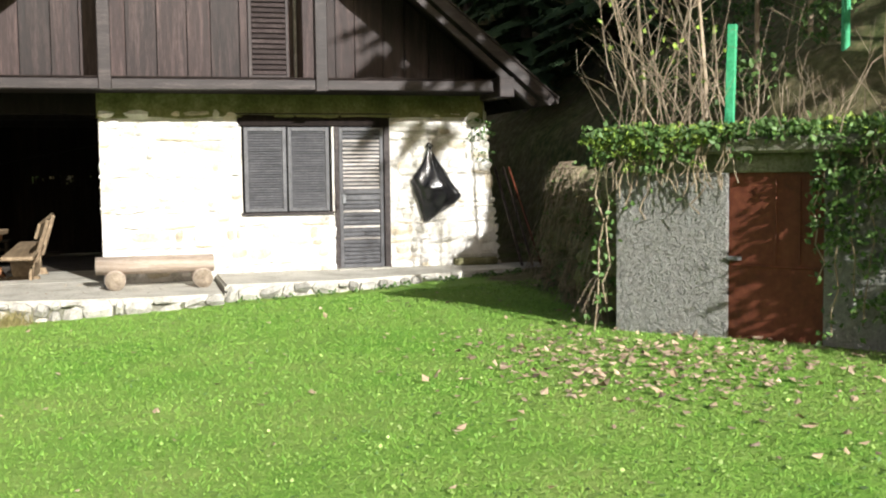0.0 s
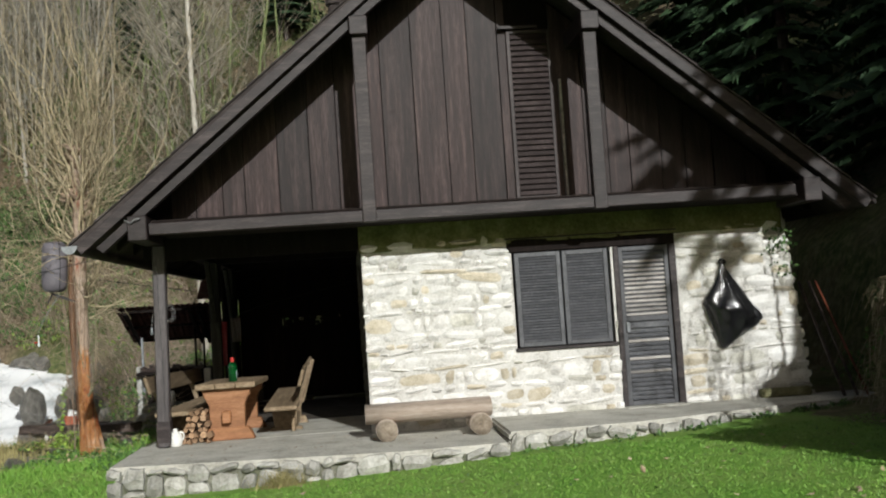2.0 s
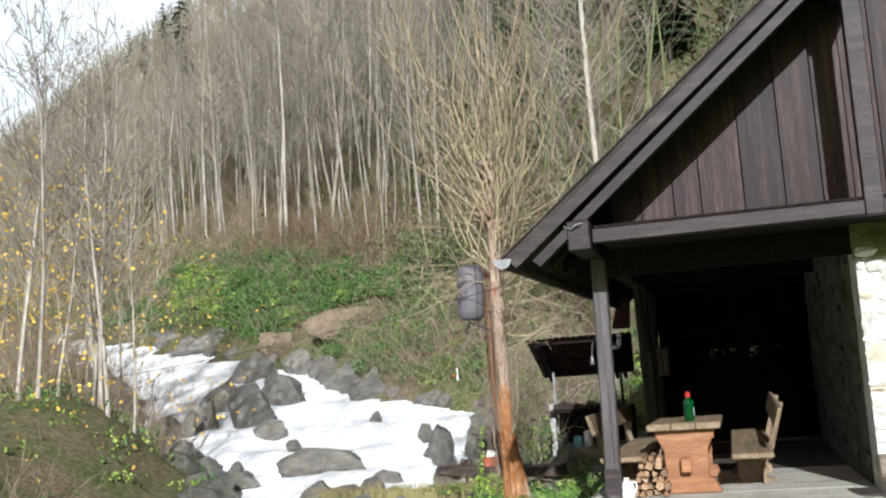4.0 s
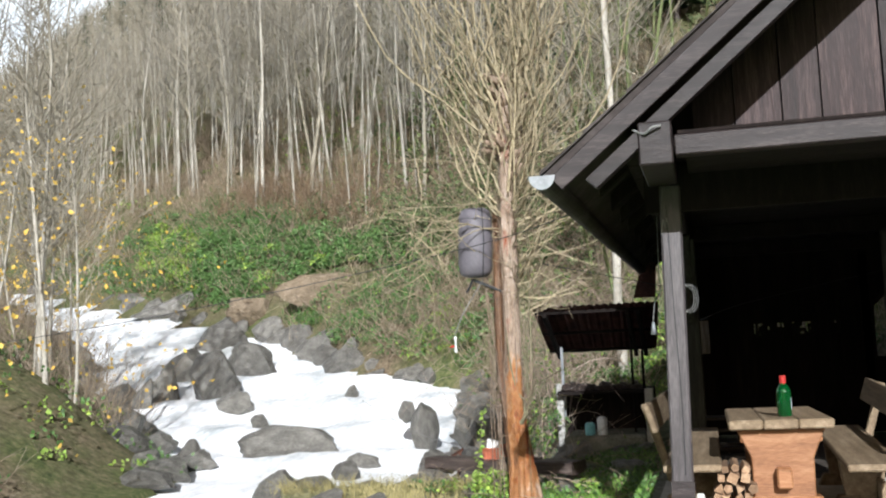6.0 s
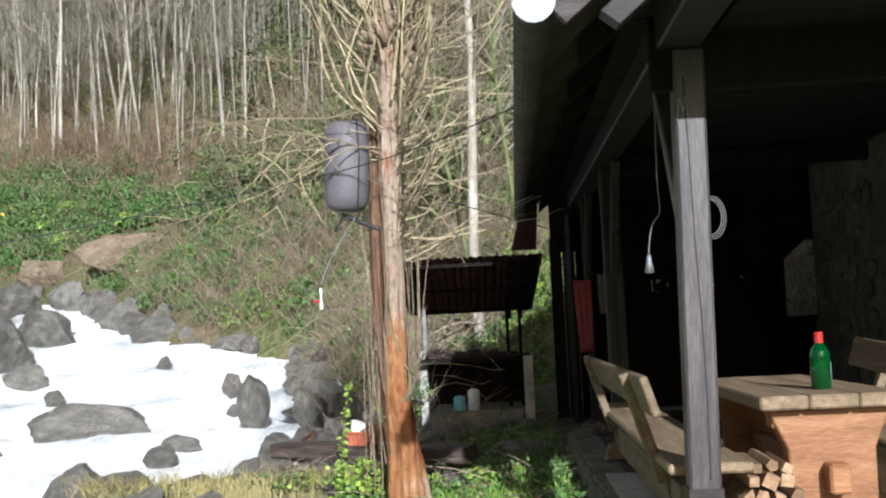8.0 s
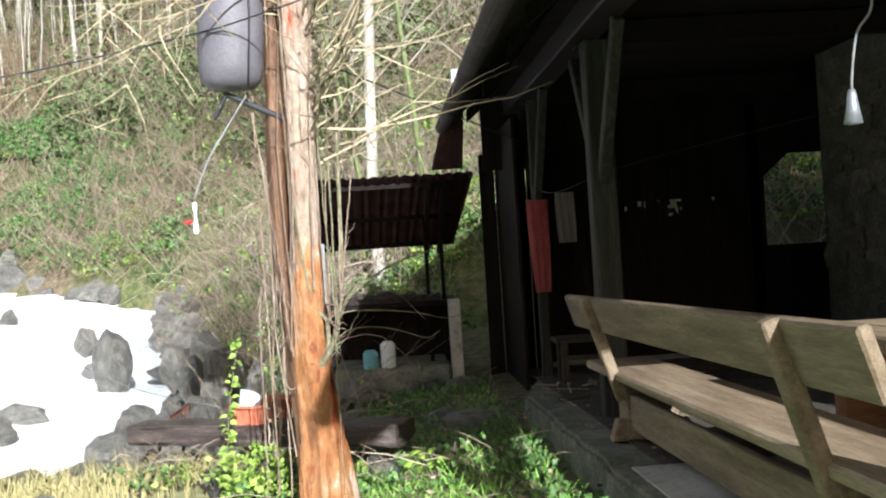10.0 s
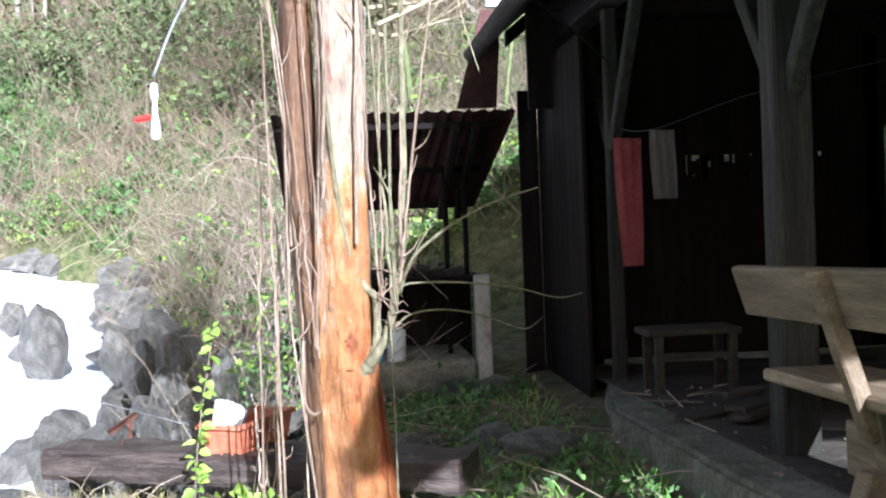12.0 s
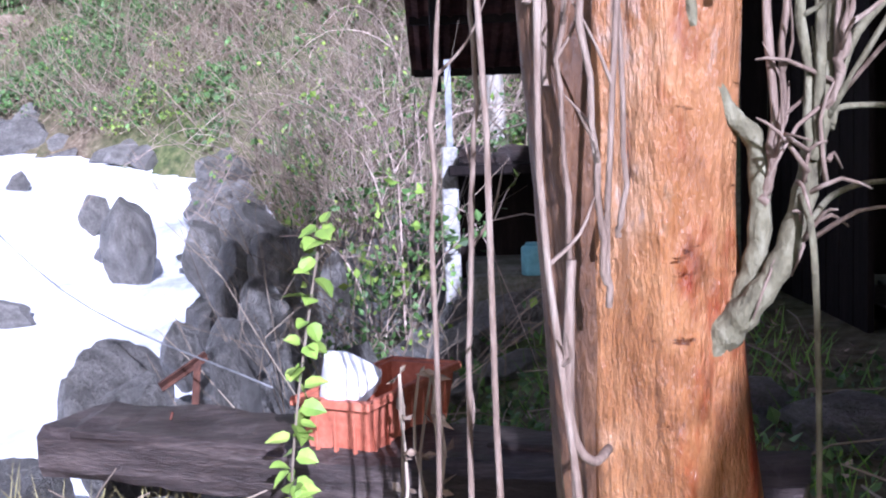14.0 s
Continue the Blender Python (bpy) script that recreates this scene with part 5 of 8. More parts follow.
# ---- pollarded tree with the barrel ----
def pollard():
    t = thing("pollard_tree", "old pollarded tree with peeled orange trunk and long bare shoots", "tree")
    rng = random.Random(17)
    line = [(-4.6, 17.86, -0.25), (-4.61, 17.84, 0.0), (-4.615, 17.8, 0.35), (-4.645, 17.75, 0.95), (-4.635, 17.72, 1.6), (-4.62, 17.7, 2.3), (-4.6, 17.66, 3.1), (-4.57, 17.62, 3.9), (-4.56, 17.6, 4.3)]
    rad = [0.19, 0.155, 0.12, 0.09, 0.084, 0.086, 0.085, 0.1, 0.06]

    def trunk(name, pts, radii, mat, parent, seed, lump):
        bm = bmesh.new()
        pts = curve_pts(*pts, n=16)
        radii = np.interp(np.linspace(0, 1, len(pts)), np.linspace(0, 1, len(radii)), radii)
        n, rings = 40, []
        for i, (p, r) in enumerate(zip(pts, radii)):
            ring = []
            for k in range(n):
                a = 2 * math.pi * k / n
                q = Vector((math.cos(a), math.sin(a), p.z * 0.55))
                ridge = 0.07 * math.sin(a * 7 + seed + p.z * 0.6) + 0.05 * math.sin(a * 11 + p.z)
                rr = r * (1 + lump * noise.fractal(q * 1.8 + Vector((seed, 0, 0)), 1, 2, 4) + ridge * (0.25 if r < 0.07 else 0.5 + (r > 0.12)) + 0.05 * noise.fractal(q * 7 + Vector((seed, 2, 0)), 1, 2, 3))
                ring.append(bm.verts.new((p.x + rr * math.cos(a), p.y + rr * math.sin(a), p.z)))
            rings.append(ring)
        for a, b in zip(rings, rings[1:]):
            for k in range(n):
                bm.faces.new((a[k], a[(k + 1) % n], b[(k + 1) % n], b[k]))
        bm.faces.new(rings[-1])
        return part(name, bm, mat, parent, "", True)

    low = trunk("trunk", line[:6], rad[:6], M_PEEL, t, 1.0, 0.16)
    low["label"] = "trunk with orange bare wood under peeling bark"
    trunk("upper_trunk", line[5:], rad[5:], M_PEEL, t, 2.0, 0.35)
    trunk("second_stem", [(-4.69, 17.84, -0.1), (-4.715, 17.8, 0.5), (-4.755, 17.76, 1.1), (-4.77, 17.74, 1.6), (-4.765, 17.72, 2.2), (-4.74, 17.7, 3.0)], [0.085, 0.066, 0.058, 0.052, 0.048, 0.036], M_DARKBARK, t, 3.0, 0.3)
    # knuckles where it was lopped
    s = Sheet()
    for k in range(26):
        a = rng.uniform(0, 6.283)
        z = rng.uniform(3.3, 4.4)
        d = Vector((math.cos(a), math.sin(a), rng.uniform(0.2, 0.9))).normalized()
        p = Vector((-4.58, 17.62, z))
        s.tube([p, p + d * 0.12, p + d * rng.uniform(0.18, 0.3)], [0.05, 0.04, 0.025], 6, True)
    linked("lopped_head", s.mesh("lopped_head"), M_BARK, t, "gnarled lopped branch stubs", True)
    # long shoots from the head
    s = Sheet()

    def shoot(p, d, length, r, wig=0.05, n=7, up=0.03, sides=4):
        pts, d = [Vector(p)], Vector(d).normalized()
        for i in range(n):
            d = (d + Vector((rng.gauss(0, wig), rng.gauss(0, wig), rng.gauss(0, wig) + up))).normalized()
            pts.append(pts[-1] + d * length / n)
        s.tube(pts, [r * (1 - 0.8 * i / n) for i in range(n + 1)], sides)
        return pts

    for k in range(95):
        a = rng.uniform(0, 6.283)
        out = rng.uniform(0.1, 1.0)
        p = (-4.57 + 0.14 * math.cos(a), 17.62 + 0.14 * math.sin(a), rng.uniform(2.9, 4.5))
        pts = shoot(p, (math.cos(a) * out, math.sin(a) * out, 0.8), rng.uniform(1.0, 4.2) * (1.15 - 0.3 * out), rng.uniform(0.007, 0.016), 0.27, 9, up=0.3)
        for q in range(rng.randint(2, 6)):
            i = rng.randint(2, 8)
            shoot(pts[i], (rng.gauss(0, 0.6), rng.gauss(0, 0.6), 1), rng.uniform(0.3, 1.2), 0.0075, 0.12, 5, sides=3)
    for k in range(110):
        a = rng.uniform(-2.2, 2.6)
        if math.sin(a) < -0.2 and math.cos(a) < 0.35:
            continue
        p = (-4.6 + 0.1 * math.cos(a), 17.66 + 0.1 * math.sin(a), rng.uniform(1.9, 4.0))
        pts = shoot(p, (math.cos(a), math.sin(a), rng.uniform(-0.2, 0.9)), rng.uniform(0.5, 1.6), 0.009, 0.14, 6, up=0.05, sides=3)
        for q in range(3):
            shoot(pts[rng.randint(1, 5)], (rng.gauss(0, 1), rng.gauss(0, 1), 0.4), rng.uniform(0.2, 0.6), 0.005, 0.14, 4, sides=3)
    for k in range(9):
        z = rng.uniform(2.2, 3.6)
        ang = rng.uniform(2.5, 4.1)
        pts = shoot((-4.63, 17.66, z), (math.cos(ang), math.sin(ang), rng.uniform(0.0, 0.5)), rng.uniform(1.2, 2.4), rng.uniform(0.005, 0.008), 0.16, 9, up=-0.05, sides=5)
        for q in range(7):
            sub = shoot(pts[rng.randint(2, 8)], (rng.gauss(-0.6, 0.7), rng.gauss(0, 0.6), rng.gauss(0, 0.6)), rng.uniform(0.3, 0.9), 0.006, 0.14, 5, sides=3)
            shoot(sub[3], (rng.gauss(-0.3, 0.8), rng.gauss(0, 0.6), rng.gauss(0, 0.7)), rng.uniform(0.15, 0.4), 0.004, 0.14, 3, sides=3)
    linked("crown", s.mesh("crown"), M_TWIG, t, "dense crown of thin bare shoots")
    # thin shoots rising along the left flank: foot, mid, top
    def riser(name, pts, r, mat, parent, spurs=3):
        pts = curve_pts(*pts, n=7)
        pts = [p + Vector((rng.gauss(0, 0.0022), rng.gauss(0, 0.0022), 0)) for p in pts]
        q = Sheet()
        q.tube(pts, [0.78 * r * (1 - 0.45 * k / len(pts)) * (1.22 if k % 6 == 3 else 1) for k in range(len(pts))], 8)
        for k in range(spurs):
            i = rng.randint(3, len(pts) - 2)
            e = pts[i] + Vector((rng.gauss(0, 0.045), rng.gauss(-0.02, 0.03), rng.uniform(0.03, 0.13)))
            q.tube(curve_pts(pts[i], (pts[i] + e) / 2 + Vector((0.008, 0, -0.008)), e, n=3), [r * f for f in (0.5, 0.45, 0.4, 0.34, 0.28, 0.22, 0.12)], 5)
        return linked(name, q.mesh(name), mat, parent, "", True)

    for foot, mid, top, r in (((-4.745, 17.57, 0.3), (-4.815, 17.55, 1.0), (-4.86, 17.54, 2.1), 0.0062), ((-4.79, 17.62, 0.0), (-4.78, 17.6, 0.85), (-4.762, 17.6, 1.35), 0.0052),
                              ((-4.742, 17.6, 0.87), (-4.752, 17.59, 1.05), (-4.83, 17.57, 1.9), 0.0058), ((-4.735, 17.62, 0.84), (-4.732, 17.61, 1.02), (-4.715, 17.6, 2.3), 0.0056),
                              ((-4.72, 17.63, 0.92), (-4.714, 17.62, 1.08), (-4.705, 17.6, 2.6), 0.0048), ((-4.79, 17.7, 1.1), (-4.84, 17.68, 1.8), (-4.92, 17.66, 3.1), 0.0075),
                              ((-4.81, 17.72, 1.2), (-4.8, 17.7, 2.0), (-4.78, 17.66, 3.3), 0.008), ((-4.86, 17.7, 0.1), (-4.87, 17.68, 1.2), (-4.84, 17.66, 2.9), 0.006),
                              ((-4.7, 17.6, 1.35), (-4.68, 17.58, 2.0), (-4.7, 17.56, 3.2), 0.008), ((-4.6, 17.62, 1.2), (-4.57, 17.6, 2.0), (-4.52, 17.58, 3.3), 0.0085),
                              ((-4.95, 17.9, 0.0), (-4.94, 17.88, 0.9), (-4.93, 17.86, 1.7), 0.006), ((-4.9, 18.0, 0.0), (-4.89, 18.0, 0.8), (-4.9, 17.98, 1.4), 0.007)):
        riser("stem_shoot", [foot, mid, Vector(mid).lerp(Vector(top), 0.55) + Vector((rng.gauss(0, 0.02), 0, 0)), top], r, M_SHOOT, t)
    # a shoot hooking out of the trunk's foot
    tube_part("hooked_shoot", curve_pts((-4.735, 17.64, 0.665), (-4.758, 17.6, 0.662), (-4.78, 17.59, 0.69), (-4.788, 17.59, 0.76), (-4.78, 17.59, 0.9), n=5), 0.0058, M_SHOOT, t, 8)
    # low side branch, its second limb and the curved twigs
    arm = curve_pts((-4.62, 17.74, 0.745), (-4.585, 17.7, 0.788), (-4.557, 17.67, 0.825), (-4.52, 17.66, 0.882), (-4.493, 17.66, 0.962), (-4.478, 17.66, 1.04), (-4.457, 17.66, 1.15), (-4.44, 17.66, 1.35), (-4.43, 17.65, 1.8), (-4.42, 17.64, 2.3), (-4.4, 17.62, 2.9))
    b = tube_part("side_branch", arm, [float(np.interp(k, [0, 5, 8, 14, 24, 36, 48, 60], [0.036, 0.031, 0.023, 0.0165, 0.0145, 0.0135, 0.011, 0.005])) * (1 + 0.11 * math.sin(k * 1.9)) for k in range(len(arm))], M_LICHEN, t, 14, "grey-green side branch")
    limb = curve_pts((-4.57, 17.7, 0.81), (-4.55, 17.69, 0.86), (-4.541, 17.68, 0.92), (-4.545, 17.68, 1.02), (-4.577, 17.68, 1.06), (-4.61, 17.67, 1.127), (-4.628, 17.66, 1.2), (-4.66, 17.64, 1.4), (-4.69, 17.62, 1.8))
    tube_part("side_limb", limb, [0.016 * (1 - 0.012 * k) * (1 + 0.1 * math.sin(k * 1.7)) for k in range(len(limb))], M_LICHEN, b, 10)
    for x0, y0, z0, x1, z1, r in ((-4.5, 17.66, 0.95, -4.535, 2.2, 0.0085), (-4.49, 17.65, 1.0, -4.47, 2.6, 0.0095), (-4.47, 17.65, 1.06, -4.4, 2.4, 0.0075), (-4.54, 17.67, 0.95, -4.56, 2.0, 0.0075), (-4.53, 17.66, 1.0, -4.5, 1.9, 0.006), (-4.46, 17.64, 1.1, -4.33, 2.0, 0.008)):
        riser("upright_shoot", [(x0, y0, z0), (x0 + 0.01, y0 - 0.01, z0 + 0.1), ((x0 + x1) / 2, y0, (z0 + z1) / 2), (x1, y0 - 0.02, z1)], r, M_LICHEN if r > 0.008 else M_SHOOT, b, 4)
    for k in range(20):
        p = arm[rng.randint(20, 40)] + Vector((rng.gauss(0, 0.012), rng.gauss(-0.01, 0.01), 0))
        e = Vector((rng.gauss(0.0, 0.035), rng.gauss(-0.01, 0.03), rng.gauss(0.02, 0.07)))
        c = curve_pts(p, p + e * 0.5 + Vector((rng.gauss(0, 0.01), 0, 0.014)), p + e, n=2)
        tube_part("spur_twig", c, [0.0036, 0.0032, 0.0027, 0.002, 0.0012], M_SHOOT, b, 5)
    for pts, r in (([(-4.464, 17.66, 1.04), (-4.41, 17.72, 1.15), (-4.28, 17.8, 1.245), (-4.12, 17.9, 1.32), (-3.93, 18.0, 1.375)], 0.0075),
                   ([(-4.462, 17.66, 1.036), (-4.429, 17.7, 1.062), (-4.235, 17.8, 1.052), (-4.033, 17.9, 1.018), (-3.872, 18.0, 0.972), (-3.77, 18.04, 0.983)], 0.0045),
                   ([(-4.5, 17.66, 0.905), (-4.439, 17.72, 0.952), (-4.345, 17.8, 0.963), (-4.227, 17.9, 0.945), (-4.113, 18.0, 0.906), (-3.978, 18.1, 0.854), (-3.899, 18.17, 0.887)], 0.0045),
                   ([(-4.47, 17.65, 1.05), (-4.4, 17.6, 1.19), (-4.36, 17.58, 1.25)], 0.0045),
                   ([(-4.5, 17.65, 0.96), (-4.5, 17.61, 0.9), (-4.497, 17.6, 0.7), (-4.498, 17.6, 0.4), (-4.5, 17.6, -0.1)], 0.005)):
        c = curve_pts(*pts)
        tube_part("twig", c, [r * (1 - 0.55 * k / len(c)) for k in range(len(c))], M_LICHEN, b, 7)


pollard()


def barrel():
    b = thing("barrel", "dark grey plastic barrel strapped to the pollarded tree", "barrel")
    m = Matrix.Translation((-4.98, 17.62, 2.32)) @ pose(0, 0, 0, 2, 3, 0)
    part("body", lathe([(0.06, -0.005), (0.13, 0.01), (0.165, 0.05), (0.178, 0.12), (0.18, 0.4), (0.172, 0.62), (0.15, 0.7), (0.1, 0.725), (0.03, 0.73)], 28, m), M_BARREL, b, smooth=True)
    part("rim", lathe([(0.17, 0.6), (0.178, 0.61), (0.178, 0.63), (0.168, 0.64)], 28, m), M_BARREL, b)
    tube_part("strap", [m @ Vector((0.1, -0.15, 0.73)), m @ Vector((0.12, -0.14, 0.4)), m @ Vector((0.11, -0.14, 0.0))], 0.006, M_WIRE, b, 5)
    part("bracket", beam((-5.02, 17.6, 2.3), (-4.7, 17.7, 2.15), 0.04, 0.03), M_WIRE, b)
    part("bracket", beam((-5.0, 17.6, 2.3), (-5.08, 17.6, 2.16), 0.03, 0.02), M_WIRE, b)


barrel()


def wires():
    for pts in ([(-12.5, 19.5, 1.9), (-8.5, 17.6, 2.12), (-4.98, 17.4, 2.62), (-3.4, 15.2, 2.72)], [(-4.6, 17.6, 2.5), (-3.0, 20.5, 2.2)]):
        tagged(tube_part("wire", curve_pts(*pts), 0.005, M_WIRE, None, 5), "thin black cable strung from the tree", "cable", "cables")
    tagged(tube_part("rope", curve_pts((-5.42, 19.3, 0.36), (-6.6, 21.0, 0.42), (-8.4, 24.0, 0.75)), 0.0035, M_CABLE, None, 5), "taut grey line running over the stream", "line", "cables")


wires()


def float_light():
    f = thing("hanging_float", "white and red plastic float hanging from a cord", "float")
    tube_part("cord", curve_pts((-4.9, 17.6, 2.28), (-5.1, 17.5, 1.95), (-5.19, 17.46, 1.73)), 0.005, M_CABLE, f, 5)
    part("body", lathe([(0.005, 0.17), (0.011, 0.165), (0.013, 0.13), (0.008, 0.12), (0.008, 0.08), (0.013, 0.05), (0.016, 0.01), (0.009, 0)][::-1], 12, Matrix.Translation((-5.19, 17.46, 1.54))), M_CANW, f, smooth=True)
    part("arm", beam((-5.255, 17.46, 1.6), (-5.2, 17.46, 1.61), 0.015, 0.018), M_RED, f, "red plastic arm")


float_light()


# ---- big timber, planter ----
def timber():
    t = thing("timber", "dark weathered squared timber lying across stones", "timber")
    bm = bmesh.new()
    a, b = Vector((-6.0, 19.44, 0.21)), Vector((-4.14, 18.71, 0.2))
    x = (b - a).normalized()
    y = Vector((0, 0, 1)).cross(x).normalized()
    outline = [(-0.17, -0.1), (-0.06, -0.105), (0.07, -0.1), (0.165, -0.095), (0.182, -0.05), (0.18, 0.05), (0.16, 0.09), (0.06, 0.1), (-0.07, 0.096), (-0.15, 0.1), (-0.182, 0.07), (-0.18, -0.06)]
    rings, n = [], 42
    for k in range(n + 1):
        u = k / n
        ring = []
        for p, q in outline:
            co = a.lerp(b, u) + y * p + Vector((0, 0, q * (0.66 + 0.1 * u)))
            f = noise.fractal(Vector((u * 5.5, p * 14, q * 14)), 0.9, 2, 4)
            co += y * f * 0.012 + Vector((0, 0, 0.016 * noise.fractal(Vector((u * 9, p * 20, 3)), 0.8, 2, 4)))
            if k in (0, n):
                co += x * 0.05 * noise.fractal(Vector((p * 18, q * 18, k)), 1, 2, 3)
            ring.append(bm.verts.new(co))
        rings.append(ring)
    m = len(outline)
    for r0, r1 in zip(rings, rings[1:]):
        for k in range(m):
            bm.faces.new((r0[k], r0[(k + 1) % m], r1[(k + 1) % m], r1[k]))
    bm.faces.new(rings[0][::-1])
    bm.faces.new(rings[-1])
    bmesh.ops.recalc_face_normals(bm, faces=bm.faces)
    part("beam", bm, M_WETLOG, t)
    part("splinter", beam(a + x * 0.1 - y * 0.165 + Vector((0, 0, 0.056)), a + x * 0.75 - y * 0.15 + Vector((0, 0, 0.064)), 0.03, 0.02, 0.004), M_WETLOG, t, "split edge of the timber")
    part("splinter", beam(a + x * 1.25 + y * 0.02 + Vector((0, 0, 0.068)), a + x * 1.5 + y * 0.03 + Vector((0, 0, 0.074)), 0.1, 0.024, 0.006), M_WETLOG, t, "loose chip on the timber")
    tube_part("nail", [a + x * 0.3 + Vector((0, 0, 0.05)), a + x * 0.3 + Vector((0.01, 0, 0.085))], 0.004, M_RUST, t, 6)
    s = [(-5.82, 19.36, -0.07, 0.22), (-5.0, 19.06, -0.08, 0.23), (-4.3, 18.82, -0.08, 0.22), (-5.74, 19.02, 0.0, 0.1), (-5.4, 18.95, -0.1, 0.14), (-4.6, 18.7, -0.12, 0.14)]
    for k, (x, y, z, r) in enumerate(s):
        o = tagged(linked("support_stone", rock_mesh("support_stone", 80 + k, 0.3, 2), M_ROCK), "grey stone under the timber", "stone", "support stones")
        o.matrix_world = Matrix.Translation((x, y, z)) @ Matrix.Diagonal((r, r, r * 0.85, 1))


timber()


def planter(at, rot, label):
    p = thing("planter", label, "planter", at=at)

    def shell(l, w, h, t, taper):
        bm = bmesh.new()
        o0 = [(-l / 2 * taper, -w / 2 * taper), (l / 2 * taper, -w / 2 * taper), (l / 2 * taper, w / 2 * taper), (-l / 2 * taper, w / 2 * taper)]
        o1 = [(-l / 2, -w / 2), (l / 2, -w / 2), (l / 2, w / 2), (-l / 2, w / 2)]
        inn = [(x * (1 - 2 * t / w), y * (1 - 2 * t / w)) for x, y in o1]
        rings = [[bm.verts.new((x, y, z)) for x, y in o] for o, z in ((o0, 0), (o1, h), (inn, h), ([(x * 0.86, y * 0.8) for x, y in o0], 0.03))]
        for a, b in zip(rings, rings[1:]):
            for k in range(4):
                bm.faces.new((a[k], a[(k + 1) % 4], b[(k + 1) % 4], b[k]))
        bm.faces.new(rings[0][::-1])
        bm.faces.new(rings[-1])
        return bm

    body = part("body", shell(0.48, 0.2, 0.15, 0.012, 0.86), M_TERRA, p)
    for lo, hi in (((-0.255, -0.115, 0.133), (0.255, -0.1, 0.155)), ((-0.255, 0.1, 0.133), (0.255, 0.115, 0.155)), ((-0.255, -0.1, 0.133), (-0.24, 0.1, 0.155)), ((0.24, -0.1, 0.133), (0.255, 0.1, 0.155))):
        part("rim", boxed(lo, hi, 0.003), M_TERRA, body)
    for k in range(7):
        part("rib", boxed((-0.2 + k * 0.064, -0.098, 0.02), (-0.192 + k * 0.064, -0.088, 0.133)), M_TERRA, body)
    for k in range(3):
        part("rib", boxed((-0.234, -0.06 + k * 0.055, 0.02), (-0.224, -0.053 + k * 0.055, 0.133)), M_TERRA, body)
    p.rotation_euler = (0, 0, radians(rot))


planter((-5.11, 19.17, 0.252), 63, "terracotta plastic planter box on the timber")


def foam():
    w = linked("foam_lump", rock_mesh("foam_lump", 5, 0.16, 3), M_WHITE, smooth=True)
    w.matrix_world = Matrix.Translation((-5.175, 19.06, 0.425)) @ pose(0, 0, 0, 8, 18, 30) @ Matrix.Diagonal((0.125, 0.1, 0.105, 1))
    tagged(w, "white foam lump lying in the planter", "foam")


foam()


def scrap_iron():
    """Rusty angle irons wedged between the bank stones."""
    for a, b, w in (((-6.1, 20.1, 0.1), (-5.8, 20.16, 0.29), 0.03), ((-5.87, 20.14, -0.1), (-5.83, 20.16, 0.27), 0.026)):
        t = thing("angle_iron", "rusty angle iron wedged between wet stones", "iron bar", "scrap irons")
        up = Vector((0, 0.6, 0.8))
        part("flange", beam(a, b, w, 0.006, 0.001, up), M_OLDIRON, t)
        part("flange", beam(Vector(a) + Vector((0, w / 2, -w / 2)), Vector(b) + Vector((0, w / 2, -w / 2)), 0.006, w, 0.001, up), M_OLDIRON, t)


scrap_iron()


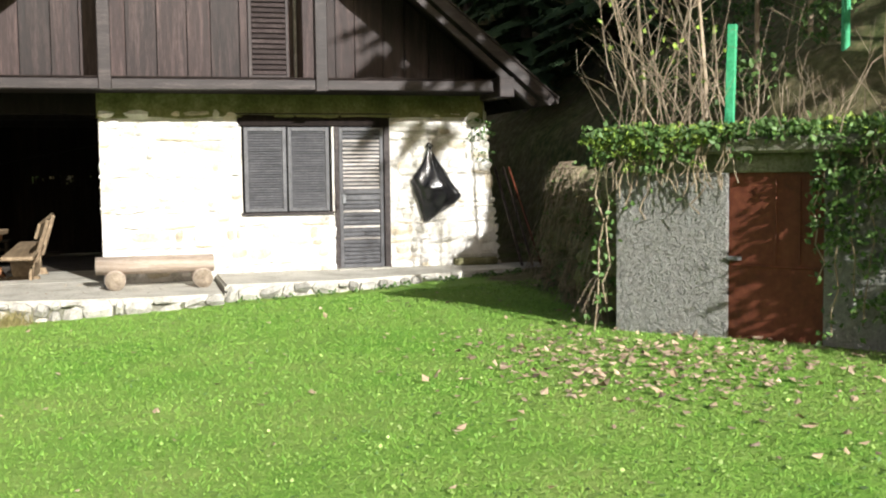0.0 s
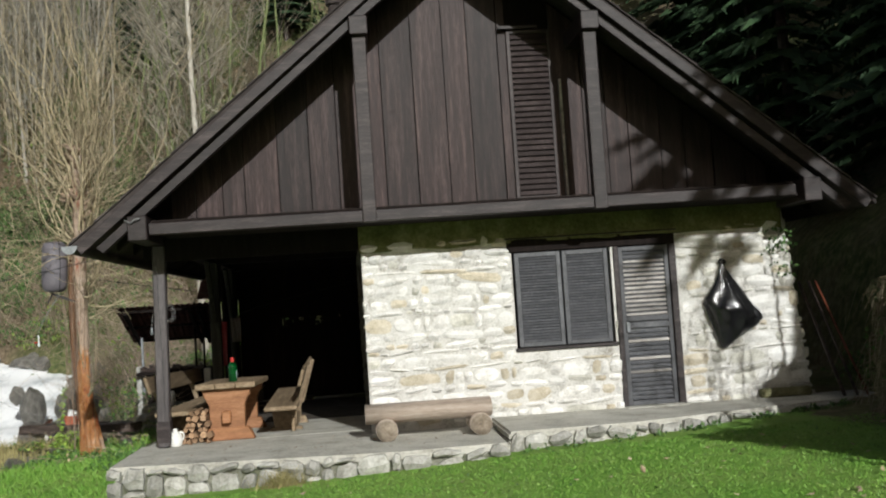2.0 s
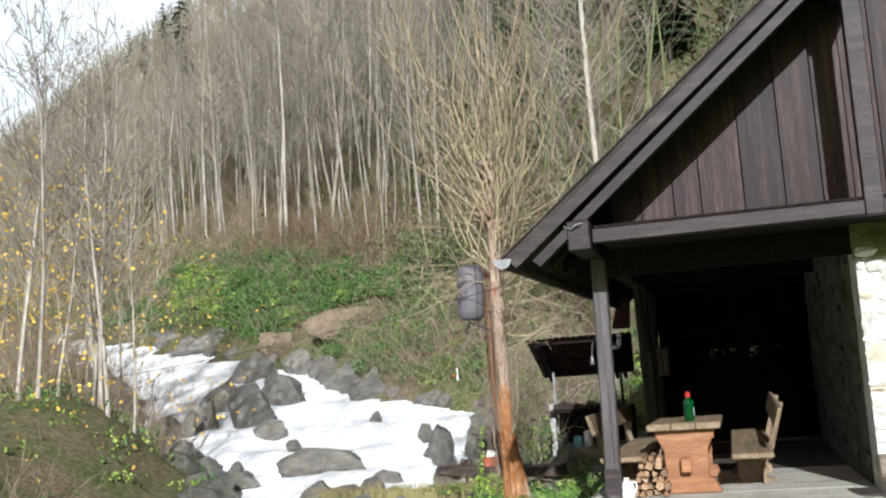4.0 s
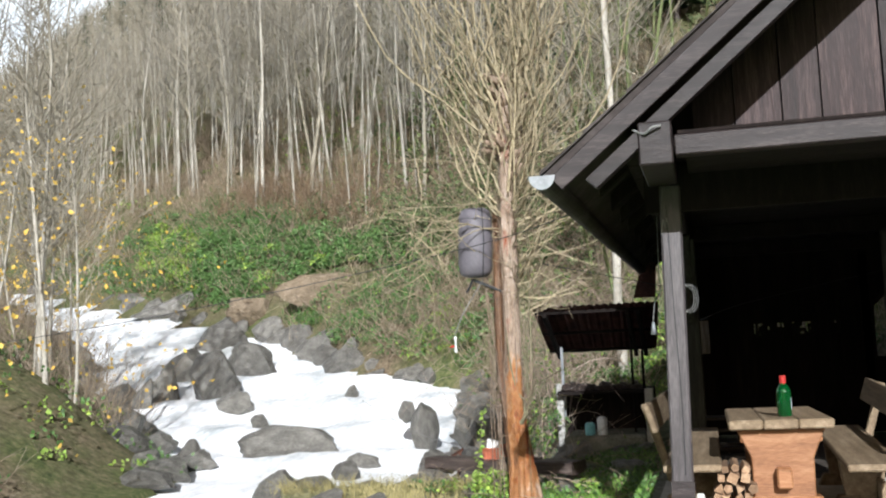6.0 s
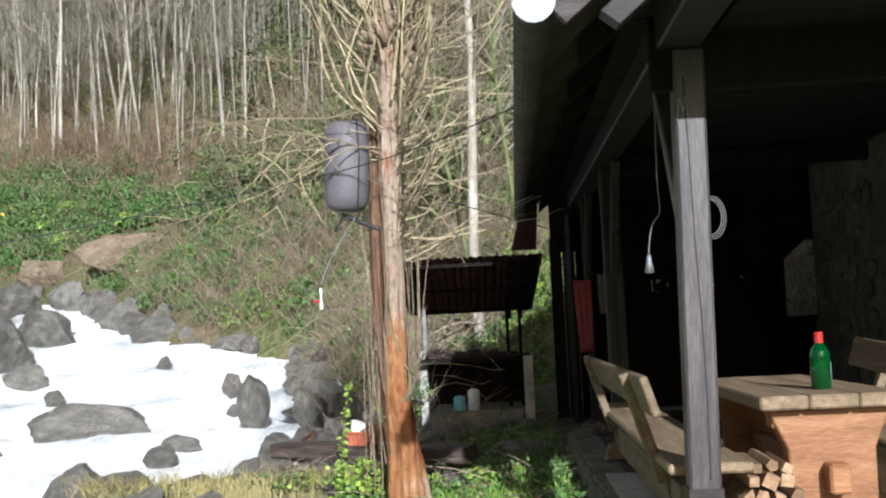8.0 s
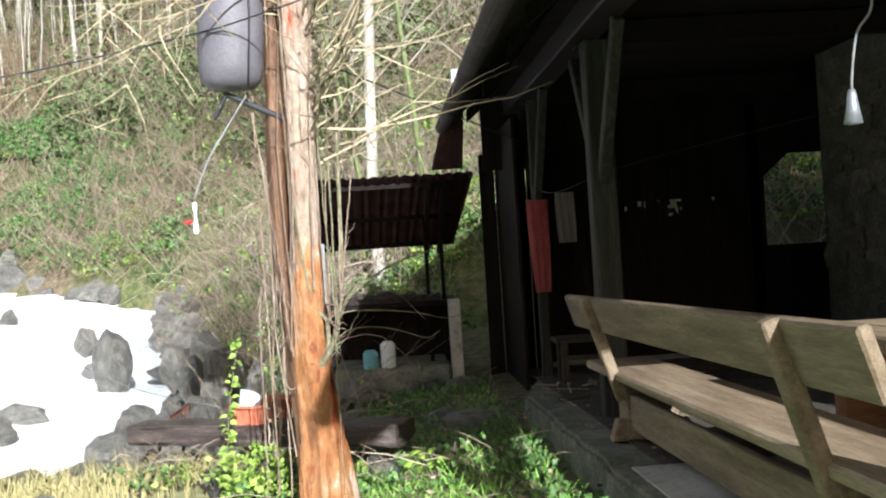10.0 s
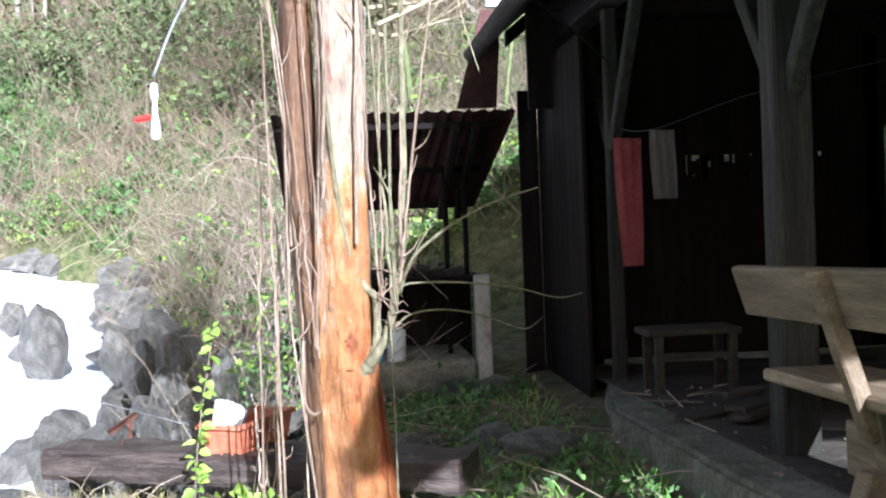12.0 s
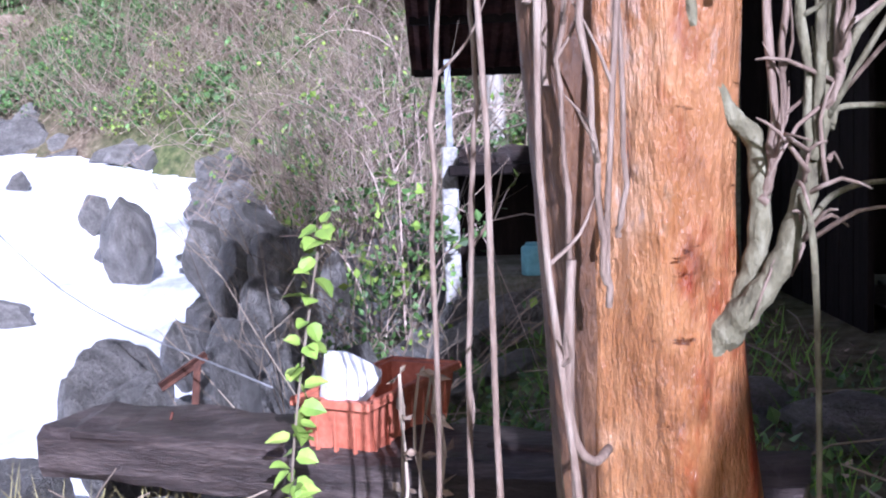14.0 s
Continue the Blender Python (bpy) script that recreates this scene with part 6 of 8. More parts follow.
# ---- boulders ----
def boulders():
    rng = random.Random(44)
    shapes = [rock_mesh("boulder", k, 0.34, 4, 1.0, 0.03) for k in range(8)]

    blunt = [rock_mesh("boulder", 30 + k, 0.2, 4, 1.0, 0.12) for k in range(6)]
    for me in blunt:
        me.materials.append(M_ROCK)

    def put(x, y, z, r, sx=1.0, sy=1.0, sz=0.8, mat=M_ROCK, label="wet grey boulder in the white water", k=None):
        me = shapes[(k if k is not None else rng.randrange(8))]
        o = new("boulder", me.copy() if mat is not M_ROCK else me)
        if not o.data.materials:
            o.data.materials.append(mat)
        o.matrix_world = Matrix.Translation((x, y, z)) @ pose(0, 0, 0, rng.uniform(-8, 8), rng.uniform(-8, 8), rng.uniform(-12, 12)) @ Matrix.Diagonal((r * sx, r * sy, r * sz, 1))
        return tagged(o, label, "boulder", "stream boulders")

    # x, y, width, height over the water, depth against width, which shape
    for x, y, w, h, dp, k in ((-11.4, 28.3, 2.15, 0.56, 0.55, 1), (-16.9, 35.9, 1.8, 1.15, 0.7, 2), (-19.3, 38.6, 2.5, 1.15, 0.55, 6),
                             (-18.3, 35.5, 1.05, 0.85, 0.8, 0), (-18.2, 34.0, 0.75, 0.9, 0.9, 4), (-20.5, 44.0, 2.5, 1.0, 0.7, 7), (-17.2, 39.4, 1.7, 0.95, 0.8, 1), (-15.0, 33.4, 1.3, 0.5, 0.8, 3), (-13.45, 31.2, 0.5, 0.28, 1.0, 2),
                             (-15.4, 41.6, 1.0, 1.25, 1.0, 5), (-13.95, 39.9, 1.15, 0.8, 0.9, 0), (-11.1, 37.2, 1.7, 0.5, 0.7, 6), (-26.3, 51.0, 4.0, 1.2, 0.6, 4), (-12.3, 34.9, 0.45, 0.28, 1.0, 7),
                             (-9.25, 26.6, 0.65, 0.22, 0.8, 1), (-9.15, 25.3, 0.6, 0.3, 0.9, 3), (-7.3, 23.6, 0.75, 0.38, 0.9, 5), (-13.5, 25.4, 2.2, 0.62, 0.7, 6), (-14.6, 26.6, 2.4, 0.8, 0.7, 2), (-12.9, 26.5, 0.7, 0.55, 1.0, 0), (-16.0, 28.6, 2.2, 0.9, 0.8, 4),
                             (-6.6, 26.4, 0.5, 1.0, 1.0, 5), (-6.2, 25.6, 0.5, 0.95, 1.1, 1), (-5.75, 23.4, 0.55, 0.95, 1.0, 0), (-5.45, 21.4, 0.5, 0.85, 1.0, 3)):
        z = float(np.interp(y, W_Y, W_Z)) - 0.1
        put(x, y, z + h * 0.2, 1.0, w * 0.56, w * dp * 0.56, h * 0.92, k=k)
    # the rounded rocks parting the fall, then the heap of wet blocks on the bank behind the timber
    for x, y, z, rx, ry, rz, k in ((-8.42, 28.0, 0.0, 0.31, 0.34, 0.66, 0), (-8.93, 28.6, 0.25, 0.2, 0.22, 0.34, 1), (-6.38, 20.9, -0.17, 0.27, 0.26, 0.4, 2), (-5.81, 20.62, -0.05, 0.17, 0.22, 0.3, 3),
                                   (-5.97, 21.6, 0.0, 0.17, 0.22, 0.25, 1), (-6.19, 21.32, 0.07, 0.1, 0.14, 0.2, 0), (-6.4, 23.6, 0.02, 0.19, 0.28, 0.35, 4), (-6.37, 24.3, 0.32, 0.28, 0.32, 0.26, 5),
                                   (-6.8, 24.6, 0.14, 0.16, 0.24, 0.43, 1), (-6.08, 23.4, 0.18, 0.18, 0.22, 0.28, 3), (-5.98, 22.4, 0.05, 0.18, 0.24, 0.23, 5), (-6.62, 20.25, -0.36, 0.42, 0.42, 0.24, 2), (-6.85, 22.9, -0.5, 0.2, 0.2, 0.3, 4)):
        o = new("boulder", blunt[k])
        o.matrix_world = Matrix.Translation((x, y, z)) @ pose(0, 0, 0, rng.uniform(-9, 9), rng.uniform(-9, 9), rng.uniform(-25, 25)) @ Matrix.Diagonal((rx * 0.97, ry * 0.97, rz * 1.0, 1))
        tagged(o, "rounded wet boulder splashed by the fall" if y > 27 else "dark wet block in the heap on the bank", "boulder", "stream boulders")
        if y < 27:
            put(x + 0.06, y + 0.12, z - 0.5, 0.33, 1.0, 1.0, 1.0, label="dark wet stone at the foot of the heap")
    # pale stone by the timber's end, and the large one in front of it
    put(-6.0, 19.93, 0.15, 1.0, 0.19, 0.13, 0.17, M_PALEROCK, "pale greenish stone beside the timber", 6)
    # dark wet stones piled along the near end of the right bank
    for k in range(64):
        y = 19.9 + 8.2 * k / 64 + rng.uniform(-0.15, 0.15)
        u = rng.uniform(0.05, 1.1) + 0.5 * float(ease(21.3, 22.5, y))
        x = float(np.interp(y, R_Y, R_X)) + u
        r = rng.uniform(0.12, 0.3)
        put(x, y, land_at(x, y) + r * 0.35, r, 1.15, 1.0, rng.uniform(0.75, 1.05), label="dark wet stone piled on the bank")
    # the far bank's foot
    for k in range(46):
        y = 28 + k * 0.75 + rng.uniform(-0.3, 0.3)
        x = float(np.interp(y, R_Y, R_X)) + rng.uniform(-0.5, 0.6)
        r = rng.uniform(0.3, 0.85)
        put(x, y, float(np.interp(y, W_Y, W_Z)) + rng.uniform(-0.1, 0.25), r, 1.1, 1, 0.75, label="grey boulder at the foot of the far bank")
    for k in range(22):
        y = 24 + k * 1.1
        x = float(np.interp(y, L_Y, L_X)) + rng.uniform(-0.4, 0.6)
        put(x, y, float(np.interp(y, W_Y, W_Z)) + rng.uniform(-0.15, 0.2), rng.uniform(0.3, 0.8), 1.2, 1, 0.6, label="grey boulder along the near bank")
    # mossy stones of the old bank wall
    for x, y, r, sx in ((-7.0, 19.2, 0.38, 1.25), (-6.45, 19.12, 0.34, 1.3), (-5.9, 19.1, 0.33, 1.3), (-5.45, 19.15, 0.3, 1.2), (-7.55, 19.3, 0.42, 1.2), (-8.1, 19.5, 0.45, 1.2), (-7.3, 18.85, 0.3, 1.5), (-6.6, 18.8, 0.26, 1.6)):
        put(x, y, -0.24, r, sx, 0.8, 0.85, M_MOSSROCK, "mossy stone of the old bank wall")
    for k in range(26):
        x, y = rng.uniform(-5.2, -3.4), rng.uniform(19.6, 23.6)
        put(x, y, land_at(x, y) + 0.02, rng.uniform(0.08, 0.24), 1.2, 1, 0.6, M_MOSSROCK, "mossy stone in the undergrowth")


boulders()


def bank_wall():
    bm = boxed((-7.9, 18.98, -0.8), (-5.25, 19.4, -0.08), 0.06)
    bmesh.ops.subdivide_edges(bm, edges=bm.edges[:], cuts=6, use_grid_fill=True)
    for v in bm.verts:
        v.co += Vector((0.05, 0.1, 0.12)) * noise.fractal(v.co * 2.6, 1, 2, 4)
    tagged(part("bank_wall", bm, M_MOSSROCK), "low mossy old stone wall at the stream's edge", "wall", kind="structure")
    for x, y, z, sx, sy, sz in ((-20.3, 47.2, 3.2, 1.4, 0.8, 1.15), (-16.2, 45.7, 3.9, 2.6, 0.9, 0.85), (-13.6, 42.6, 3.0, 1.5, 0.6, 0.6)):
        o = linked("clay_bank", rock_mesh("clay_bank", int(-x), 0.5, 4), M_CLAY)
        o.matrix_world = Matrix.Translation((x, y, z)) @ pose(0, 0, 0, 0, 0, 30) @ Matrix.Diagonal((sx, sy, sz, 1))
        tagged(o, "bare brown clay patch in the far bank", "earth bank", kind="structure")


bank_wall()


# ---- lean-to over the woodstore ----
def lean_to():
    s = thing("lean_to", "small open lean-to with a red corrugated roof on thin posts", "shed")
    bm = bmesh.new()
    n = 46
    a, b = [], []
    for k in range(n + 1):
        x, far = -5.12 + 1.82 * k / n, -5.12 + 1.68 * k / n
        dz = 0.014 * math.sin(k * 2 * math.pi / 2.6)
        a.append(bm.verts.new((x, 22.1, 2.1 + dz)))
        b.append(bm.verts.new((far, 23.7, 1.42 + dz)))
    for k in range(n):
        bm.faces.new((a[k], a[k + 1], b[k + 1], b[k]))
    bmesh.ops.solidify(bm, geom=bm.faces[:], thickness=0.012)
    part("roof_sheet", bm, M_TILE, s, "red corrugated sheet, dark underneath")
    for y, z in ((22.25, 1.99), (22.95, 1.69), (23.6, 1.41)):
        part("batten", boxed((-5.1, y, z), (-3.47, y + 0.06, z + 0.05)), M_DARKWOOD, s)
    for x in (-4.95, -3.75, -3.6):
        part("rafter", beam((x, 22.15, 1.98), (x, 23.65, 1.34), 0.06, 0.08), M_DARKWOOD, s)
    part("post", boxed((-4.9, 23.3, 0.4), (-4.86, 23.34, 1.5)), M_STEEL, s, "thin grey steel post")
    part("post", boxed((-4.94, 22.9, -0.1), (-4.84, 23.0, 0.95), 0.01), M_WHITEPAINT, s, "post with flaking white paint")
    for x in (-3.78, -3.62):
        tube_part("post", [(x, 22.9, 0.2), (x, 22.9, 1.7)], 0.022, M_DARKWOOD, s)
    part("post", boxed((-3.6, 22.55, 0.0), (-3.48, 22.67, 0.85), 0.01), M_CONCRETE, s, "pale concrete stub post")
    part("shelf", boxed((-4.9, 22.7, 0.78), (-3.5, 23.7, 0.84), 0.01), M_DARKWOOD, s)
    part("back_panel", boxed((-4.9, 23.7, 0.0), (-3.5, 23.74, 0.8)), M_DARKWOOD, s)
    part("plinth", boxed((-4.8, 22.5, -0.2), (-3.6, 23.6, 0.2), 0.04), M_MOSSCON, s)
    rng = random.Random(77)
    me = rock_mesh("heap_lump", 91, 0.5, 2)
    for k in range(22):
        o = linked("debris", me, M_WETLOG, s)
        o.matrix_local = Matrix.Translation((rng.uniform(-4.8, -3.6), rng.uniform(22.75, 23.6), 0.86 + 0.06 * rng.random())) @ pose(0, 0, 0, rng.uniform(0, 90), 0, rng.uniform(0, 180)) @ Matrix.Diagonal((rng.uniform(0.08, 0.22), 0.07, 0.05, 1))
    for x, mat, lab, h in ((-4.42, M_CANB, "small blue plastic can on the ledge", 0.17), (-4.24, M_CANW, "white plastic can on the ledge", 0.25)):
        c = thing("can", lab, "can", "cans", at=(x, 22.56, 0.2))
        part("body", lathe([(0.068, 0), (0.075, 0.008), (0.075, h - 0.02), (0.07, h - 0.005), (0.05, h)], 18), mat, c, smooth=True)
        part("lid", lathe([(0.052, h), (0.052, h + 0.012), (0.045, h + 0.016)], 16), mat, c)


lean_to()


# ---- bare trees ----
def bare_tree(seed, height, r, spread, name="alder_tree"):
    """Trunk mesh and crown mesh of a slim leafless tree."""
    rng = random.Random(seed)
    t, c = Sheet(), Sheet()
    pts, p, d = [Vector((0, 0, -0.4))], Vector((0, 0, -0.4)), Vector((rng.gauss(0, 0.05), rng.gauss(0, 0.05), 1))
    n = 9
    for k in range(n):
        d = (d + Vector((rng.gauss(0, 0.04), rng.gauss(0, 0.04), 0.03))).normalized()
        p = p + d * (height + 0.4) / n
        pts.append(p)
    radii = [r * (1.25 if k == 0 else 1 - 0.88 * k / n) for k in range(n + 1)]
    t.tube(pts, radii, 6)
    for k in range(37):
        u = rng.uniform(0.3, 0.99)
        i = min(int(u * n), n - 1)
        base = pts[i].lerp(pts[i + 1], u * n - i)
        a = rng.uniform(0, 6.283)
        dd = Vector((math.cos(a), math.sin(a), rng.uniform(0.5, 1.3))).normalized()
        ln = spread * (1.15 - u) * rng.uniform(0.7, 1.3) + 0.4
        q = [base]
        for s in range(4):
            dd = (dd + Vector((rng.gauss(0, 0.12), rng.gauss(0, 0.12), 0.1))).normalized()
            q.append(q[-1] + dd * ln / 4)
        rr = max(0.011, radii[i] * 0.33)
        c.tube(q, [rr, rr * 0.8, rr * 0.6, rr * 0.45, rr * 0.3], 3)
        for s in range(4):
            j = rng.randint(1, 4)
            e = (dd + Vector((rng.gauss(0, 0.6), rng.gauss(0, 0.6), rng.gauss(0.2, 0.4)))).normalized() * ln * rng.uniform(0.25, 0.5)
            c.tube([q[j], q[j] + e * 0.5 + Vector((0, 0, 0.03)), q[j] + e], [0.011, 0.009, 0.006], 3)
            f = (e.normalized() + Vector((rng.gauss(0, 0.6), rng.gauss(0, 0.6), 0.3))).normalized() * ln * 0.2
            c.tube([q[j] + e * 0.6, q[j] + e * 0.6 + f], [0.008, 0.005], 3)
    ob = thing(name, "slim leafless tree with pale bark on the slope", "tree", "bare trees")
    linked("trunk", t.mesh("trunk"), M_PALEBARK, ob, "", True)
    linked("crown", c.mesh("crown"), M_CROWN, ob)
    return ob


def spruce(seed, height, spread, low=0.1):
    rng = random.Random(seed)
    t, c = Sheet(), Sheet()
    t.tube([(0, 0, -0.4), (0, 0, height * 0.5), (0, 0, height)], [0.17, 0.1, 0.015], 7)
    tiers = 22
    for k in range(tiers):
        u = k / tiers
        z = height * (low + (0.98 - low) * u)
        rad = spread * (1 - u) ** 0.85 + 0.12
        for b in range(max(5, int(12 * (1 - u)) + 3)):
            a = rng.uniform(0, 6.283)
            ln = rad * rng.uniform(0.65, 1.15)
            d = Vector((math.cos(a), math.sin(a), 0))
            side = Vector((-d.y, d.x, 0))
            for j in range(4):
                f0, f1 = j / 4, (j + 1) / 4
                sag = -0.35 * ln
                p0 = d * ln * f0 + Vector((0, 0, z + sag * f0 ** 1.3))
                p1 = d * ln * f1 + Vector((0, 0, z + sag * f1 ** 1.3 - 0.05))
                w = 0.2 * ln * (1.1 - f0) + 0.06
                i = len(c.v)
                c.v += [p0 + side * w * rng.uniform(0.6, 1.2) + Vector((0, 0, -0.12 * rng.random())), p1, p0 - side * w * rng.uniform(0.6, 1.2) + Vector((0, 0, -0.12 * rng.random())), p0 + Vector((0, 0, 0.05))]
                c.f += [(i, i + 1, i + 3), (i + 3, i + 1, i + 2)]
                for q in range(4):
                    o = p0.lerp(p1, rng.random()) + side * w * rng.uniform(-0.9, 0.9)
                    g = (d * rng.uniform(0.1, 0.7) + side * rng.gauss(0, 0.6) + Vector((0, 0, -rng.uniform(0.1, 0.9)))) * rng.uniform(0.16, 0.34)
                    f = Vector((rng.gauss(0, 1), rng.gauss(0, 1), rng.gauss(0, 0.4))).normalized() * 0.045
                    i = len(c.v)
                    c.v += [o - f, o + f, o + g]
                    c.f.append((i, i + 1, i + 2))
    ob = thing("spruce_tree", "dark green spruce tree on the slope", "tree", "spruces")
    linked("trunk", t.mesh("trunk"), M_WETLOG, ob)
    linked("crown", c.mesh("crown"), M_NEEDLE, ob)
    return ob


def scatter():
    rng = random.Random(101)
    kinds = [bare_tree(200 + k, 8 + 0.9 * k, 0.05 + 0.006 * k, 2.0 + 0.2 * k) for k in range(7)]
    used = set()

    def plant(src, x, y, size=1.0, sink=0.1):
        m = Matrix.Translation((x, y, land_at(x, y) - sink)) @ pose(0, 0, 0, rng.gauss(0, 1.7), rng.gauss(0, 1.7), rng.uniform(0, 360)) @ Matrix.Scale(size, 4)
        if src.name not in used:
            used.add(src.name)
            src.matrix_world = m
            return src
        o = copy_thing(src, m)
        o.scale = (size,) * 3
        return o

    # the wooded slope beyond the stream
    n = 0
    far = []
    while n < 430:
        y = rng.uniform(46, 105)
        x = float(np.interp(y, R_Y, R_X)) + rng.uniform(9.5, 60) * (0.7 + 0.3 * rng.random())
        if x > 6 or (x > -0.27 * y and rng.random() < 0.72):
            continue
        # younger growth towards the valley's head
        size = rng.uniform(0.65, 0.9) if y > 74 and x < -8 - 0.25 * y else rng.uniform(0.8, 1.35)
        if n < 215 and x < -0.26 * y:
            plant(rng.choice(kinds), x, y, size)
        else:
            far.append((rng.randrange(7), x, y, size, rng.uniform(0, 6.283)))
        n += 1
    # the rest of the wood, joined
    for which, mat, lab, right in ((0, M_PALEBARK, "pale bare trunks of the wood on the slope", None), (1, M_CROWN, "grey-brown haze of bare twigs over the wood", False), (1, M_OLIVE, "olive twigs and catkins of the wood behind the hut", True)):
        vs, fs, base = [], [], 0
        for k, x, y, s, a in far:
            if right is not None and right != (x > -0.26 * y):
                continue
            me = kinds[k].children[which].data
            co = np.empty(len(me.vertices) * 3)
            me.vertices.foreach_get("co", co)
            co = co.reshape(-1, 3) * s
            ca, sa = math.cos(a), math.sin(a)
            vs.append(np.stack([co[:, 0] * ca - co[:, 1] * sa + x, co[:, 0] * sa + co[:, 1] * ca + y, co[:, 2] + land_at(x, y) - 0.1], 1))
            idx = np.empty(len(me.loops), int)
            me.loops.foreach_get("vertex_index", idx)
            fs.append(idx.reshape(-1, 4) + base)
            base += len(co)
        me = bpy.data.meshes.new("far_wood")
        me.from_pydata(np.concatenate(vs).tolist(), [], np.concatenate(fs).tolist())
        tagged(linked("far_wood", me, mat, None, "", True), lab, "wood", kind="stuff")
    # young wood up on the far ridge
    ridge = Sheet()
    for k in range(1500):
        y = rng.uniform(100, 230)
        x = float(np.interp(y, R_Y, R_X)) + rng.uniform(2, 130)
        if x > 15:
            continue
        z, h = land_at(x, y) - 0.3, rng.uniform(7, 10) + 0.035 * (y - 100)
        top = Vector((x + rng.gauss(0, 0.3), y, z + h))
        ridge.tube([(x, y, z), top], [0.09, 0.03], 3)
        for q in range(11):
            u = rng.uniform(0.35, 1)
            p = Vector((x, y, z)).lerp(top, u)
            a = rng.uniform(0, 6.283)
            ridge.tube([p, p + Vector((math.cos(a) * 0.5, math.sin(a) * 0.5, 1)) * h * (1.25 - u) * 0.35], [0.05, 0.025], 3)
    tagged(linked("ridge_wood", ridge.mesh("ridge_wood"), M_CROWN), "bare young wood on the far ridge", "wood", kind="stuff")
    # dense slim pole-wood at the foot of the wood, straight pale stems with short upright twigs
    poles, twigs = Sheet(), Sheet()
    for k in range(640):
        y = rng.uniform(46, 82)
        x = float(np.interp(y, R_Y, R_X)) + rng.uniform(7, 32)
        if x > -0.21 * y or rng.random() > 0.6 + 0.45 * bumps(x, y, 0.35, 1.0):
            continue
        z, h, r = land_at(x, y) - 0.2, rng.uniform(6.0, 12), rng.uniform(0.02, 0.05)
        top = Vector((x + rng.gauss(0, 0.5), y + rng.gauss(0, 0.4), z + h))
        foot = Vector((x, y, z))
        mid = foot.lerp(top, 0.5) + Vector((rng.gauss(0, 0.15), rng.gauss(0, 0.15), 0))
        pts = curve_pts(foot, mid, top, n=3)
        poles.tube(pts, [r * (1 - 0.1 * q) for q in range(7)], 5)
        for q in range(16):
            u = rng.uniform(0.3, 1)
            p = foot.lerp(mid, u * 2) if u < 0.5 else mid.lerp(top, u * 2 - 1)
            a, ln = rng.uniform(0, 6.283), rng.uniform(0.5, 1.7) * (1.3 - u)
            e = p + Vector((math.cos(a) * 0.55, math.sin(a) * 0.55, 1.0)) * ln
            twigs.tube([p, p.lerp(e, 0.5) + Vector((0, 0, -0.06)), e], [0.016, 0.012, 0.007], 3)
            f = p.lerp(e, 0.6)
            twigs.tube([f, f + Vector((rng.gauss(0, 0.3), rng.gauss(0, 0.3), 0.5)) * ln], [0.01, 0.006], 3)
    tagged(linked("pole_wood", poles.mesh("pole_wood"), M_PALEBARK, None, "", True), "dense straight pale alder poles above the ivy bank", "wood", kind="stuff")
    tagged(linked("pole_twigs", twigs.mesh("pole_twigs"), M_CROWN), "fine grey-beige twigs of the alder poles", "wood", kind="stuff")
    # behind the hut and the lean-to, with catkins giving them an olive tinge
    green = [bare_tree(230 + k, 9 + 1.2 * k, 0.055 + 0.006 * k, 2.2 + 0.2 * k) for k in range(4)]
    for o in green:
        o.children[1].data.materials[0] = M_OLIVE
    for k in range(50):
        x, y = rng.uniform(-12, 8), rng.uniform(27, 52)
        if x < np.interp(y, R_Y, R_X) + 2.5 or (x < -5.2 and y < 41):
            continue
        plant(rng.choice(green), x, y, rng.uniform(0.7, 1.2))
    plant(kinds[6], -4.32, 28.4, 1.25).matrix_world = Matrix.Translation((-4.32, 28.4, land_at(-4.32, 28.4) - 0.1)) @ pose(0, 0, 0, 0, -4.5) @ Matrix.Scale(1.25, 4)
    # near bank on the far left
    for k in range(26):
        y = rng.uniform(22, 48)
        x = float(np.interp(y, L_Y, L_X)) - rng.uniform(1.0, 9)
        plant(rng.choice(kinds[:4]), x, y, rng.uniform(0.55, 0.9))
    for x, y, size in ((-16.2, 26.3, 0.95), (-17.6, 28.2, 1.0), (-15.4, 25.4, 0.85), (-18.5, 30.0, 1.0), (-20.5, 33.0, 1.05), (-17.0, 25.0, 0.9), (-19.2, 27.2, 1.0), (-22.5, 36.0, 1.0), (-24.5, 38.5, 1.1), (-21.0, 30.0, 1.05)):
        plant(kinds[3], x, y, size)
    firs = [spruce(300 + k, 11 + 2 * k, 2.3 + 0.3 * k) for k in range(3)]
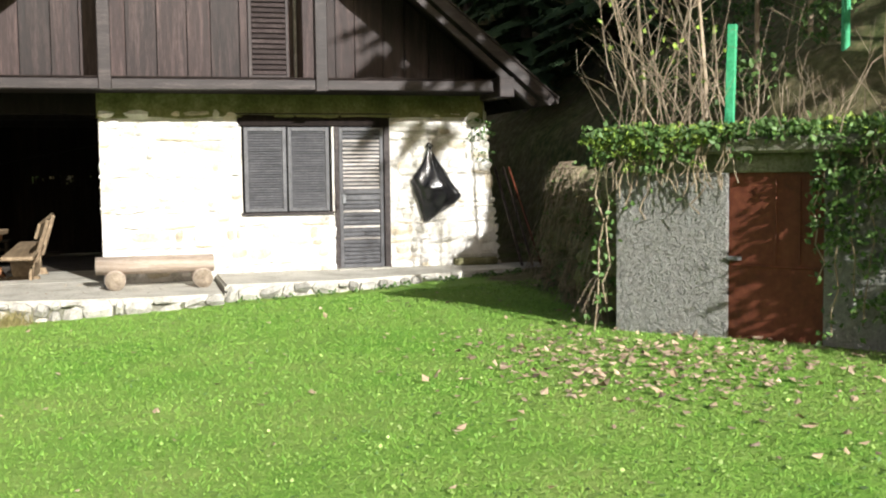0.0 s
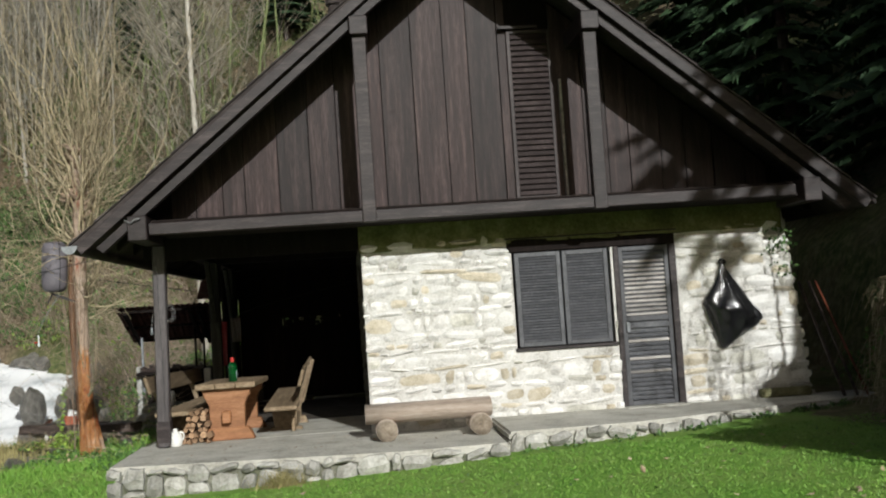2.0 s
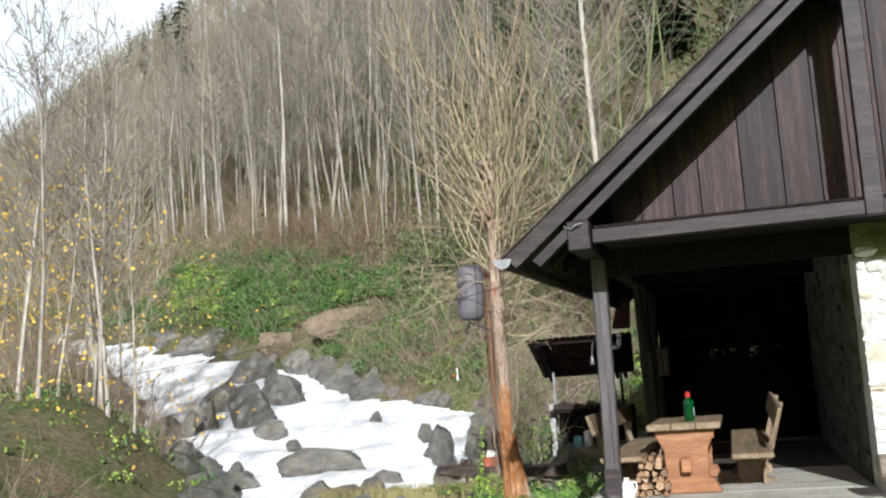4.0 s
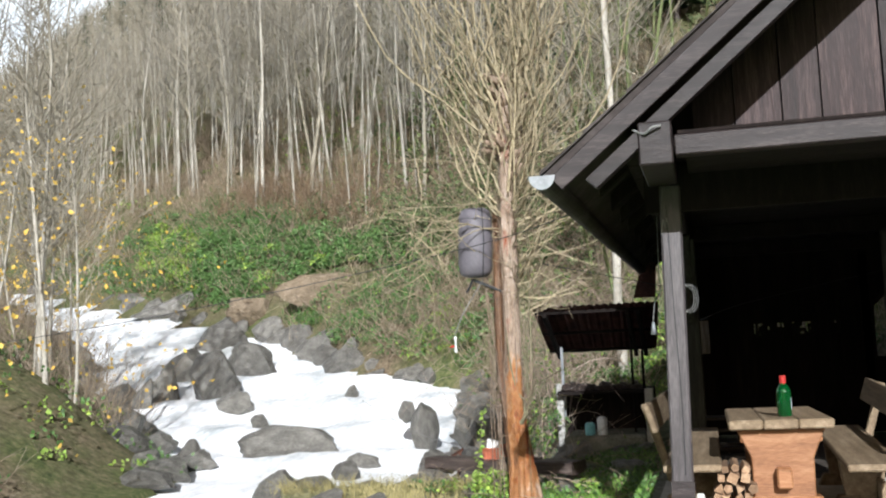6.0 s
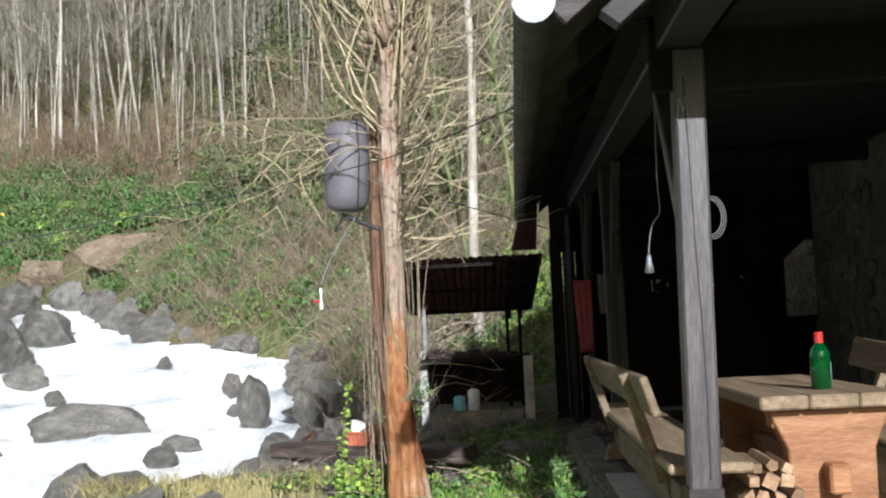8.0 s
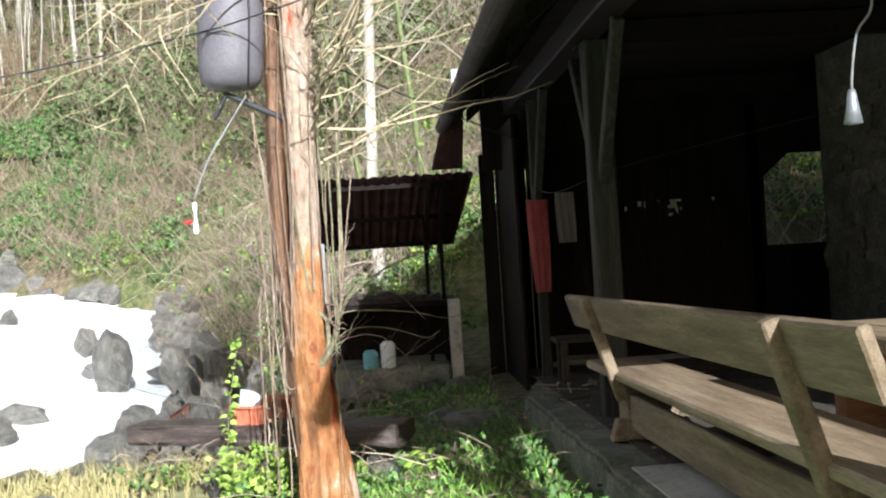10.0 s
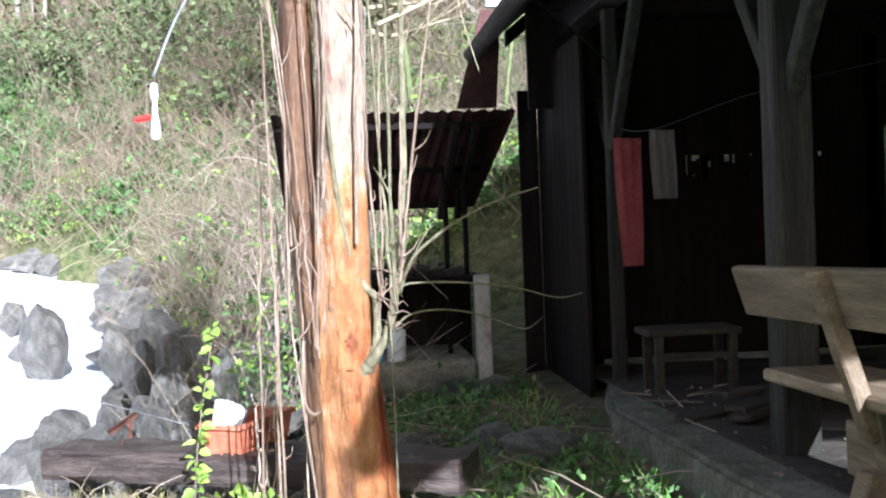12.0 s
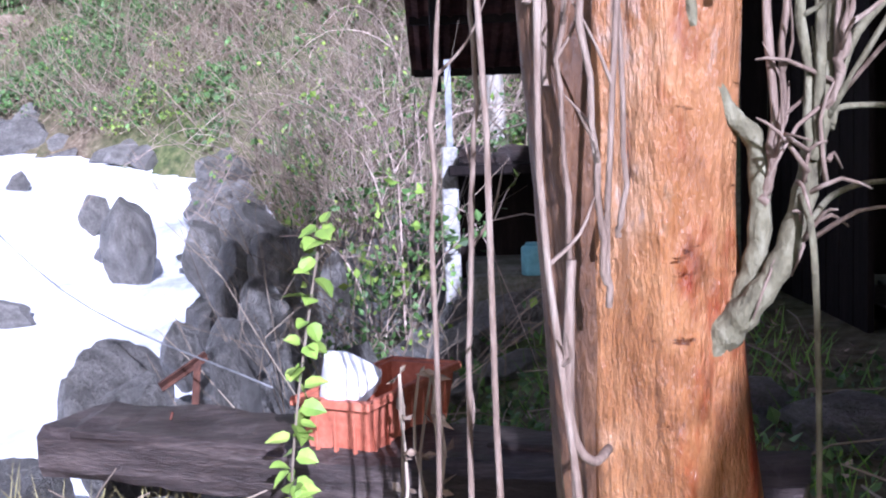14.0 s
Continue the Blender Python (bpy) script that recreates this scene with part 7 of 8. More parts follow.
    for x, y, s in ((-92, 150, 0.9), (-98, 148, 0.8), (-86, 146, 0.9), (-104, 152, 0.8), (-80, 140, 0.9), (-110, 155, 0.7), (-74, 135, 1.1), (-118, 160, 0.7), (-68, 128, 1.1), (-95, 140, 0.7), (-88, 138, 1.0), (-126, 165, 0.7), (-134, 170, 0.7),
                    (-12, 66, 0.9), (-19, 76, 1.0), (-16.5, 72, 0.8), (-14, 61, 0.6), (-11, 56, 0.6), (-15.5, 66, 0.8), (-22, 84, 1.0), (-8, 53, 0.7), (-9, 60, 0.8), (-6, 60, 1.0), (-3, 52, 0.9), (1, 48, 0.9), (4, 44, 1.0), (7, 40, 1.0), (3, 55, 1.1), (9, 47, 1.1), (-2, 64, 1.1), (6, 33, 0.9), (9, 29, 0.9), (11, 35, 1.1), (13, 27, 1.0),
                    # (8.4, 4.2) to (10.8, 9): unseen, added to shade the right bank
                    (8.5, 24, 0.75), (11, 21, 0.85), (9.5, 18.5, 0.7), (12.5, 16, 0.9), (10.5, 14, 0.7), (14, 20, 1.0), (15, 12, 0.9), (12, 10.5, 0.7), (16, 25, 1.1), (8.4, 4.2, 0.75), (10, 6.6, 0.85), (9.4, 1.4, 0.9), (10.8, 9, 0.85), (8.0, 17.5, 0.7), (7.6, 20.5, 0.8),
                    (7, 50, 1.2), (12, 42, 1.1), (15, 36, 1.1), (17, 31, 1.0), (19, 45, 1.2), (13, 54, 1.2), (5, 62, 1.2), (10, 66, 1.2), (18, 58, 1.3), (22, 38, 1.2), (23, 50, 1.3), (15, 70, 1.3), (2, 74, 1.2), (-4, 78, 1.1), (-9, 74, 1.0), (-1, 86, 1.2), (-8, 88, 1.1), (-13, 82, 0.9), (8, 82, 1.3), (20, 25, 1.1), (19, 18, 1.1)):
        plant(rng.choice(firs), x, y, s)
    # unseen high-crowned spruce, added to cast shade on the gable's right side
    plant(spruce(310, 14.5, 2.4, 0.48), 6.6, 3.5, 1.0)


scatter()


# ---- undergrowth ----
def stuff(name, sheet, mat, label, category):
    return tagged(linked(name, sheet.mesh(name), mat), label, category, kind="stuff")


def undergrowth():
    rng = random.Random(202)
    ivy, dead, brush, gold, yel, canes, shrub, rust = Sheet(), Sheet(), Sheet(), Sheet(), Sheet(), Sheet(), Sheet(), Sheet()

    def bush(sheet, x, y, z, r, n, size, squash=0.7):
        for k in range(n):
            d = Vector((rng.gauss(0, 1), rng.gauss(0, 1), rng.gauss(0, 1))).normalized() * r * rng.uniform(0.5, 1) ** 0.5
            sheet.leaf((x + d.x, y + d.y, z + abs(d.z) * squash), size * rng.uniform(0.6, 1.3), rng)

    def heap(x, y):
        return x < -5.55 - 0.12 * max(0.0, y - 24.0) and 19.7 < y < 26.0 or -3.8 < x < -1.2 and 22.0 < y < 28.6

    def stems(x, y, z, h, n, r=0.008, lean=0.35):
        if heap(x, y):
            return
        for k in range(n):
            p = Vector((x + rng.gauss(0, 0.25), y + rng.gauss(0, 0.25), z))
            d = Vector((rng.gauss(0, lean), rng.gauss(0, lean), 1))
            pts = [p]
            for q in range(4):
                d = (d + Vector((rng.gauss(0, 0.16), rng.gauss(0, 0.16), -0.05))).normalized()
                pts.append(pts[-1] + d * h * rng.uniform(0.7, 1.2) / 4)
            brush.tube(pts, [r, r * 0.85, r * 0.7, r * 0.5, r * 0.3], 3)
            for q in range(3):
                j = rng.randint(1, 4)
                e = (d + Vector((rng.gauss(0, 0.7), rng.gauss(0, 0.7), 0.2))).normalized() * h * 0.25
                brush.tube([pts[j], pts[j] + e], [r * 0.5, r * 0.25], 3)

    # ivy on the far bank
    for k in range(3200):
        y = rng.uniform(31, 62)
        s = rng.uniform(0.7, 9.5)
        x = float(np.interp(y, R_Y, R_X)) + s
        if x > -3 or (y < 44 and rng.random() < 0.6 * ease(46, 36, y)) or (rng.random() > 0.5 + 0.45 * bumps(x, y, 0.45) + 0.3 * bumps(x, y, 1.3, 2) - 0.04 * s):
            continue
        bush(ivy, x, y, land_at(x, y), rng.uniform(0.35, 0.8), 52, 0.12)
    # the thick mat of ivy hanging over the far bank's edge, brighter at its upstream end
    for k in range(430):
        u, v = rng.random(), rng.random()
        x = -31.0 + 18.5 * u
        top, foot = float(np.interp(x, [-31, -25.2, -21.2, -17.7, -14.7, -12.5], [58.8, 54.2, 51.2, 48.6, 46.4, 43.9])), float(np.interp(x, [-31, -27.9, -23.2, -19.2, -16.1, -12.5], [56.4, 53.6, 49.4, 45.9, 45.6, 42.8]))
        y = foot + (top - foot) * (v if x < -19.5 else 0.35 + 0.65 * v)
        bush(yel if x < -26 and rng.random() < 0.5 or rng.random() < 0.05 else ivy, x, y, land_at(x, y) + rng.uniform(-0.1, 0.2), rng.uniform(0.35, 0.65), 100, 0.13, 0.75)
    # rust-brown bramble and bracken above it
    for k in range(170):
        x = rng.uniform(-26, -12)
        y = float(np.interp(x, [-26, -18.6, -12], [55.5, 49.8, 45.2])) + abs(rng.gauss(0, 3.4))
        z = land_at(x, y)
        for q in range(8):
            p = Vector((x + rng.gauss(0, 0.4), y + rng.gauss(0, 0.4), z))
            e = p + Vector((rng.gauss(0, 0.45), rng.gauss(0, 0.45), rng.uniform(0.5, 1.7)))
            rust.tube([p, p.lerp(e, 0.55) + Vector((rng.gauss(0, 0.08), 0, 0.12)), e], [0.014, 0.011, 0.006], 3)
        bush(rust, x, y, z + rng.uniform(0, 0.8), 0.5, 14, 0.12)
    # dark evergreen shrubs and saplings over the slope behind the hut
    for k in range(720):
        y = rng.uniform(36, 80)
        x = rng.uniform(-0.3 * y, 6)
        if x < np.interp(y, R_Y, R_X) + 4 or rng.random() > 0.62 + 0.5 * bumps(x, y, 0.28, 1.5):
            continue
        z = land_at(x, y)
        tall = 1.2 + 4.5 * max(0.0, float(bumps(x, y, 0.4, 0.8))) * (x > -0.26 * y)
        for q in range(4):
            bush(shrub, x + rng.gauss(0, 0.7), y + rng.gauss(0, 0.7), z + tall * rng.random(), rng.uniform(0.5, 1.1), 34, 0.17, 0.9)
        stems(x, y, z, rng.uniform(1.5, 4.0), 3, 0.014, 0.3)
    # low green and rust-brown undergrowth below the pole-wood
    for k in range(700):
        y = rng.uniform(44, 66)
        x = float(np.interp(y, R_Y, R_X)) + rng.uniform(8, 22)
        if x > 4:
            continue
        z, u = land_at(x, y), bumps(x, y, 0.3, 2.0)
        if u > 0.1:
            bush(ivy if rng.random() < 0.7 else yel, x, y, z, rng.uniform(0.3, 0.7), 22, 0.14)
        elif u < -0.35:
            bush(dead, x, y, z, rng.uniform(0.3, 0.6), 16, 0.12)
        stems(x, y, z, rng.uniform(0.8, 2.2), 3, 0.011, 0.5)
    # brown brush over the same slope and among the trees
    for k in range(1700):
        y = rng.uniform(24, 75)
        x = float(np.interp(y, R_Y, R_X)) + rng.uniform(0.6, 22)
        if x > -3.4 and y < 24.5 or x > 8:
            continue
        stems(x, y, land_at(x, y), rng.uniform(0.6, 1.9), 6, 0.007 + 0.00012 * y, 0.6)
    for k in range(480):
        y = rng.uniform(25, 45)
        x = float(np.interp(y, R_Y, R_X)) + rng.uniform(0.4, 9)
        if x > -4.9 and y < 27:
            continue
        stems(x, y, land_at(x, y), rng.uniform(0.5, 1.5), 4, 0.0085, 0.9)
        if rng.random() < 0.25:
            bush(yel, x, y, land_at(x, y) + 0.2, 0.5, 14, 0.08)
    for k in range(230):
        y = rng.uniform(26, 40)
        x = float(np.interp(y, R_Y, R_X)) + rng.uniform(0.5, 7)
        if x > -4.9 and y < 29:
            continue
        stems(x, y, land_at(x, y), rng.uniform(1.2, 2.8), 5, 0.008, 0.85)
        if rng.random() < 0.35:
            bush(yel if rng.random() < 0.6 else ivy, x, y, land_at(x, y) + rng.uniform(0.2, 1.2), 0.5, 26, 0.06)
    # clumps of broader green leaves on the near end of the far bank
    for k in range(420):
        y = rng.uniform(24.5, 40)
        x = float(np.interp(y, R_Y, R_X)) + rng.uniform(0.8, 8)
        if -4.95 < x and y < 28.5 or heap(x, y) or bumps(x, y, 0.9, 0.4) + 0.5 * bumps(x, y, 2.2) < rng.uniform(0.1, 0.6):
            continue
        bush(ivy if bumps(x, y, 0.5, 3.0) < 0.35 else yel, x, y, land_at(x, y), rng.uniform(0.3, 0.7), 105, 0.07)
    # long arching bramble canes over the near end of the far bank
    for k in range(230):
        y = rng.uniform(22.6, 33)
        x = float(np.interp(y, R_Y, R_X)) + rng.uniform(0.3, 4.2)
        if -4.95 < x and y < 28.5 or heap(x, y):
            continue
        p = Vector((x, y, land_at(x, y)))
        a, ln = rng.uniform(0, 6.283), rng.uniform(1.0, 2.6)
        d = Vector((math.cos(a), math.sin(a), 0))
        pts = curve_pts(p, p + d * ln * 0.2 + Vector((0, 0, ln * 0.5)), p + d * ln * 0.6 + Vector((0, 0, ln * 0.62)), p + d * ln + Vector((0, 0, ln * rng.uniform(0.05, 0.5))), n=4)
        r = rng.uniform(0.0045, 0.0085)
        canes.tube(pts, [r * (1 - 0.055 * q) for q in range(len(pts))], 4)
        for q in range(4):
            i = rng.randint(3, 11)
            e = Vector((rng.gauss(0, 1), rng.gauss(0, 1), rng.gauss(0.3, 0.8))).normalized() * rng.uniform(0.15, 0.5)
            canes.tube([pts[i], pts[i] + e * 0.5 + Vector((0, 0, 0.03)), pts[i] + e], [r * 0.6, r * 0.45, r * 0.25], 3)
            if rng.random() < 0.5:
                for w in range(3):
                    (yel if rng.random() < 0.45 else ivy).leaf(pts[i] + e * rng.random(), rng.uniform(0.05, 0.1), rng)
    # thicket behind the lean-to and along the near right bank
    for k in range(170):
        x, y = rng.uniform(-7.2, 1.5), rng.uniform(24.2, 33)
        z = land_at(x, y)
        if x < np.interp(y, R_Y, R_X) + 0.5 or (-4.9 < x < -2.2 and y < 28.5) or (-3.4 < x < -1.3 and y < 33.2) or x > 0.4:
            continue
        stems(x, y, z, rng.uniform(0.9, 2.6), 6, 0.0065)
        if rng.random() < 0.6:
            bush(ivy if rng.random() < 0.7 else yel, x, y, z + rng.uniform(0, 0.8), rng.uniform(0.25, 0.6), 45, 0.09)
    for k in range(60):
        x, y = rng.uniform(-5.9, -4.9), rng.uniform(20.2, 24.2)
        stems(x, y, land_at(x, y), rng.uniform(0.5, 1.7), 2, 0.005, 0.5)
        if y > 21.4 and not heap(x, y):
            bush(ivy if k % 3 else yel, x, y, land_at(x, y) + rng.uniform(0, 0.9), 0.28, 26, 0.055)
    # yard edge round the tree foot, mown short on the lawn side
    for k in range(210):
        x, y = rng.uniform(-6.0, -3.25), rng.uniform(14.5, 22.4)
        if abs(x + 4.9) < 0.9 and y < 17.0:
            continue
        bush(ivy, x, y, land_at(x, y), rng.uniform(0.12, 0.25), 34, 0.055, 0.55)
    for k in range(16):
        x, y = -6.6 + rng.uniform(0, 2.6), rng.uniform(18.0, 18.6)
        bush(yel, x, y, land_at(x, y) + 0.05, 0.16, 26, 0.06)
    for k in range(14):
        x, y = rng.uniform(-3.0, -2.4), rng.uniform(18.8, 20.6)
        a, ln = rng.uniform(0, 6.283), rng.uniform(0.1, 0.4)
        p = Vector((x, y, 0.375 - 0.0253 * (y - 14.3)))
        e = p + Vector((math.cos(a) * ln, math.sin(a) * ln, 0.02))
        brush.tube([p, e], [0.006, 0.004], 4)
    for k in range(60):
        x, y = rng.uniform(-5.0, -3.3), rng.uniform(16.8, 22)
        a, ln = rng.uniform(0, 6.283), rng.uniform(0.15, 0.7)
        p = Vector((x, y, land_at(x, y) + 0.04))
        e = p + Vector((math.cos(a) * ln, math.sin(a) * ln, rng.uniform(0, 0.15)))
        brush.tube([p, (p + e) / 2 + Vector((0, 0, 0.03)), e], [0.0045, 0.004, 0.003], 4)
    for k in range(46):
        x, y = rng.uniform(-6.1, -4.9), rng.uniform(18.2, 18.75)
        bush(yel if rng.random() < 0.6 else ivy, x, y, land_at(x, y) + rng.uniform(0.0, 0.2), rng.uniform(0.1, 0.2), 26, 0.06)
    for k in range(15):
        x, y = rng.uniform(-5.35, -4.8), rng.uniform(18.45, 18.6)
        bush(yel, x, y, rng.uniform(-0.05, 0.16), 0.09, 16, 0.05)
    for k in range(40):
        x = rng.uniform(-6.1, -4.2)
        y = 19.3 - 0.39 * (x + 6.0) - 0.22 - rng.uniform(0.02, 0.25)
        p = Vector((x, y, rng.uniform(0.0, 0.12)))
        e = p + Vector((rng.gauss(0, 0.18), rng.gauss(0, 0.1), rng.uniform(-0.05, 0.2)))
        brush.tube([p, (p + e) / 2 + Vector((0, 0, 0.03)), e], [0.0035, 0.003, 0.002], 3)
        if k % 2:
            bush(ivy if k % 3 else yel, x, y, rng.uniform(-0.08, 0.04), 0.09, 14, 0.045)
    # withered stalks hanging by the planter
    for k in range(7):
        x = -5.0 + rng.uniform(-0.04, 0.05)
        pts = [Vector((x + rng.gauss(0, 0.012), 18.78 + rng.gauss(0, 0.012), 0.5 - 0.09 * q)) for q in range(8)]
        brush.tube(pts, [0.004] * 8, 3)
        for p in pts:
            dead.leaf(p, rng.uniform(0.03, 0.06), rng, 0.0, 0.4)
    # climbing shoot with broad yellow-green leaves beside the planter
    vine = curve_pts((-5.32, 18.74, -0.2), (-5.3, 18.72, 0.15), (-5.27, 18.74, 0.45), (-5.2, 18.77, 0.85), n=9)
    brush.tube(vine, [0.0032] * len(vine), 4)
    for p in vine:
        for q in range(3):
            d = Vector((rng.gauss(0, 1), rng.gauss(-0.4, 0.6), rng.gauss(-0.2, 0.4))).normalized()
            sz = rng.uniform(0.034, 0.062)
            u = d.cross(Vector((rng.gauss(0, 0.5), rng.gauss(-0.6, 0.4), 1))).normalized()
            nrm = u.cross(d)
            b0 = len(yel.v)
            for f, g, l in ((0, 0, 0), (0.02, 0.26, 0.04), (0.3, 0.42, 0.1), (0.65, 0.3, 0.06), (1.0, 0, -0.1), (0.65, -0.3, 0.06), (0.3, -0.42, 0.1), (0.02, -0.26, 0.04), (0.45, 0, -0.02)):
                yel.v.append(p + d * (f * sz + 0.012) + u * g * sz + nrm * l * sz)
            yel.f += [(b0 + 8, b0 + k, b0 + (k + 1) % 8) for k in range(8)]
    # left bank scrub, with golden leaves still hanging
    for k in range(260):
        y = rng.uniform(16, 46)
        x = float(np.interp(y, L_Y, L_X)) - rng.uniform(0.2, 6)
        z = land_at(x, y)
        stems(x, y, z, rng.uniform(0.8, 2.4), 7, 0.009)
        if rng.random() < 0.45:
            bush(yel if rng.random() < 0.4 else ivy, x, y, z, rng.uniform(0.3, 0.7), 30, 0.1)
        if rng.random() < 0.5:
            for q in range(22):
                gold.leaf((x + rng.gauss(0, 0.8), y + rng.gauss(0, 0.8), z + rng.uniform(1.0, 6.0)), rng.uniform(0.07, 0.12), rng)
    # bank above the cellar and beside the hut
    for k in range(260):
        y = rng.uniform(2.0, 16.0)
        ex = float(np.interp(y, [-30, 0, 5.5, 6.4, 8.6, 9.6, 13, 16], [7.5, 6.5, 5.9, 5.4, 4.6, 5.0, 5.6, 6.2]))
        x = ex + rng.uniform(-0.1, 5.5)
        z = land_at(x, y)
        stems(x, y, z, rng.uniform(0.4, 1.5), 1, 0.0055, 0.7)
        bush(ivy, x, y, z, rng.uniform(0.25, 0.55), 85, 0.065)
    # ivy over the cellar's edge
    for k in range(150):
        u = rng.uniform(-0.2, 3.5)
        drop = rng.expovariate(14.0 if u > 1.0 else 9.0) + (rng.choice((0, 0.15, 0.7)) * rng.random() if u > 1.75 else 0)
        p = CROT @ Vector((u, -0.1 - 0.03 * rng.random(), 1.98 - drop))
        if 0.95 < u < 1.75 and drop > 0.22:
            continue
        bush(ivy if rng.random() < 0.93 else yel, p.x, p.y, p.z, 0.09, 20, 0.05)
    for k in range(70):
        p = CROT @ Vector((rng.uniform(-0.2, 0.85), -0.12 - 0.03 * rng.random(), 1.93 - rng.expovariate(16)))
        bush(yel, p.x, p.y, p.z, 0.06, 34, 0.022, 0.9)
    for k in range(110):
        u = rng.uniform(1.72, 2.7)
        p = CROT @ Vector((u, -0.07 - 0.04 * rng.random(), rng.uniform(0.5 if u > 2.0 else 1.1, 1.85)))
        bush(ivy, p.x, p.y, p.z, 0.08, 11, 0.05)
    for k in range(150):
        u, v = rng.uniform(-0.2, 3.7), rng.uniform(-0.1, 1.4)
        p = CROT @ Vector((u, v, 1.92))
        bush(ivy if rng.random() < 0.8 else yel, p.x, p.y, p.z, 0.2, 30, 0.06)
        if k % 3 == 0:
            stems(p.x, p.y, p.z, rng.uniform(0.3, 1.1), 2, 0.0045)
    # roots and dry runners over the cellar's brow
    for k in range(46):
        u = rng.uniform(-0.15, 1.1) if k < 30 else rng.uniform(1.7, 3.4)
        z = 1.95
        pts = [CROT @ Vector((u, -0.1, z))]
        for q in range(5):
            u, z = u + rng.gauss(0, 0.035), z - rng.uniform(0.04, 0.12)
            pts.append(CROT @ Vector((u, -0.14 + 0.02 * rng.random(), z)))
        brush.tube(curve_pts(*pts, n=2), [0.0045] * 11, 4)
    # tall yellow-brown saplings left of the fence post
    for k in range(15):
        p = Vector((rng.uniform(4.3, 5.3), rng.uniform(8.2, 10.0), 1.7))
        d = Vector((rng.gauss(-0.1, 0.22), rng.gauss(0, 0.2), 1))
        pts = [p]
        for q in range(7):
            d = (d + Vector((rng.gauss(0, 0.14), rng.gauss(0, 0.14), 0.02))).normalized()
            pts.append(pts[-1] + d * rng.uniform(0.25, 0.42))
        brush.tube(pts, [0.008, 0.0075, 0.007, 0.006, 0.005, 0.0045, 0.0035, 0.002], 5)
        for q in range(14):
            j = rng.randint(2, 7)
            e = (d + Vector((rng.gauss(0, 0.7), rng.gauss(0, 0.7), 0.1))).normalized() * rng.uniform(0.2, 0.6)
            brush.tube([pts[j], pts[j] + e * 0.5 + Vector((0, 0, 0.03)), pts[j] + e], [0.0035, 0.003, 0.0015], 3)
            if rng.random() < 0.6:
                yel.leaf(pts[j] + e, rng.uniform(0.04, 0.07), rng)
    # straight pale poles of young trees higher on the bank
    for x, y, h in ((5.25, 9.5, 3.2), (5.83, 9.5, 3.4), (6.45, 9.5, 3.6), (6.9, 8.4, 3.0), (7.3, 10.2, 4.0), (5.6, 11.5, 3.5), (6.3, 6.8, 3.0)):
        z = land_at(x, y)
        brush.tube([(x, y, z - 0.1), (x + 0.02, y, z + h * 0.5), (x - 0.08, y + 0.1, z + h)], [0.03, 0.024, 0.014], 6)
    for u, z0, z1 in ((-0.12, 0.25, 1.9), (-0.05, 0.6, 1.9), (0.35, 1.3, 1.9), (0.8, 1.35, 1.9), (1.75, 0.9, 1.9), (1.85, 0.5, 1.9), (2.0, 0.8, 1.9), (2.1, 0.6, 1.9)):
        pts = [CROT @ Vector((u + rng.gauss(0, 0.03), -0.06 - 0.05 * (1 - q / 8), z0 + (z1 - z0) * q / 8)) for q in range(9)]
        brush.tube(pts, [0.006] * 9, 4)
        for p in pts:
            for q in range(5 if u > 1 or u < 0 else 1):
                ivy.leaf(p + Vector((rng.gauss(0, 0.05), rng.gauss(0, 0.04), rng.gauss(0, 0.05))), 0.06, rng)
    # weeds and moss over the dry-stone wall
    for k in range(120):
        u = rng.random()
        x, y, z = 3.72 + 1.18 * u - 0.12, 8.3 + 4.6 * u, rng.uniform(0.3, 1.75)
        x += 0.2 * (z - 0.3)
        if rng.random() < 0.35:
            bush(ivy, x, y, z, rng.uniform(0.08, 0.2), 26, 0.045)
        p = Vector((x + 0.05, y, z + 0.1))
        for q in range(5):
            e = p + Vector((rng.gauss(-0.18, 0.08), rng.gauss(-0.05, 0.12), -rng.uniform(0.15, 0.45)))
            brush.tube([p, p.lerp(e, 0.4) + Vector((-0.06, 0, 0.08)), e], [0.004, 0.0035, 0.002], 3)
    for k in range(26):
        x, y = rng.uniform(-5.2, -3.2), rng.uniform(28.5, 31.5)
        bush(ivy if k % 4 else yel, x, y, land_at(x, y) + rng.uniform(0, 0.7), rng.uniform(0.3, 0.6), 60, 0.085)
    for k in range(46):
        x, y = rng.uniform(-3.2, -0.6), rng.uniform(33.2, 36.5)
        bush(ivy if k % 3 else yel, x, y, land_at(x, y) + rng.uniform(0, 0.5), rng.uniform(0.3, 0.6), 70, 0.09)
    # sunlit green thicket behind the hut
    for k in range(230):
        x, y = rng.uniform(1.2, 4.6), rng.uniform(25.8, 29.6)
        bush(ivy if k % 5 else yel, x, y, land_at(x, y) + rng.uniform(-0.1, 0.5), rng.uniform(0.25, 0.45), 60, 0.085)
    for k in range(70):
        x, y = rng.uniform(-3.6, -1.6), rng.uniform(28.6, 30.6)
        bush(ivy if k % 3 else yel, x, y, land_at(x, y) + rng.uniform(-0.1, 0.5), rng.uniform(0.2, 0.4), 70, 0.075)
    for k in range(60):
        x, y = rng.uniform(-4.7, -3.3), rng.uniform(26.2, 28.6)
        bush(ivy if k % 3 else yel, x, y, land_at(x, y) + rng.uniform(-0.1, 0.35), rng.uniform(0.2, 0.4), 60, 0.075)
    # ivy at the hut's corner
    for k in range(16):
        p = (4.38 + rng.gauss(0, 0.09), WALL - 0.06, 2.35 - abs(rng.gauss(0, 0.3)))
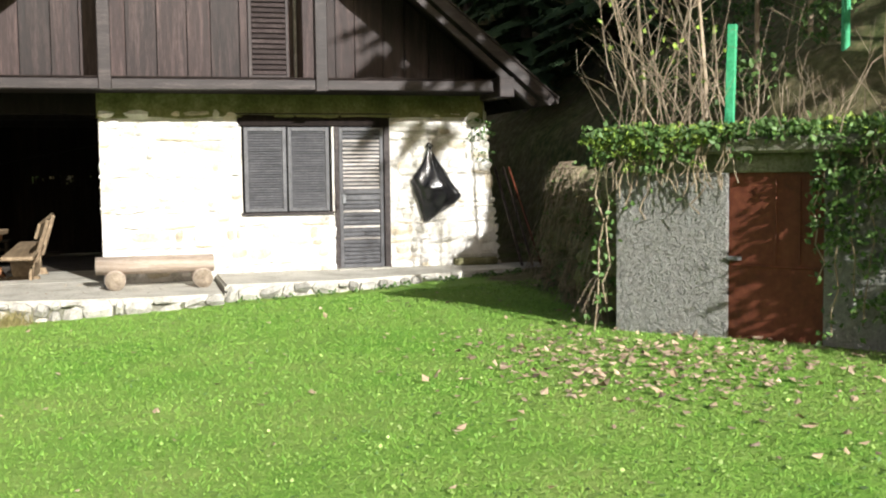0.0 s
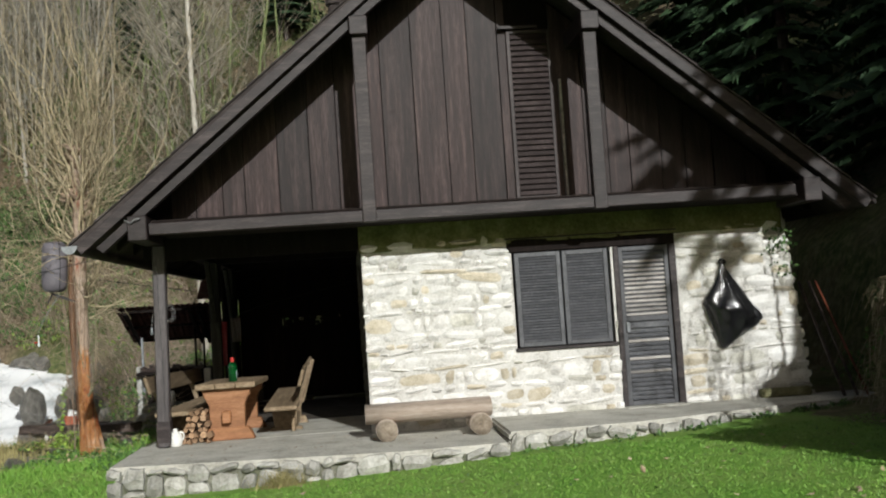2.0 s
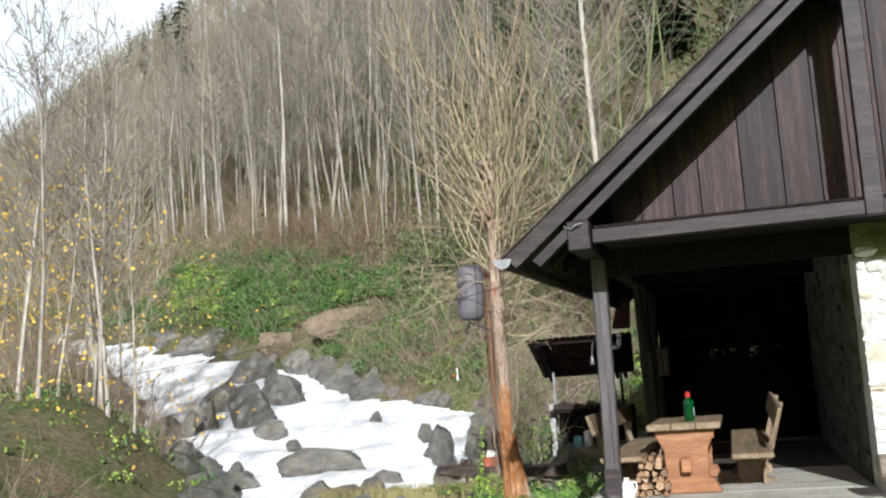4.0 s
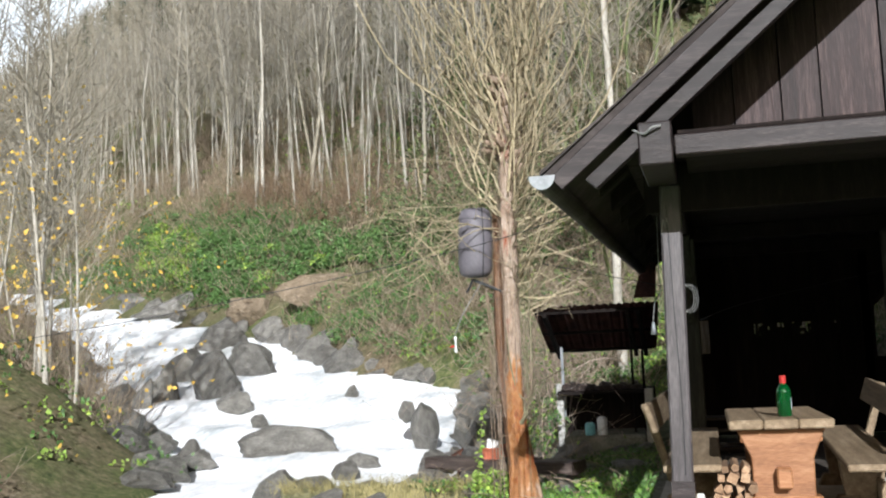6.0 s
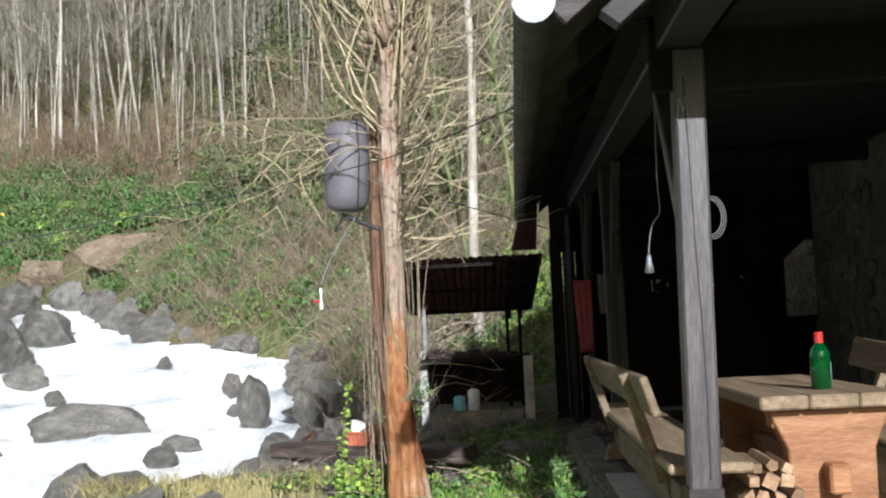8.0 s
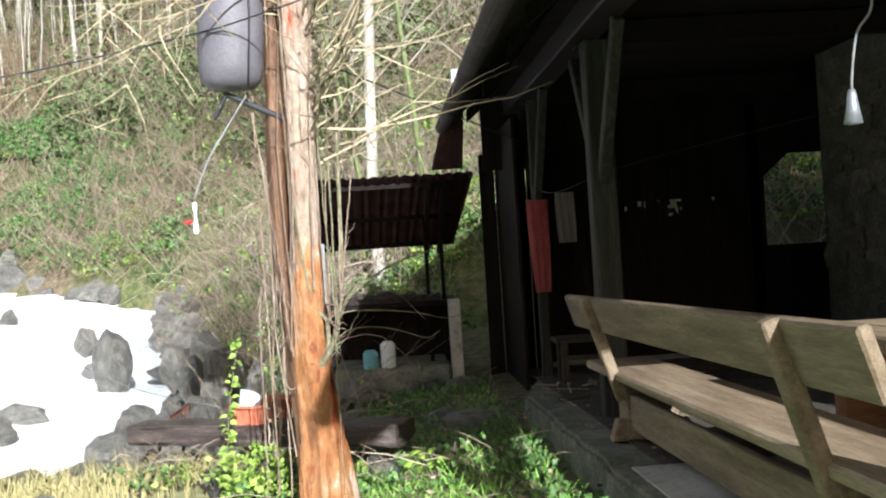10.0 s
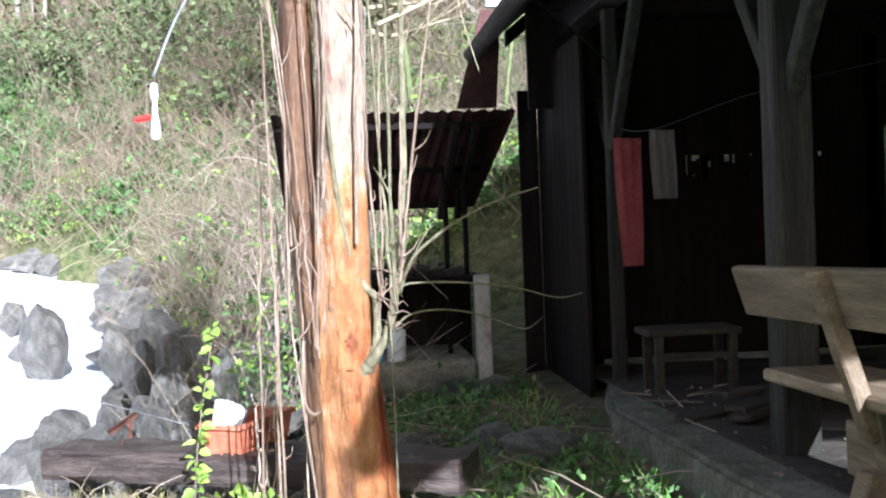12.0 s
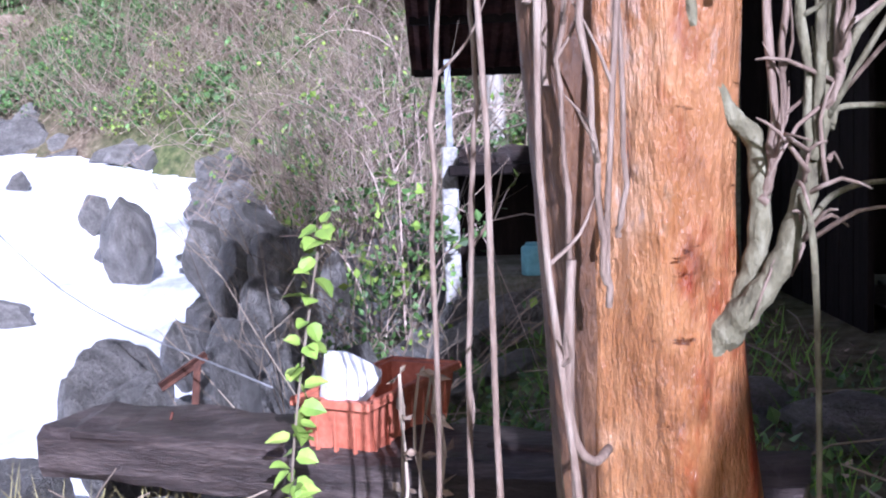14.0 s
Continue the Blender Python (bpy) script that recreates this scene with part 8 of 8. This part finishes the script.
        bush(ivy, *p, 0.09, 10, 0.05)
    # weeds along the terrace foot
    for k in range(26):
        x = rng.uniform(0.9, 4.6)
        y = float(np.interp(x, [0.8, 2.1, 3.2, 4.6], [12.22, 12.2, 12.5, 12.9])) - 0.06
        bush(ivy, x, y, land_at(x, y), 0.07, 12, 0.05)
    stuff("ivy", ivy, M_LEAF, "dark green ivy and bramble leaves over the banks", "ivy")
    stuff("yellowing_leaves", yel, M_YELLEAF, "yellow-green leaves of shrubs and climbers", "shrubs")
    stuff("autumn_leaves", gold, M_GOLD, "golden leaves still hanging on the thin trees", "leaves")
    stuff("evergreen_shrubs", shrub, M_SHRUB, "dark green shrubs over the slope behind the hut", "shrubs")
    stuff("bracken", rust, M_BRACKEN, "rust-brown bracken and bramble below the alder poles", "bracken")
    stuff("bramble_canes", canes, M_CANE, "arching pale pinkish bramble canes on the bank", "brambles")
    stuff("brush", brush, M_BRUSH, "dry brown brushwood and bare stems on the slopes", "brushwood")
    # dead leaves on the lawn and the slope
    for k in range(1150):
        if k < 900:
            y = rng.gauss(6.6, 0.9)
            x = 3.2 + 0.12 * (7 - y) + rng.gauss(0.0, 0.6)
        else:
            x, y = rng.uniform(-3.5, 5.0), rng.uniform(1.5, 12.0)
        if x > 4.6:
            continue
        dead.leaf((x, y, land_at(x, y) + 0.025), rng.uniform(0.025, 0.085), rng, 0.75, 0.75)
    for k in range(420):
        x, y = rng.uniform(-5.2, -3.2), rng.uniform(16.5, 22.3)
        dead.leaf((x, y, land_at(x, y) + 0.04), rng.uniform(0.03, 0.07), rng, 0.7, 0.7)
    for k in range(90):
        x, y = rng.uniform(-3.1, -2.5), rng.uniform(16.8, 20.6)
        dead.leaf((x, y, 0.372 - 0.0253 * (y - 14.3)), rng.uniform(0.02, 0.05), rng, 0.7, 0.7)
    for k in range(70):
        x, y = rng.uniform(-3.0, 0.6), rng.uniform(12.5, 13.9)
        dead.leaf((x, y, 0.366), rng.uniform(0.02, 0.055), rng, 0.8, 0.7)
    stuff("fallen_leaves", dead, M_DEADLEAF, "brown fallen leaves scattered on the lawn", "leaves")


undergrowth()


# unseen bush, added so that its shadow falls on the cellar door
def door_shade():
    rng = random.Random(404)
    h = thing("holly_bush", "unseen dense dark evergreen bush added to shade the cellar door", "bush")
    s, c = Sheet(), Sheet()
    for k in range(9):
        p = Vector((5.6 + rng.gauss(0, 0.15), 4.6 + rng.gauss(0, 0.15), 0.3))
        e = Vector((5.6 + rng.gauss(0, 0.5), 4.6 + rng.gauss(0, 0.5), rng.uniform(1.8, 3.0)))
        s.tube([p, p.lerp(e, 0.5) + Vector((0, 0, 0.15)), e], [0.03, 0.02, 0.008], 5)
    for k in range(5200):
        d = Vector((rng.gauss(0, 1), rng.gauss(0, 1), rng.gauss(0, 1))).normalized() * rng.uniform(0.35, 1) ** 0.5
        wob = 1 + 0.2 * math.sin(5 * d.x + 3 * d.z) * math.sin(4 * d.y)
        c.leaf((5.65 + d.x * 0.95 * wob, 4.6 + d.y * 0.8 * wob, 1.75 + d.z * 1.4 * wob), rng.uniform(0.06, 0.1), rng)
    linked("stem", s.mesh("stem"), M_BARK, h)
    linked("crown", c.mesh("crown"), M_LEAF, h)


door_shade()


def lawn():
    rng = random.Random(303)
    g, dry = Sheet(), Sheet()
    n = 0
    while n < 170000:
        y = 1.2 + 11.4 * rng.random() ** 1.3
        x = rng.uniform(-8.0, 5.0)
        if abs(x + 0.3) > y * 0.75 + 1.0 or y > 12.0 + (0.5 if x < -3.2 else 0) + 0.0 * x:
            continue
        g.blade((x, y, land_at(x, y) - 0.005), rng.uniform(0.012, 0.03), 0.0034 + 0.0003 * y, rng, 0.95)
        n += 1
    for k in range(15000):
        x, y = rng.uniform(-7.8, -3.3), rng.uniform(12.4, 18.4)
        g.blade((x, y, land_at(x, y) - 0.005), rng.uniform(0.02, 0.07), 0.0075, rng, 0.9)
    for k in range(500):
        a, r = rng.uniform(0, 6.283), abs(rng.gauss(0, 0.14))
        x, y = -1.45 + r * math.cos(a), 12.05 + 0.3 * r * math.sin(a)
        dry.blade((x, y, land_at(x, y)), rng.uniform(0.08, 0.2), 0.004, rng, 0.6)
    for k in range(1100):
        x, y = rng.uniform(-7.9, -5.3), 19.05 + rng.gauss(0, 0.14)
        dry.blade((x, y, -0.1 + rng.uniform(0, 0.08)), rng.uniform(0.08, 0.2), 0.005, rng, 0.8)
    for k in range(420):
        x, z = rng.gauss(-6.4, 0.4), 0.0 + rng.gauss(0, 0.03)
        p = Vector((x, 18.95 - 0.03 * rng.random(), z))
        dry.tube([p, p + Vector((rng.gauss(0, 0.01), -0.03, -0.06)), p + Vector((rng.gauss(0, 0.02), -0.03, -rng.uniform(0.12, 0.34)))], [0.004, 0.0035, 0.002], 3)
    for k in range(3500):
        x, y = rng.uniform(-6.0, -3.3), rng.uniform(15, 22)
        g.blade((x, y, land_at(x, y)), rng.uniform(0.05, 0.16), 0.005, rng, 0.6)
    c = Sheet()
    for k in range(9000):
        y = 1.2 + 10.8 * rng.random() ** 1.2
        x = rng.uniform(-0.3 - y * 0.75, min(4.8, y * 0.75))
        if bumps(x, y, 1.1, 0.7) + 0.6 * bumps(x, y, 3.1) < rng.uniform(-0.9, 1.1):
            continue
        c.leaf((x, y, land_at(x, y) + rng.uniform(0.006, 0.022)), rng.uniform(0.012, 0.03), rng, 0.7, 0.9)
    weeds = Sheet()
    for k in range(7000):
        y = 1.2 + 10.8 * rng.random() ** 1.2
        x = rng.uniform(-0.3 - y * 0.75, min(4.8, y * 0.75))
        if bumps(x, y, 0.8, 2.1) + 0.7 * bumps(x, y, 2.3, 1.0) + 0.5 * bumps(x, y, 6.1) < rng.uniform(-0.5, 1.2):
            continue
        weeds.leaf((x, y, land_at(x, y) + rng.uniform(0.008, 0.02)), rng.uniform(0.018, 0.05), rng, 0.75, 0.5)
    stuff("lawn_weeds", weeds, M_LEAF, "dark green broad-leaved weeds in the lawn", "weeds")
    stuff("clover", c, M_CLOVER, "pale clover leaves among the lawn grass", "clover")
    stuff("grass", g, M_GRASS, "short bright green lawn grass", "grass")
    stuff("dry_grass", dry, M_SEDGE, "dry straw-coloured grass tufts", "grass")


lawn()
